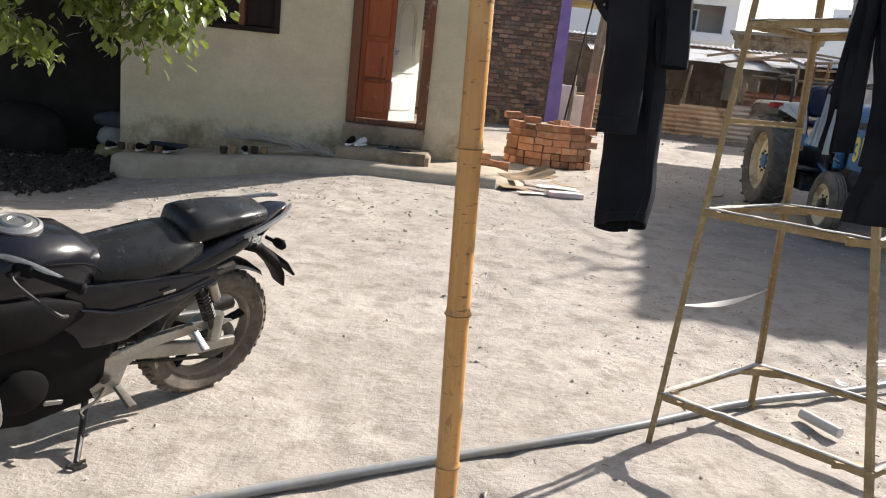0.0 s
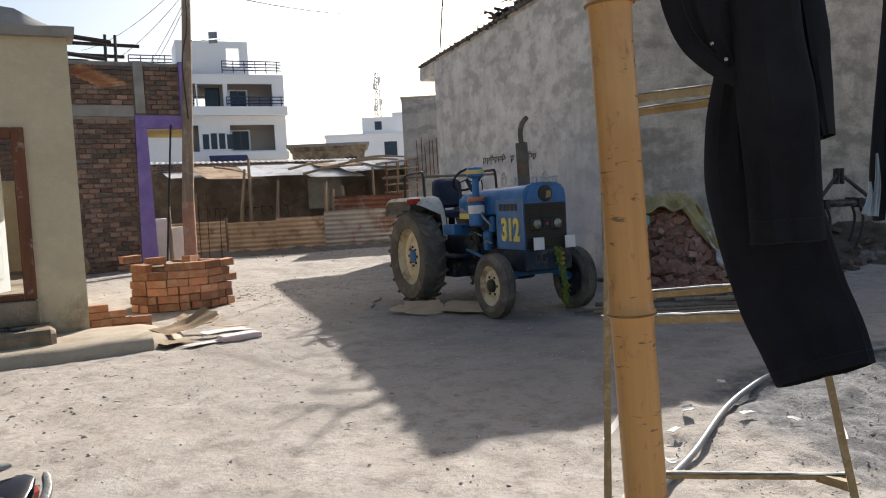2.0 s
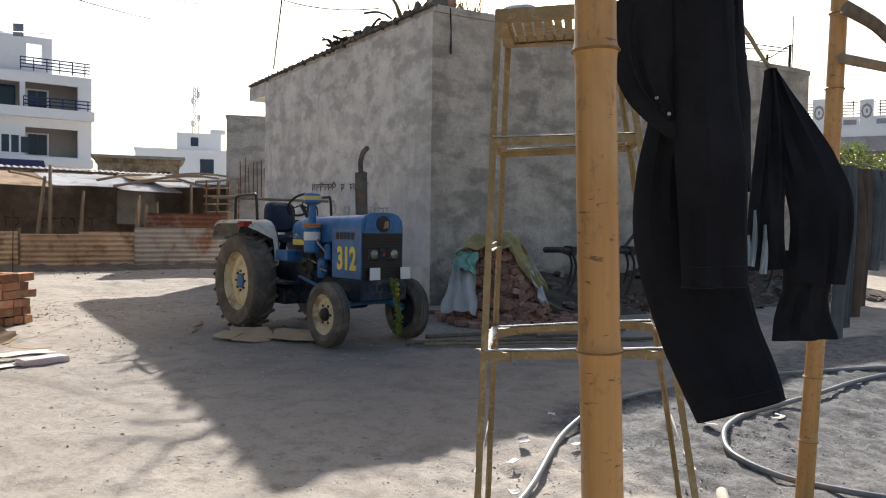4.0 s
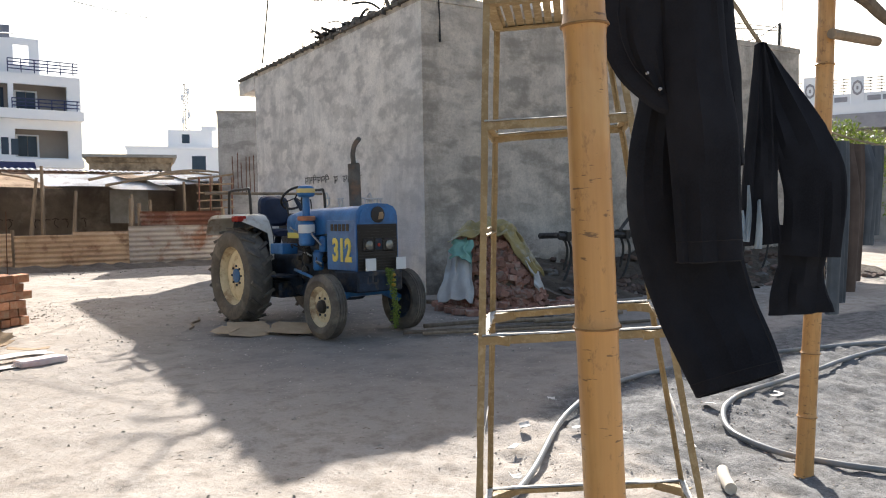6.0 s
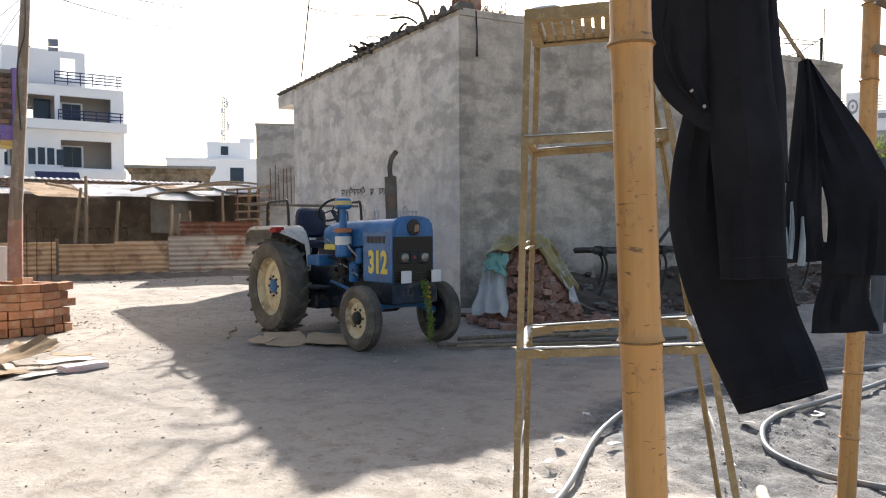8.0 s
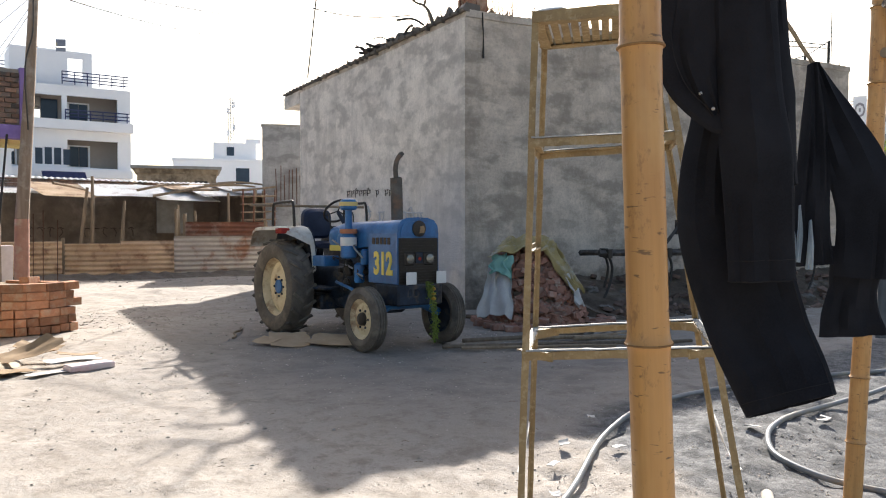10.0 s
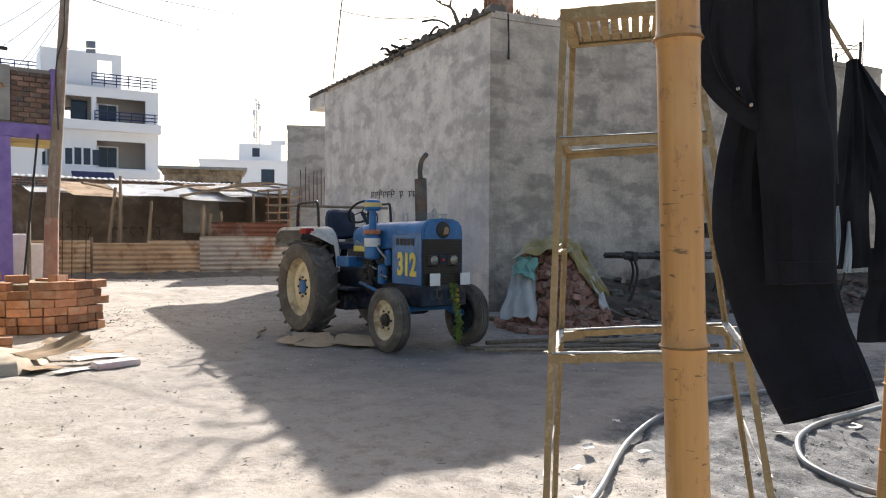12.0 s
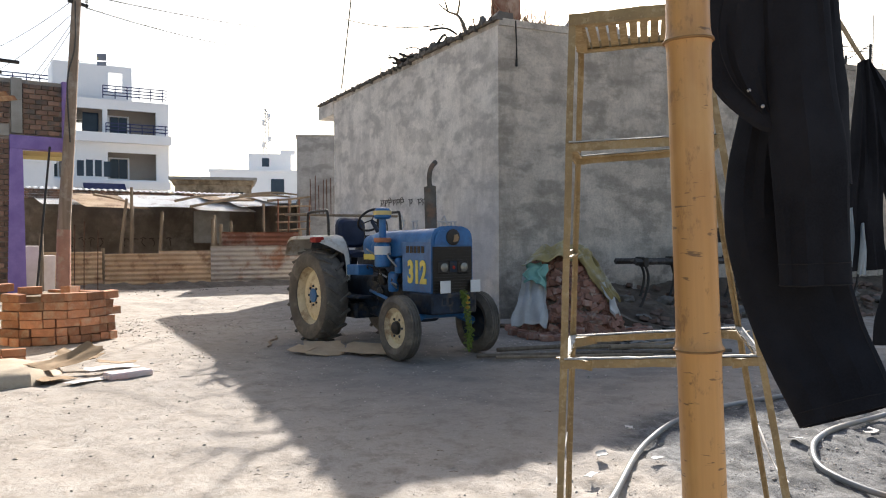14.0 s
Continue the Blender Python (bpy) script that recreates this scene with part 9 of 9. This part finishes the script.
bm = bmesh.new()
extrude_outline(bm, [(0.13, 0.17), (0.13, -0.17), (-0.13, -0.17), (-0.13, 0.17)], 0.006, pose(0, 0, 0, 90, 0, -30))
solo("paper_kite", bm, M_KITE, "small grey and yellow square paper kite caught on a wire", "kite", m=pose(5.04, 25.78, 6.84))


def slanted_pipe():
    t = thing("leaning_pipes", pose(2.9, 22.6, 0.25), "thin black pipes leaning behind the brick stack", "pipe")
    for a, b, r in (((-0.15, 0, 0), (0.35, 0.9, 3.75), 0.026), ((0.0, -0.1, 0.05), (0.75, -0.5, -0.02), 0.03), ((0.0, 0.1, 0), (0.1, 0.7, 1.6), 0.05)):
        bm = bmesh.new()
        tube(bm, [a, b], r, 8)
        part("pipe", bm, M_BLACKMETAL if r < 0.05 else M_STICK, t)
    return t


slanted_pipe()
random.seed(52)
for i, (x, y, z) in enumerate(((3.95, 24.3, 1.9), (4.25, 24.6, 2.0), (4.5, 24.2, 1.75))):
    bm = bmesh.new()
    tube(bm, [(0, 0, 0), (0.02, 0, z)], 0.012, 5)
    solo("rebar_rod", bm, M_REBAR, "rusty reinforcing rod stuck in the ground", "rod", "rebar rods", m=pose(x, y, 0.2))
for i, (x, y, w, hgt, m) in enumerate(((2.95, 24.3, 0.5, 1.35, M_PAPER), (3.35, 24.5, 0.35, 1.1, M_PAPER))):
    bm = bmesh.new()
    box(bm, (0, 0, hgt / 2), (w, 0.12, hgt), (4, 0, 0), 0.01)
    solo("old_door_board", bm, m, "old pale board leaning behind the pillar", "board", "leaning boards", m=pose(x, y, 0.2, 0, 0, 12))
bm = bmesh.new()
lathe(bm, [(0.28, -0.03), (0.30, 0.0), (0.28, 0.03), (0.20, 0.02), (0.20, -0.02)], (0, 0, 0.28), (0.2, 1, 0.15), 24, closed=True)
solo("wicker_ring", bm, M_CARD, "round wicker tray leaning on the brick wall", "tray", m=pose(0.75, 23.3, 0.2))

# ---- clutter on the roof of the plastered building ----


def roof_clutter():
    rng = random.Random(61)
    t = thing("roof_brushwood", pose(0, 0, 0), "tangled dark brushwood and scrap on the roof edge", "brushwood")
    bm = bmesh.new()
    for i in range(64):
        s = rng.choice((rng.uniform(0.12, 0.55), rng.gauss(0.40, 0.06)))
        p = CB.lerp(LB, s) + Vector((rng.uniform(0.02, 0.35), 0, HB + 0.10))
        pts = [p]
        d = Vector((rng.uniform(-0.4, 0.4), rng.uniform(-1, 1), rng.uniform(0.1, 0.9)))
        for k in range(3):
            d = d + Vector((rng.uniform(-0.7, 0.7), rng.uniform(-0.7, 0.7), rng.uniform(-0.8, 0.2)))
            pts.append(pts[-1] + d * 0.14)
            pts[-1].z = max(pts[-1].z, HB + 0.09)
        tube(bm, curve_pts(pts, 3), rng.uniform(0.012, 0.035), 5)
    part("brushwood_tangle", bm, M_BLACKMETAL, t)["kind"] = "stuff"
    for i in range(34):
        q = rng.choice((rng.uniform(0.05, 0.5), rng.gauss(0.38, 0.05)))
        p = CB.lerp(LB, q) + Vector((rng.uniform(0.05, 0.3), 0, HB + 0.08))
        bm = bmesh.new()
        bmesh.ops.create_icosphere(bm, subdivisions=2, radius=1.0)
        sx, sy, sz = rng.uniform(0.05, 0.11), rng.uniform(0.05, 0.16), rng.uniform(0.04, 0.16)
        for v in bm.verts:
            f = 1 + 0.6 * noise.noise(v.co * 1.6 + Vector((i * 2.7, 0, 0)))
            v.co = Vector((p.x + v.co.x * sx * f, p.y + v.co.y * sy * f, p.z + v.co.z * sz * f))
        part("scrap", bm, M_DARKWOOD if i % 3 else M_DARKCEMENT, t)
    # brush heap and tarpaulin on the shaded side
    t2 = thing("roof_brush_heap", pose(0, 0, 0), "heap of dry grey brush on the flat roof", "brushwood")
    bm = bmesh.new()
    for i in range(110):
        x = 10.1 + rng.gauss(0, 0.38)
        p = Vector((x, 13.75 - 0.21 * (x - 8.65) + abs(rng.gauss(0, 0.25)), HB + 0.005))
        d = Vector((rng.uniform(-0.5, 0.7), rng.uniform(-0.3, 0.4), rng.uniform(0.25, 0.75)))
        tube(bm, [p, p + d * 0.6 + Vector((0, 0, 0.05)), p + d], [0.010, 0.008, 0.004], 4)
    part("brushwood", bm, M_STICK, t2)["kind"] = "stuff"
    sack("tied_sack", "pale tied sack on the flat roof", (11.75, 13.35, HB), (0.8, 0.4, 0.42), M_DENIMPALE, 8.0, "sack")
    # bent dry branch that stands up from the corner
    t3 = thing("roof_branch", pose(8.95, 14.15, HB - 0.01), "bent bare branch standing on the roof edge", "branch")
    bm = bmesh.new()
    tube(bm, curve_pts([(0, 0, 0), (0.02, 0.16, 0.30), (0.05, 0.36, 0.50), (0.12, 0.75, 0.68), (0.16, 1.15, 0.95)], 6), [0.045 - 0.0014 * k for k in range(25)], 7)
    tube(bm, curve_pts([(0.05, 0.36, 0.50), (0.03, 0.25, 0.75), (0.0, 0.16, 1.05)], 6), [0.028 - 0.0014 * k for k in range(13)], 6)
    tube(bm, curve_pts([(0.12, 0.75, 0.68), (0.02, 0.72, 0.86), (0.0, 0.80, 1.02)], 6), [0.022 - 0.0012 * k for k in range(13)], 6)
    part("branch", bm, M_BARK, t3)
    # thin mast with a wire at the left, posts at the right end
    bm = bmesh.new()
    tube(bm, [(9.64, 20.2, HB), (9.25, 19.0, 7.8)], 0.018, 6)
    solo("roof_mast", bm, M_BLACKMETAL, "thin leaning wire mast on the roof", "mast")
    t4 = thing("roof_posts", pose(0, 0, 0), "short dark posts and wires at the roof corner", "post")
    for (x, y, h, r) in ((18.6, 10.75, 0.62, 0.035), (18.75, 10.75, 1.35, 0.012), (17.9, 11.0, 0.30, 0.03), (17.2, 11.2, 0.2, 0.035)):
        bm = bmesh.new()
        tube(bm, [(x, y, HB - 0.02), (x + 0.03, y, HB - 0.02 + h)], r, 6)
        part("post", bm, M_BLACKMETAL, t4)
    for a, b in (((12.4, 12.4, HB + 0.55), (18.6, 10.8, HB + 0.5)), ((14.5, 11.8, HB + 0.4), (18.6, 10.8, HB + 0.42)), ((17.2, 11.2, HB - 0.02), (18.7, 10.8, HB + 0.6))):
        bm = bmesh.new()
        tube(bm, curve_pts([a, Vector(a).lerp(Vector(b), 0.5) - Vector((0, 0, 0.1)), b], 5), 0.013, 5)
        part("wire", bm, M_BLACKMETAL, t4)
    # wheel rim lying up there
    bm = bmesh.new()
    lathe(bm, [(0.30, -0.06), (0.34, 0), (0.30, 0.06), (0.24, 0.04), (0.24, -0.04)], (0, 0, 0), (0.25, 1, 0.2), 24, closed=True)
    solo("discarded_wheel", bm, M_TYRE, "old tyre standing on the roof edge", "tyre", m=pose(13.1, 12.15, HB + 0.31))


roof_clutter()

# lettering scrawled on the plaster: unreadable, so plain strokes
dL = (LB - CB).normalized()
random.seed(71)
M_CHALK = surface("blue_chalk_lettering", (0.46, 0.50, 0.55), (0.40, 0.43, 0.47), 0.9, bump=0)
for nm, s0, s1, z0, hgt, n, m, r in (("wall_lettering", 0.28, 0.62, 2.52, 0.15, 13, M_INK, 0.008), ("wall_lettering", 0.18, 0.50, 2.0, 0.30, 8, M_CHALK, 0.016)):
    lt = thing(nm, pose(0, 0, 0), "scrawled unreadable lettering on the plaster", "lettering", kind="structure")
    for k in range(n):
        if k in (4, 6):
            continue
        s = s0 + (s1 - s0) * k / n
        p = CB.lerp(LB, s) + Vector((-0.012, 0.002, z0 + 0.10 * k / n))
        w = dL * ((s1 - s0) / n * (LB - CB).length * 0.92)
        bm = bmesh.new()
        tube(bm, [p, p + w * 0.5 + Vector((0, 0, random.uniform(-0.015, 0.015))), p + w], r, 4)
        stem = random.uniform(0.65, 0.9)
        tube(bm, [p + w * stem, p + w * stem - Vector((0, 0, hgt * random.uniform(0.8, 1.1)))], r, 4)
        a, b = random.uniform(0.05, 0.25), random.uniform(0.35, 0.75)
        tube(bm, curve_pts([p + w * (a + 0.15), p + w * a - Vector((0, 0, hgt * 0.35)), p + w * (a + 0.3) - Vector((0, 0, hgt * b)), p + w * stem - Vector((0, 0, hgt * 0.4))], 5), r, 4)
        if k % 3 == 1:
            tube(bm, curve_pts([p + w * 0.3, p + w * 0.5 + Vector((0, 0, hgt * 0.4)), p + w * 0.9 + Vector((0, 0, hgt * 0.15))], 4), r, 4)
        part("letter_stroke", bm, m, lt)

# ---- right-hand distance: house with pierced parapet, garden bush, lane wall ----


M_GREYTRIM = surface("grey_trim_paint", (0.36, 0.35, 0.37), (0.28, 0.27, 0.29), 0.8)


def build_right_house():
    h = thing("balcony_house", pose(37.0, 16.2, 0, 0, 0, -70), "grey and white house with a patterned balcony parapet", "house")
    part("wall", span(bmesh.new(), (-2, 0, 0), (14, 8, 6.2)), M_CONCRETE, h)
    part("balcony_slab", span(bmesh.new(), (-3.2, -1.2, 5.86), (14.3, 0.3, 6.3)), M_WHITEWALL, h)
    for k in range(8):
        x = -3.10 + k * 1.90
        top = 7.75 - 0.12 * k
        part("parapet_pier", span(bmesh.new(), (x, -1.12, 6.303), (x + 0.54, -0.85, top), 0.01), M_WHITEWALL, h)
        bm = bmesh.new()
        lathe(bm, [(0.22, 0), (0.22, 0.05), (0.15, 0.055), (0.15, 0.0)], (x + 0.27, -1.1, 7.0), (0, -1, 0), 8, closed=True)
        for v in bm.verts:
            v.co.z = 7.0 + (v.co.z - 7.0) * 1.55
        part("octagon_motif", bm, M_GREYTRIM, h, "grey octagon moulding")
        part("motif_stud", span(bmesh.new(), (x + 0.23, -1.15, 6.92), (x + 0.31, -1.11, 7.08), 0.01), M_GREYTRIM, h)
        part("parapet_panel", span(bmesh.new(), (x + 0.543, -1.05, 6.303), (x + 1.897, -0.95, 6.78), 0.01), M_WHITEWALL, h)
        for q in (0.66, 1.26):
            part("panel_moulding", span(bmesh.new(), (x + q, -1.08, 6.42), (x + q + 0.52, -1.045, 6.64), 0.01), M_GREYTRIM, h)
        for q in range(5):
            z = 6.9 + q * 0.13
            part("rail", tube(bmesh.new(), [(x + 0.543, -1.0, z), (x + 1.897, -1.0, z)], 0.018, 5), M_BLACKMETAL, h)
        for q in range(3):
            part("baluster", tube(bmesh.new(), [(x + 0.8 + 0.42 * q, -1.0, 6.78), (x + 0.8 + 0.42 * q, -1.0, 7.48)], 0.02, 5), M_BLACKMETAL, h)
    part("band", span(bmesh.new(), (-3.2, -1.28, 5.2), (14.3, -0.05, 5.855)), M_GREYTRIM, h)
    part("upper_storey", span(bmesh.new(), (2.5, 2.5, 6.31), (14, 8, 9.2)), M_WHITEWALL, h)
    return h


build_right_house()
BUSH_LIMBS = [([(0, 0, -0.1), (0.1, 0.1, 0.9), (0.0, 0.2, 2.0)], 0.09, 0.05), ([(0, 0.2, 1.6), (0.5, 0.2, 2.4), (0.8, 0.3, 3.0)], 0.05, 0.02), ([(0, 0.2, 1.6), (-0.5, 0.0, 2.5), (-0.7, 0.1, 3.1)], 0.05, 0.02), ([(0, 0.2, 2.0), (0.1, 0.3, 2.8), (0.0, 0.2, 3.4)], 0.05, 0.02)]
build_tree("garden_bush", "bright green garden bush in the sun", (20.6, 9.75, 0.1), BUSH_LIMBS, [((0, 0.1, 3.1), 0.55, 40), ((0.5, 0.3, 2.6), 0.5, 26), ((-0.5, 0, 2.6), 0.5, 26), ((0.0, 0, 1.9), 0.6, 20)], 0.10, M_LEAFDARK, 0.1, 44, 55)
bm = bmesh.new()
span(bm, (0, 0, -0.2), (16, 0.3, 2.3))
bmesh.ops.subdivide_edges(bm, edges=bm.edges, cuts=10, use_grid_fill=True)
roughen(bm, 0.03, 1.5)
solo("lane_wall", bm, M_MUD, "low mud wall across the far lane", "wall", kind="structure", m=pose(22.5, 9.5, 0, 0, 0, -75))

# ---- loose stones, clods, chaff ----


def build_gravel():
    rng = np.random.default_rng(5)
    verts, faces = [], []
    tetra = np.array([(1, 0, -0.4), (-0.5, 0.87, -0.4), (-0.5, -0.87, -0.4), (0.2, 0.1, 0.7), (-0.3, 0.5, 0.35), (0.6, -0.5, 0.3)])
    tris = [(0, 1, 4), (0, 4, 3), (1, 2, 4), (2, 3, 4), (0, 3, 5), (2, 5, 3), (0, 5, 2), (0, 2, 1)]

    def add(x, y, s):
        z = lie(x, y) + noise.noise(Vector((x * 0.7, y * 0.7, 0.3))) * 0.035 + noise.noise(Vector((x * 2.6, y * 2.6, 4.1))) * 0.016
        a = rng.uniform(0, 6.28)
        c, sn = math.cos(a), math.sin(a)
        k = rng.uniform(0.6, 1.4, 3)
        base = len(verts)
        for p in tetra:
            q = p * k * s * rng.uniform(0.85, 1.15)
            verts.append((x + c * q[0] - sn * q[1], y + sn * q[0] + c * q[1], z + q[2] * 0.55 + s * 0.1))
        faces.extend([tuple(base + i for i in t) for t in tris])
    for _ in range(3000):
        x, y = rng.uniform(-4, 7), rng.uniform(1.6, 15)
        add(x, y, 0.004 + 0.010 * rng.random() ** 3)
    for _ in range(300):
        x, y = rng.uniform(-4, 8), rng.uniform(2, 18)
        add(x, y, 0.012 + 0.018 * rng.random() ** 2)
    for cx, cy, n, sp, sz in ((-1.8, 9.6, 160, 0.7, 0.018), (-0.6, 8.9, 60, 0.5, 0.016), (3.0, 16.2, 110, 0.7, 0.014), (3.4, 14.8, 60, 0.5, 0.018), (-3.2, 8.8, 120, 1.0, 0.02), (-4.2, 10.2, 120, 0.8, 0.025), (5.2, 12.8, 140, 0.6, 0.02), (4.5, 19.5, 220, 1.6, 0.02), (7.5, 20.2, 160, 1.4, 0.02), (7.5, 25.2, 160, 1.6, 0.05), (3.4, 5.0, 200, 0.9, 0.010), (5.0, 5.3, 300, 1.0, 0.012), (7.0, 9.8, 120, 0.8, 0.02), (6.0, 11.5, 180, 1.2, 0.018), (3.2, 12.5, 120, 1.2, 0.016), (3.3, 15.6, 300, 0.9, 0.020), (4.6, 14.6, 200, 0.8, 0.016), (4.4, 5.2, 900, 1.0, 0.008), (3.0, 5.6, 350, 0.7, 0.007), (2.3, 9.5, 220, 1.5, 0.012), (0.6, 9.0, 220, 1.6, 0.012), (6.0, 18.5, 260, 1.5, 0.022), (4.2, 10.6, 320, 0.9, 0.012), (4.8, 8.6, 420, 1.5, 0.009), (2.8, 7.6, 320, 1.3, 0.008), (7.6, 8.4, 260, 1.2, 0.014)):
        for _ in range(n):
            add(rng.normal(cx, sp), rng.normal(cy, sp), sz * (0.4 + rng.random()))
    me = bpy.data.meshes.new("loose_stones")
    me.from_pydata(verts, [], faces)
    me.materials.append(M_STONE)
    tagged(new("loose_stones", me), "loose stones and clods scattered over the yard", "gravel", kind="stuff")
    # chaff and twigs
    bm = bmesh.new()
    r2 = random.Random(9)
    for _ in range(170):
        x, y = r2.uniform(-3, 6.5), r2.uniform(2, 12)
        z = lie(x, y) + 0.02 + noise.noise(Vector((x * 0.7, y * 0.7, 0.3))) * 0.035
        a = r2.uniform(0, 6.28)
        l = r2.uniform(0.02, 0.06)
        d = Vector((math.cos(a), math.sin(a), 0)) * l
        tube(bm, [Vector((x, y, z)), Vector((x, y, z + 0.006)) + d * 0.5, Vector((x, y, z)) + d], 0.0022, 4)
    solo("dry_chaff", bm, M_STICK, "bits of straw and twig on the earth", "chaff", kind="stuff")


build_gravel()

# ---- bricks of the unplastered house, the nearest as single pieces ----


def wall_bricks(parent, core_name, x0, x1, z0, z1, y, limit, seed):
    rng = random.Random(seed)
    bl, bh, joint = 0.275, 0.125, 0.024
    singles = 0
    rest = bmesh.new()
    z, c = z0, 0
    while z + bh < z1:
        x = x0 - (bl / 2 if c % 2 else 0)
        while x < x1:
            a, b = max(x, x0), min(x + bl - joint, x1)
            if b - a > 0.05:
                p = ((a + b) / 2, y + rng.uniform(-0.012, 0.010), z + bh / 2)
                if singles < limit and abs((b - a) - (bl - joint)) < 1e-6 and a > 0.2:
                    ob = new("brick", rng.choice(BRICK_OLD))
                    ob.parent = parent
                    ob.matrix_basis = pose(*p, rng.uniform(-1, 1), rng.uniform(-1, 1), rng.uniform(-1.5, 1.5)) @ Matrix.Diagonal(((bl - joint) / 0.225, 1, (bh - joint) / 0.072, 1))
                    singles += 1
                else:
                    box(rest, p, (b - a, 0.105, bh - joint))
            x += bl
        z += bh
        c += 1
    ob = part("brickwork", rest, M_BRICKOLD, parent)
    ob["kind"] = "stuff"


wall_bricks(BRICK_HOUSE, "lower", -2.0, 2.36, 0.15, 4.2, BRICK_Y + 0.02, 220, 1)
wall_bricks(BRICK_HOUSE, "upper", -2.0, 2.40, 4.52, 5.62, BRICK_Y + 0.02, 40, 2)
wall_bricks(BRICK_HOUSE, "upper", 2.68, 3.54, 4.28, 5.62, BRICK_Y + 0.02, 40, 3)
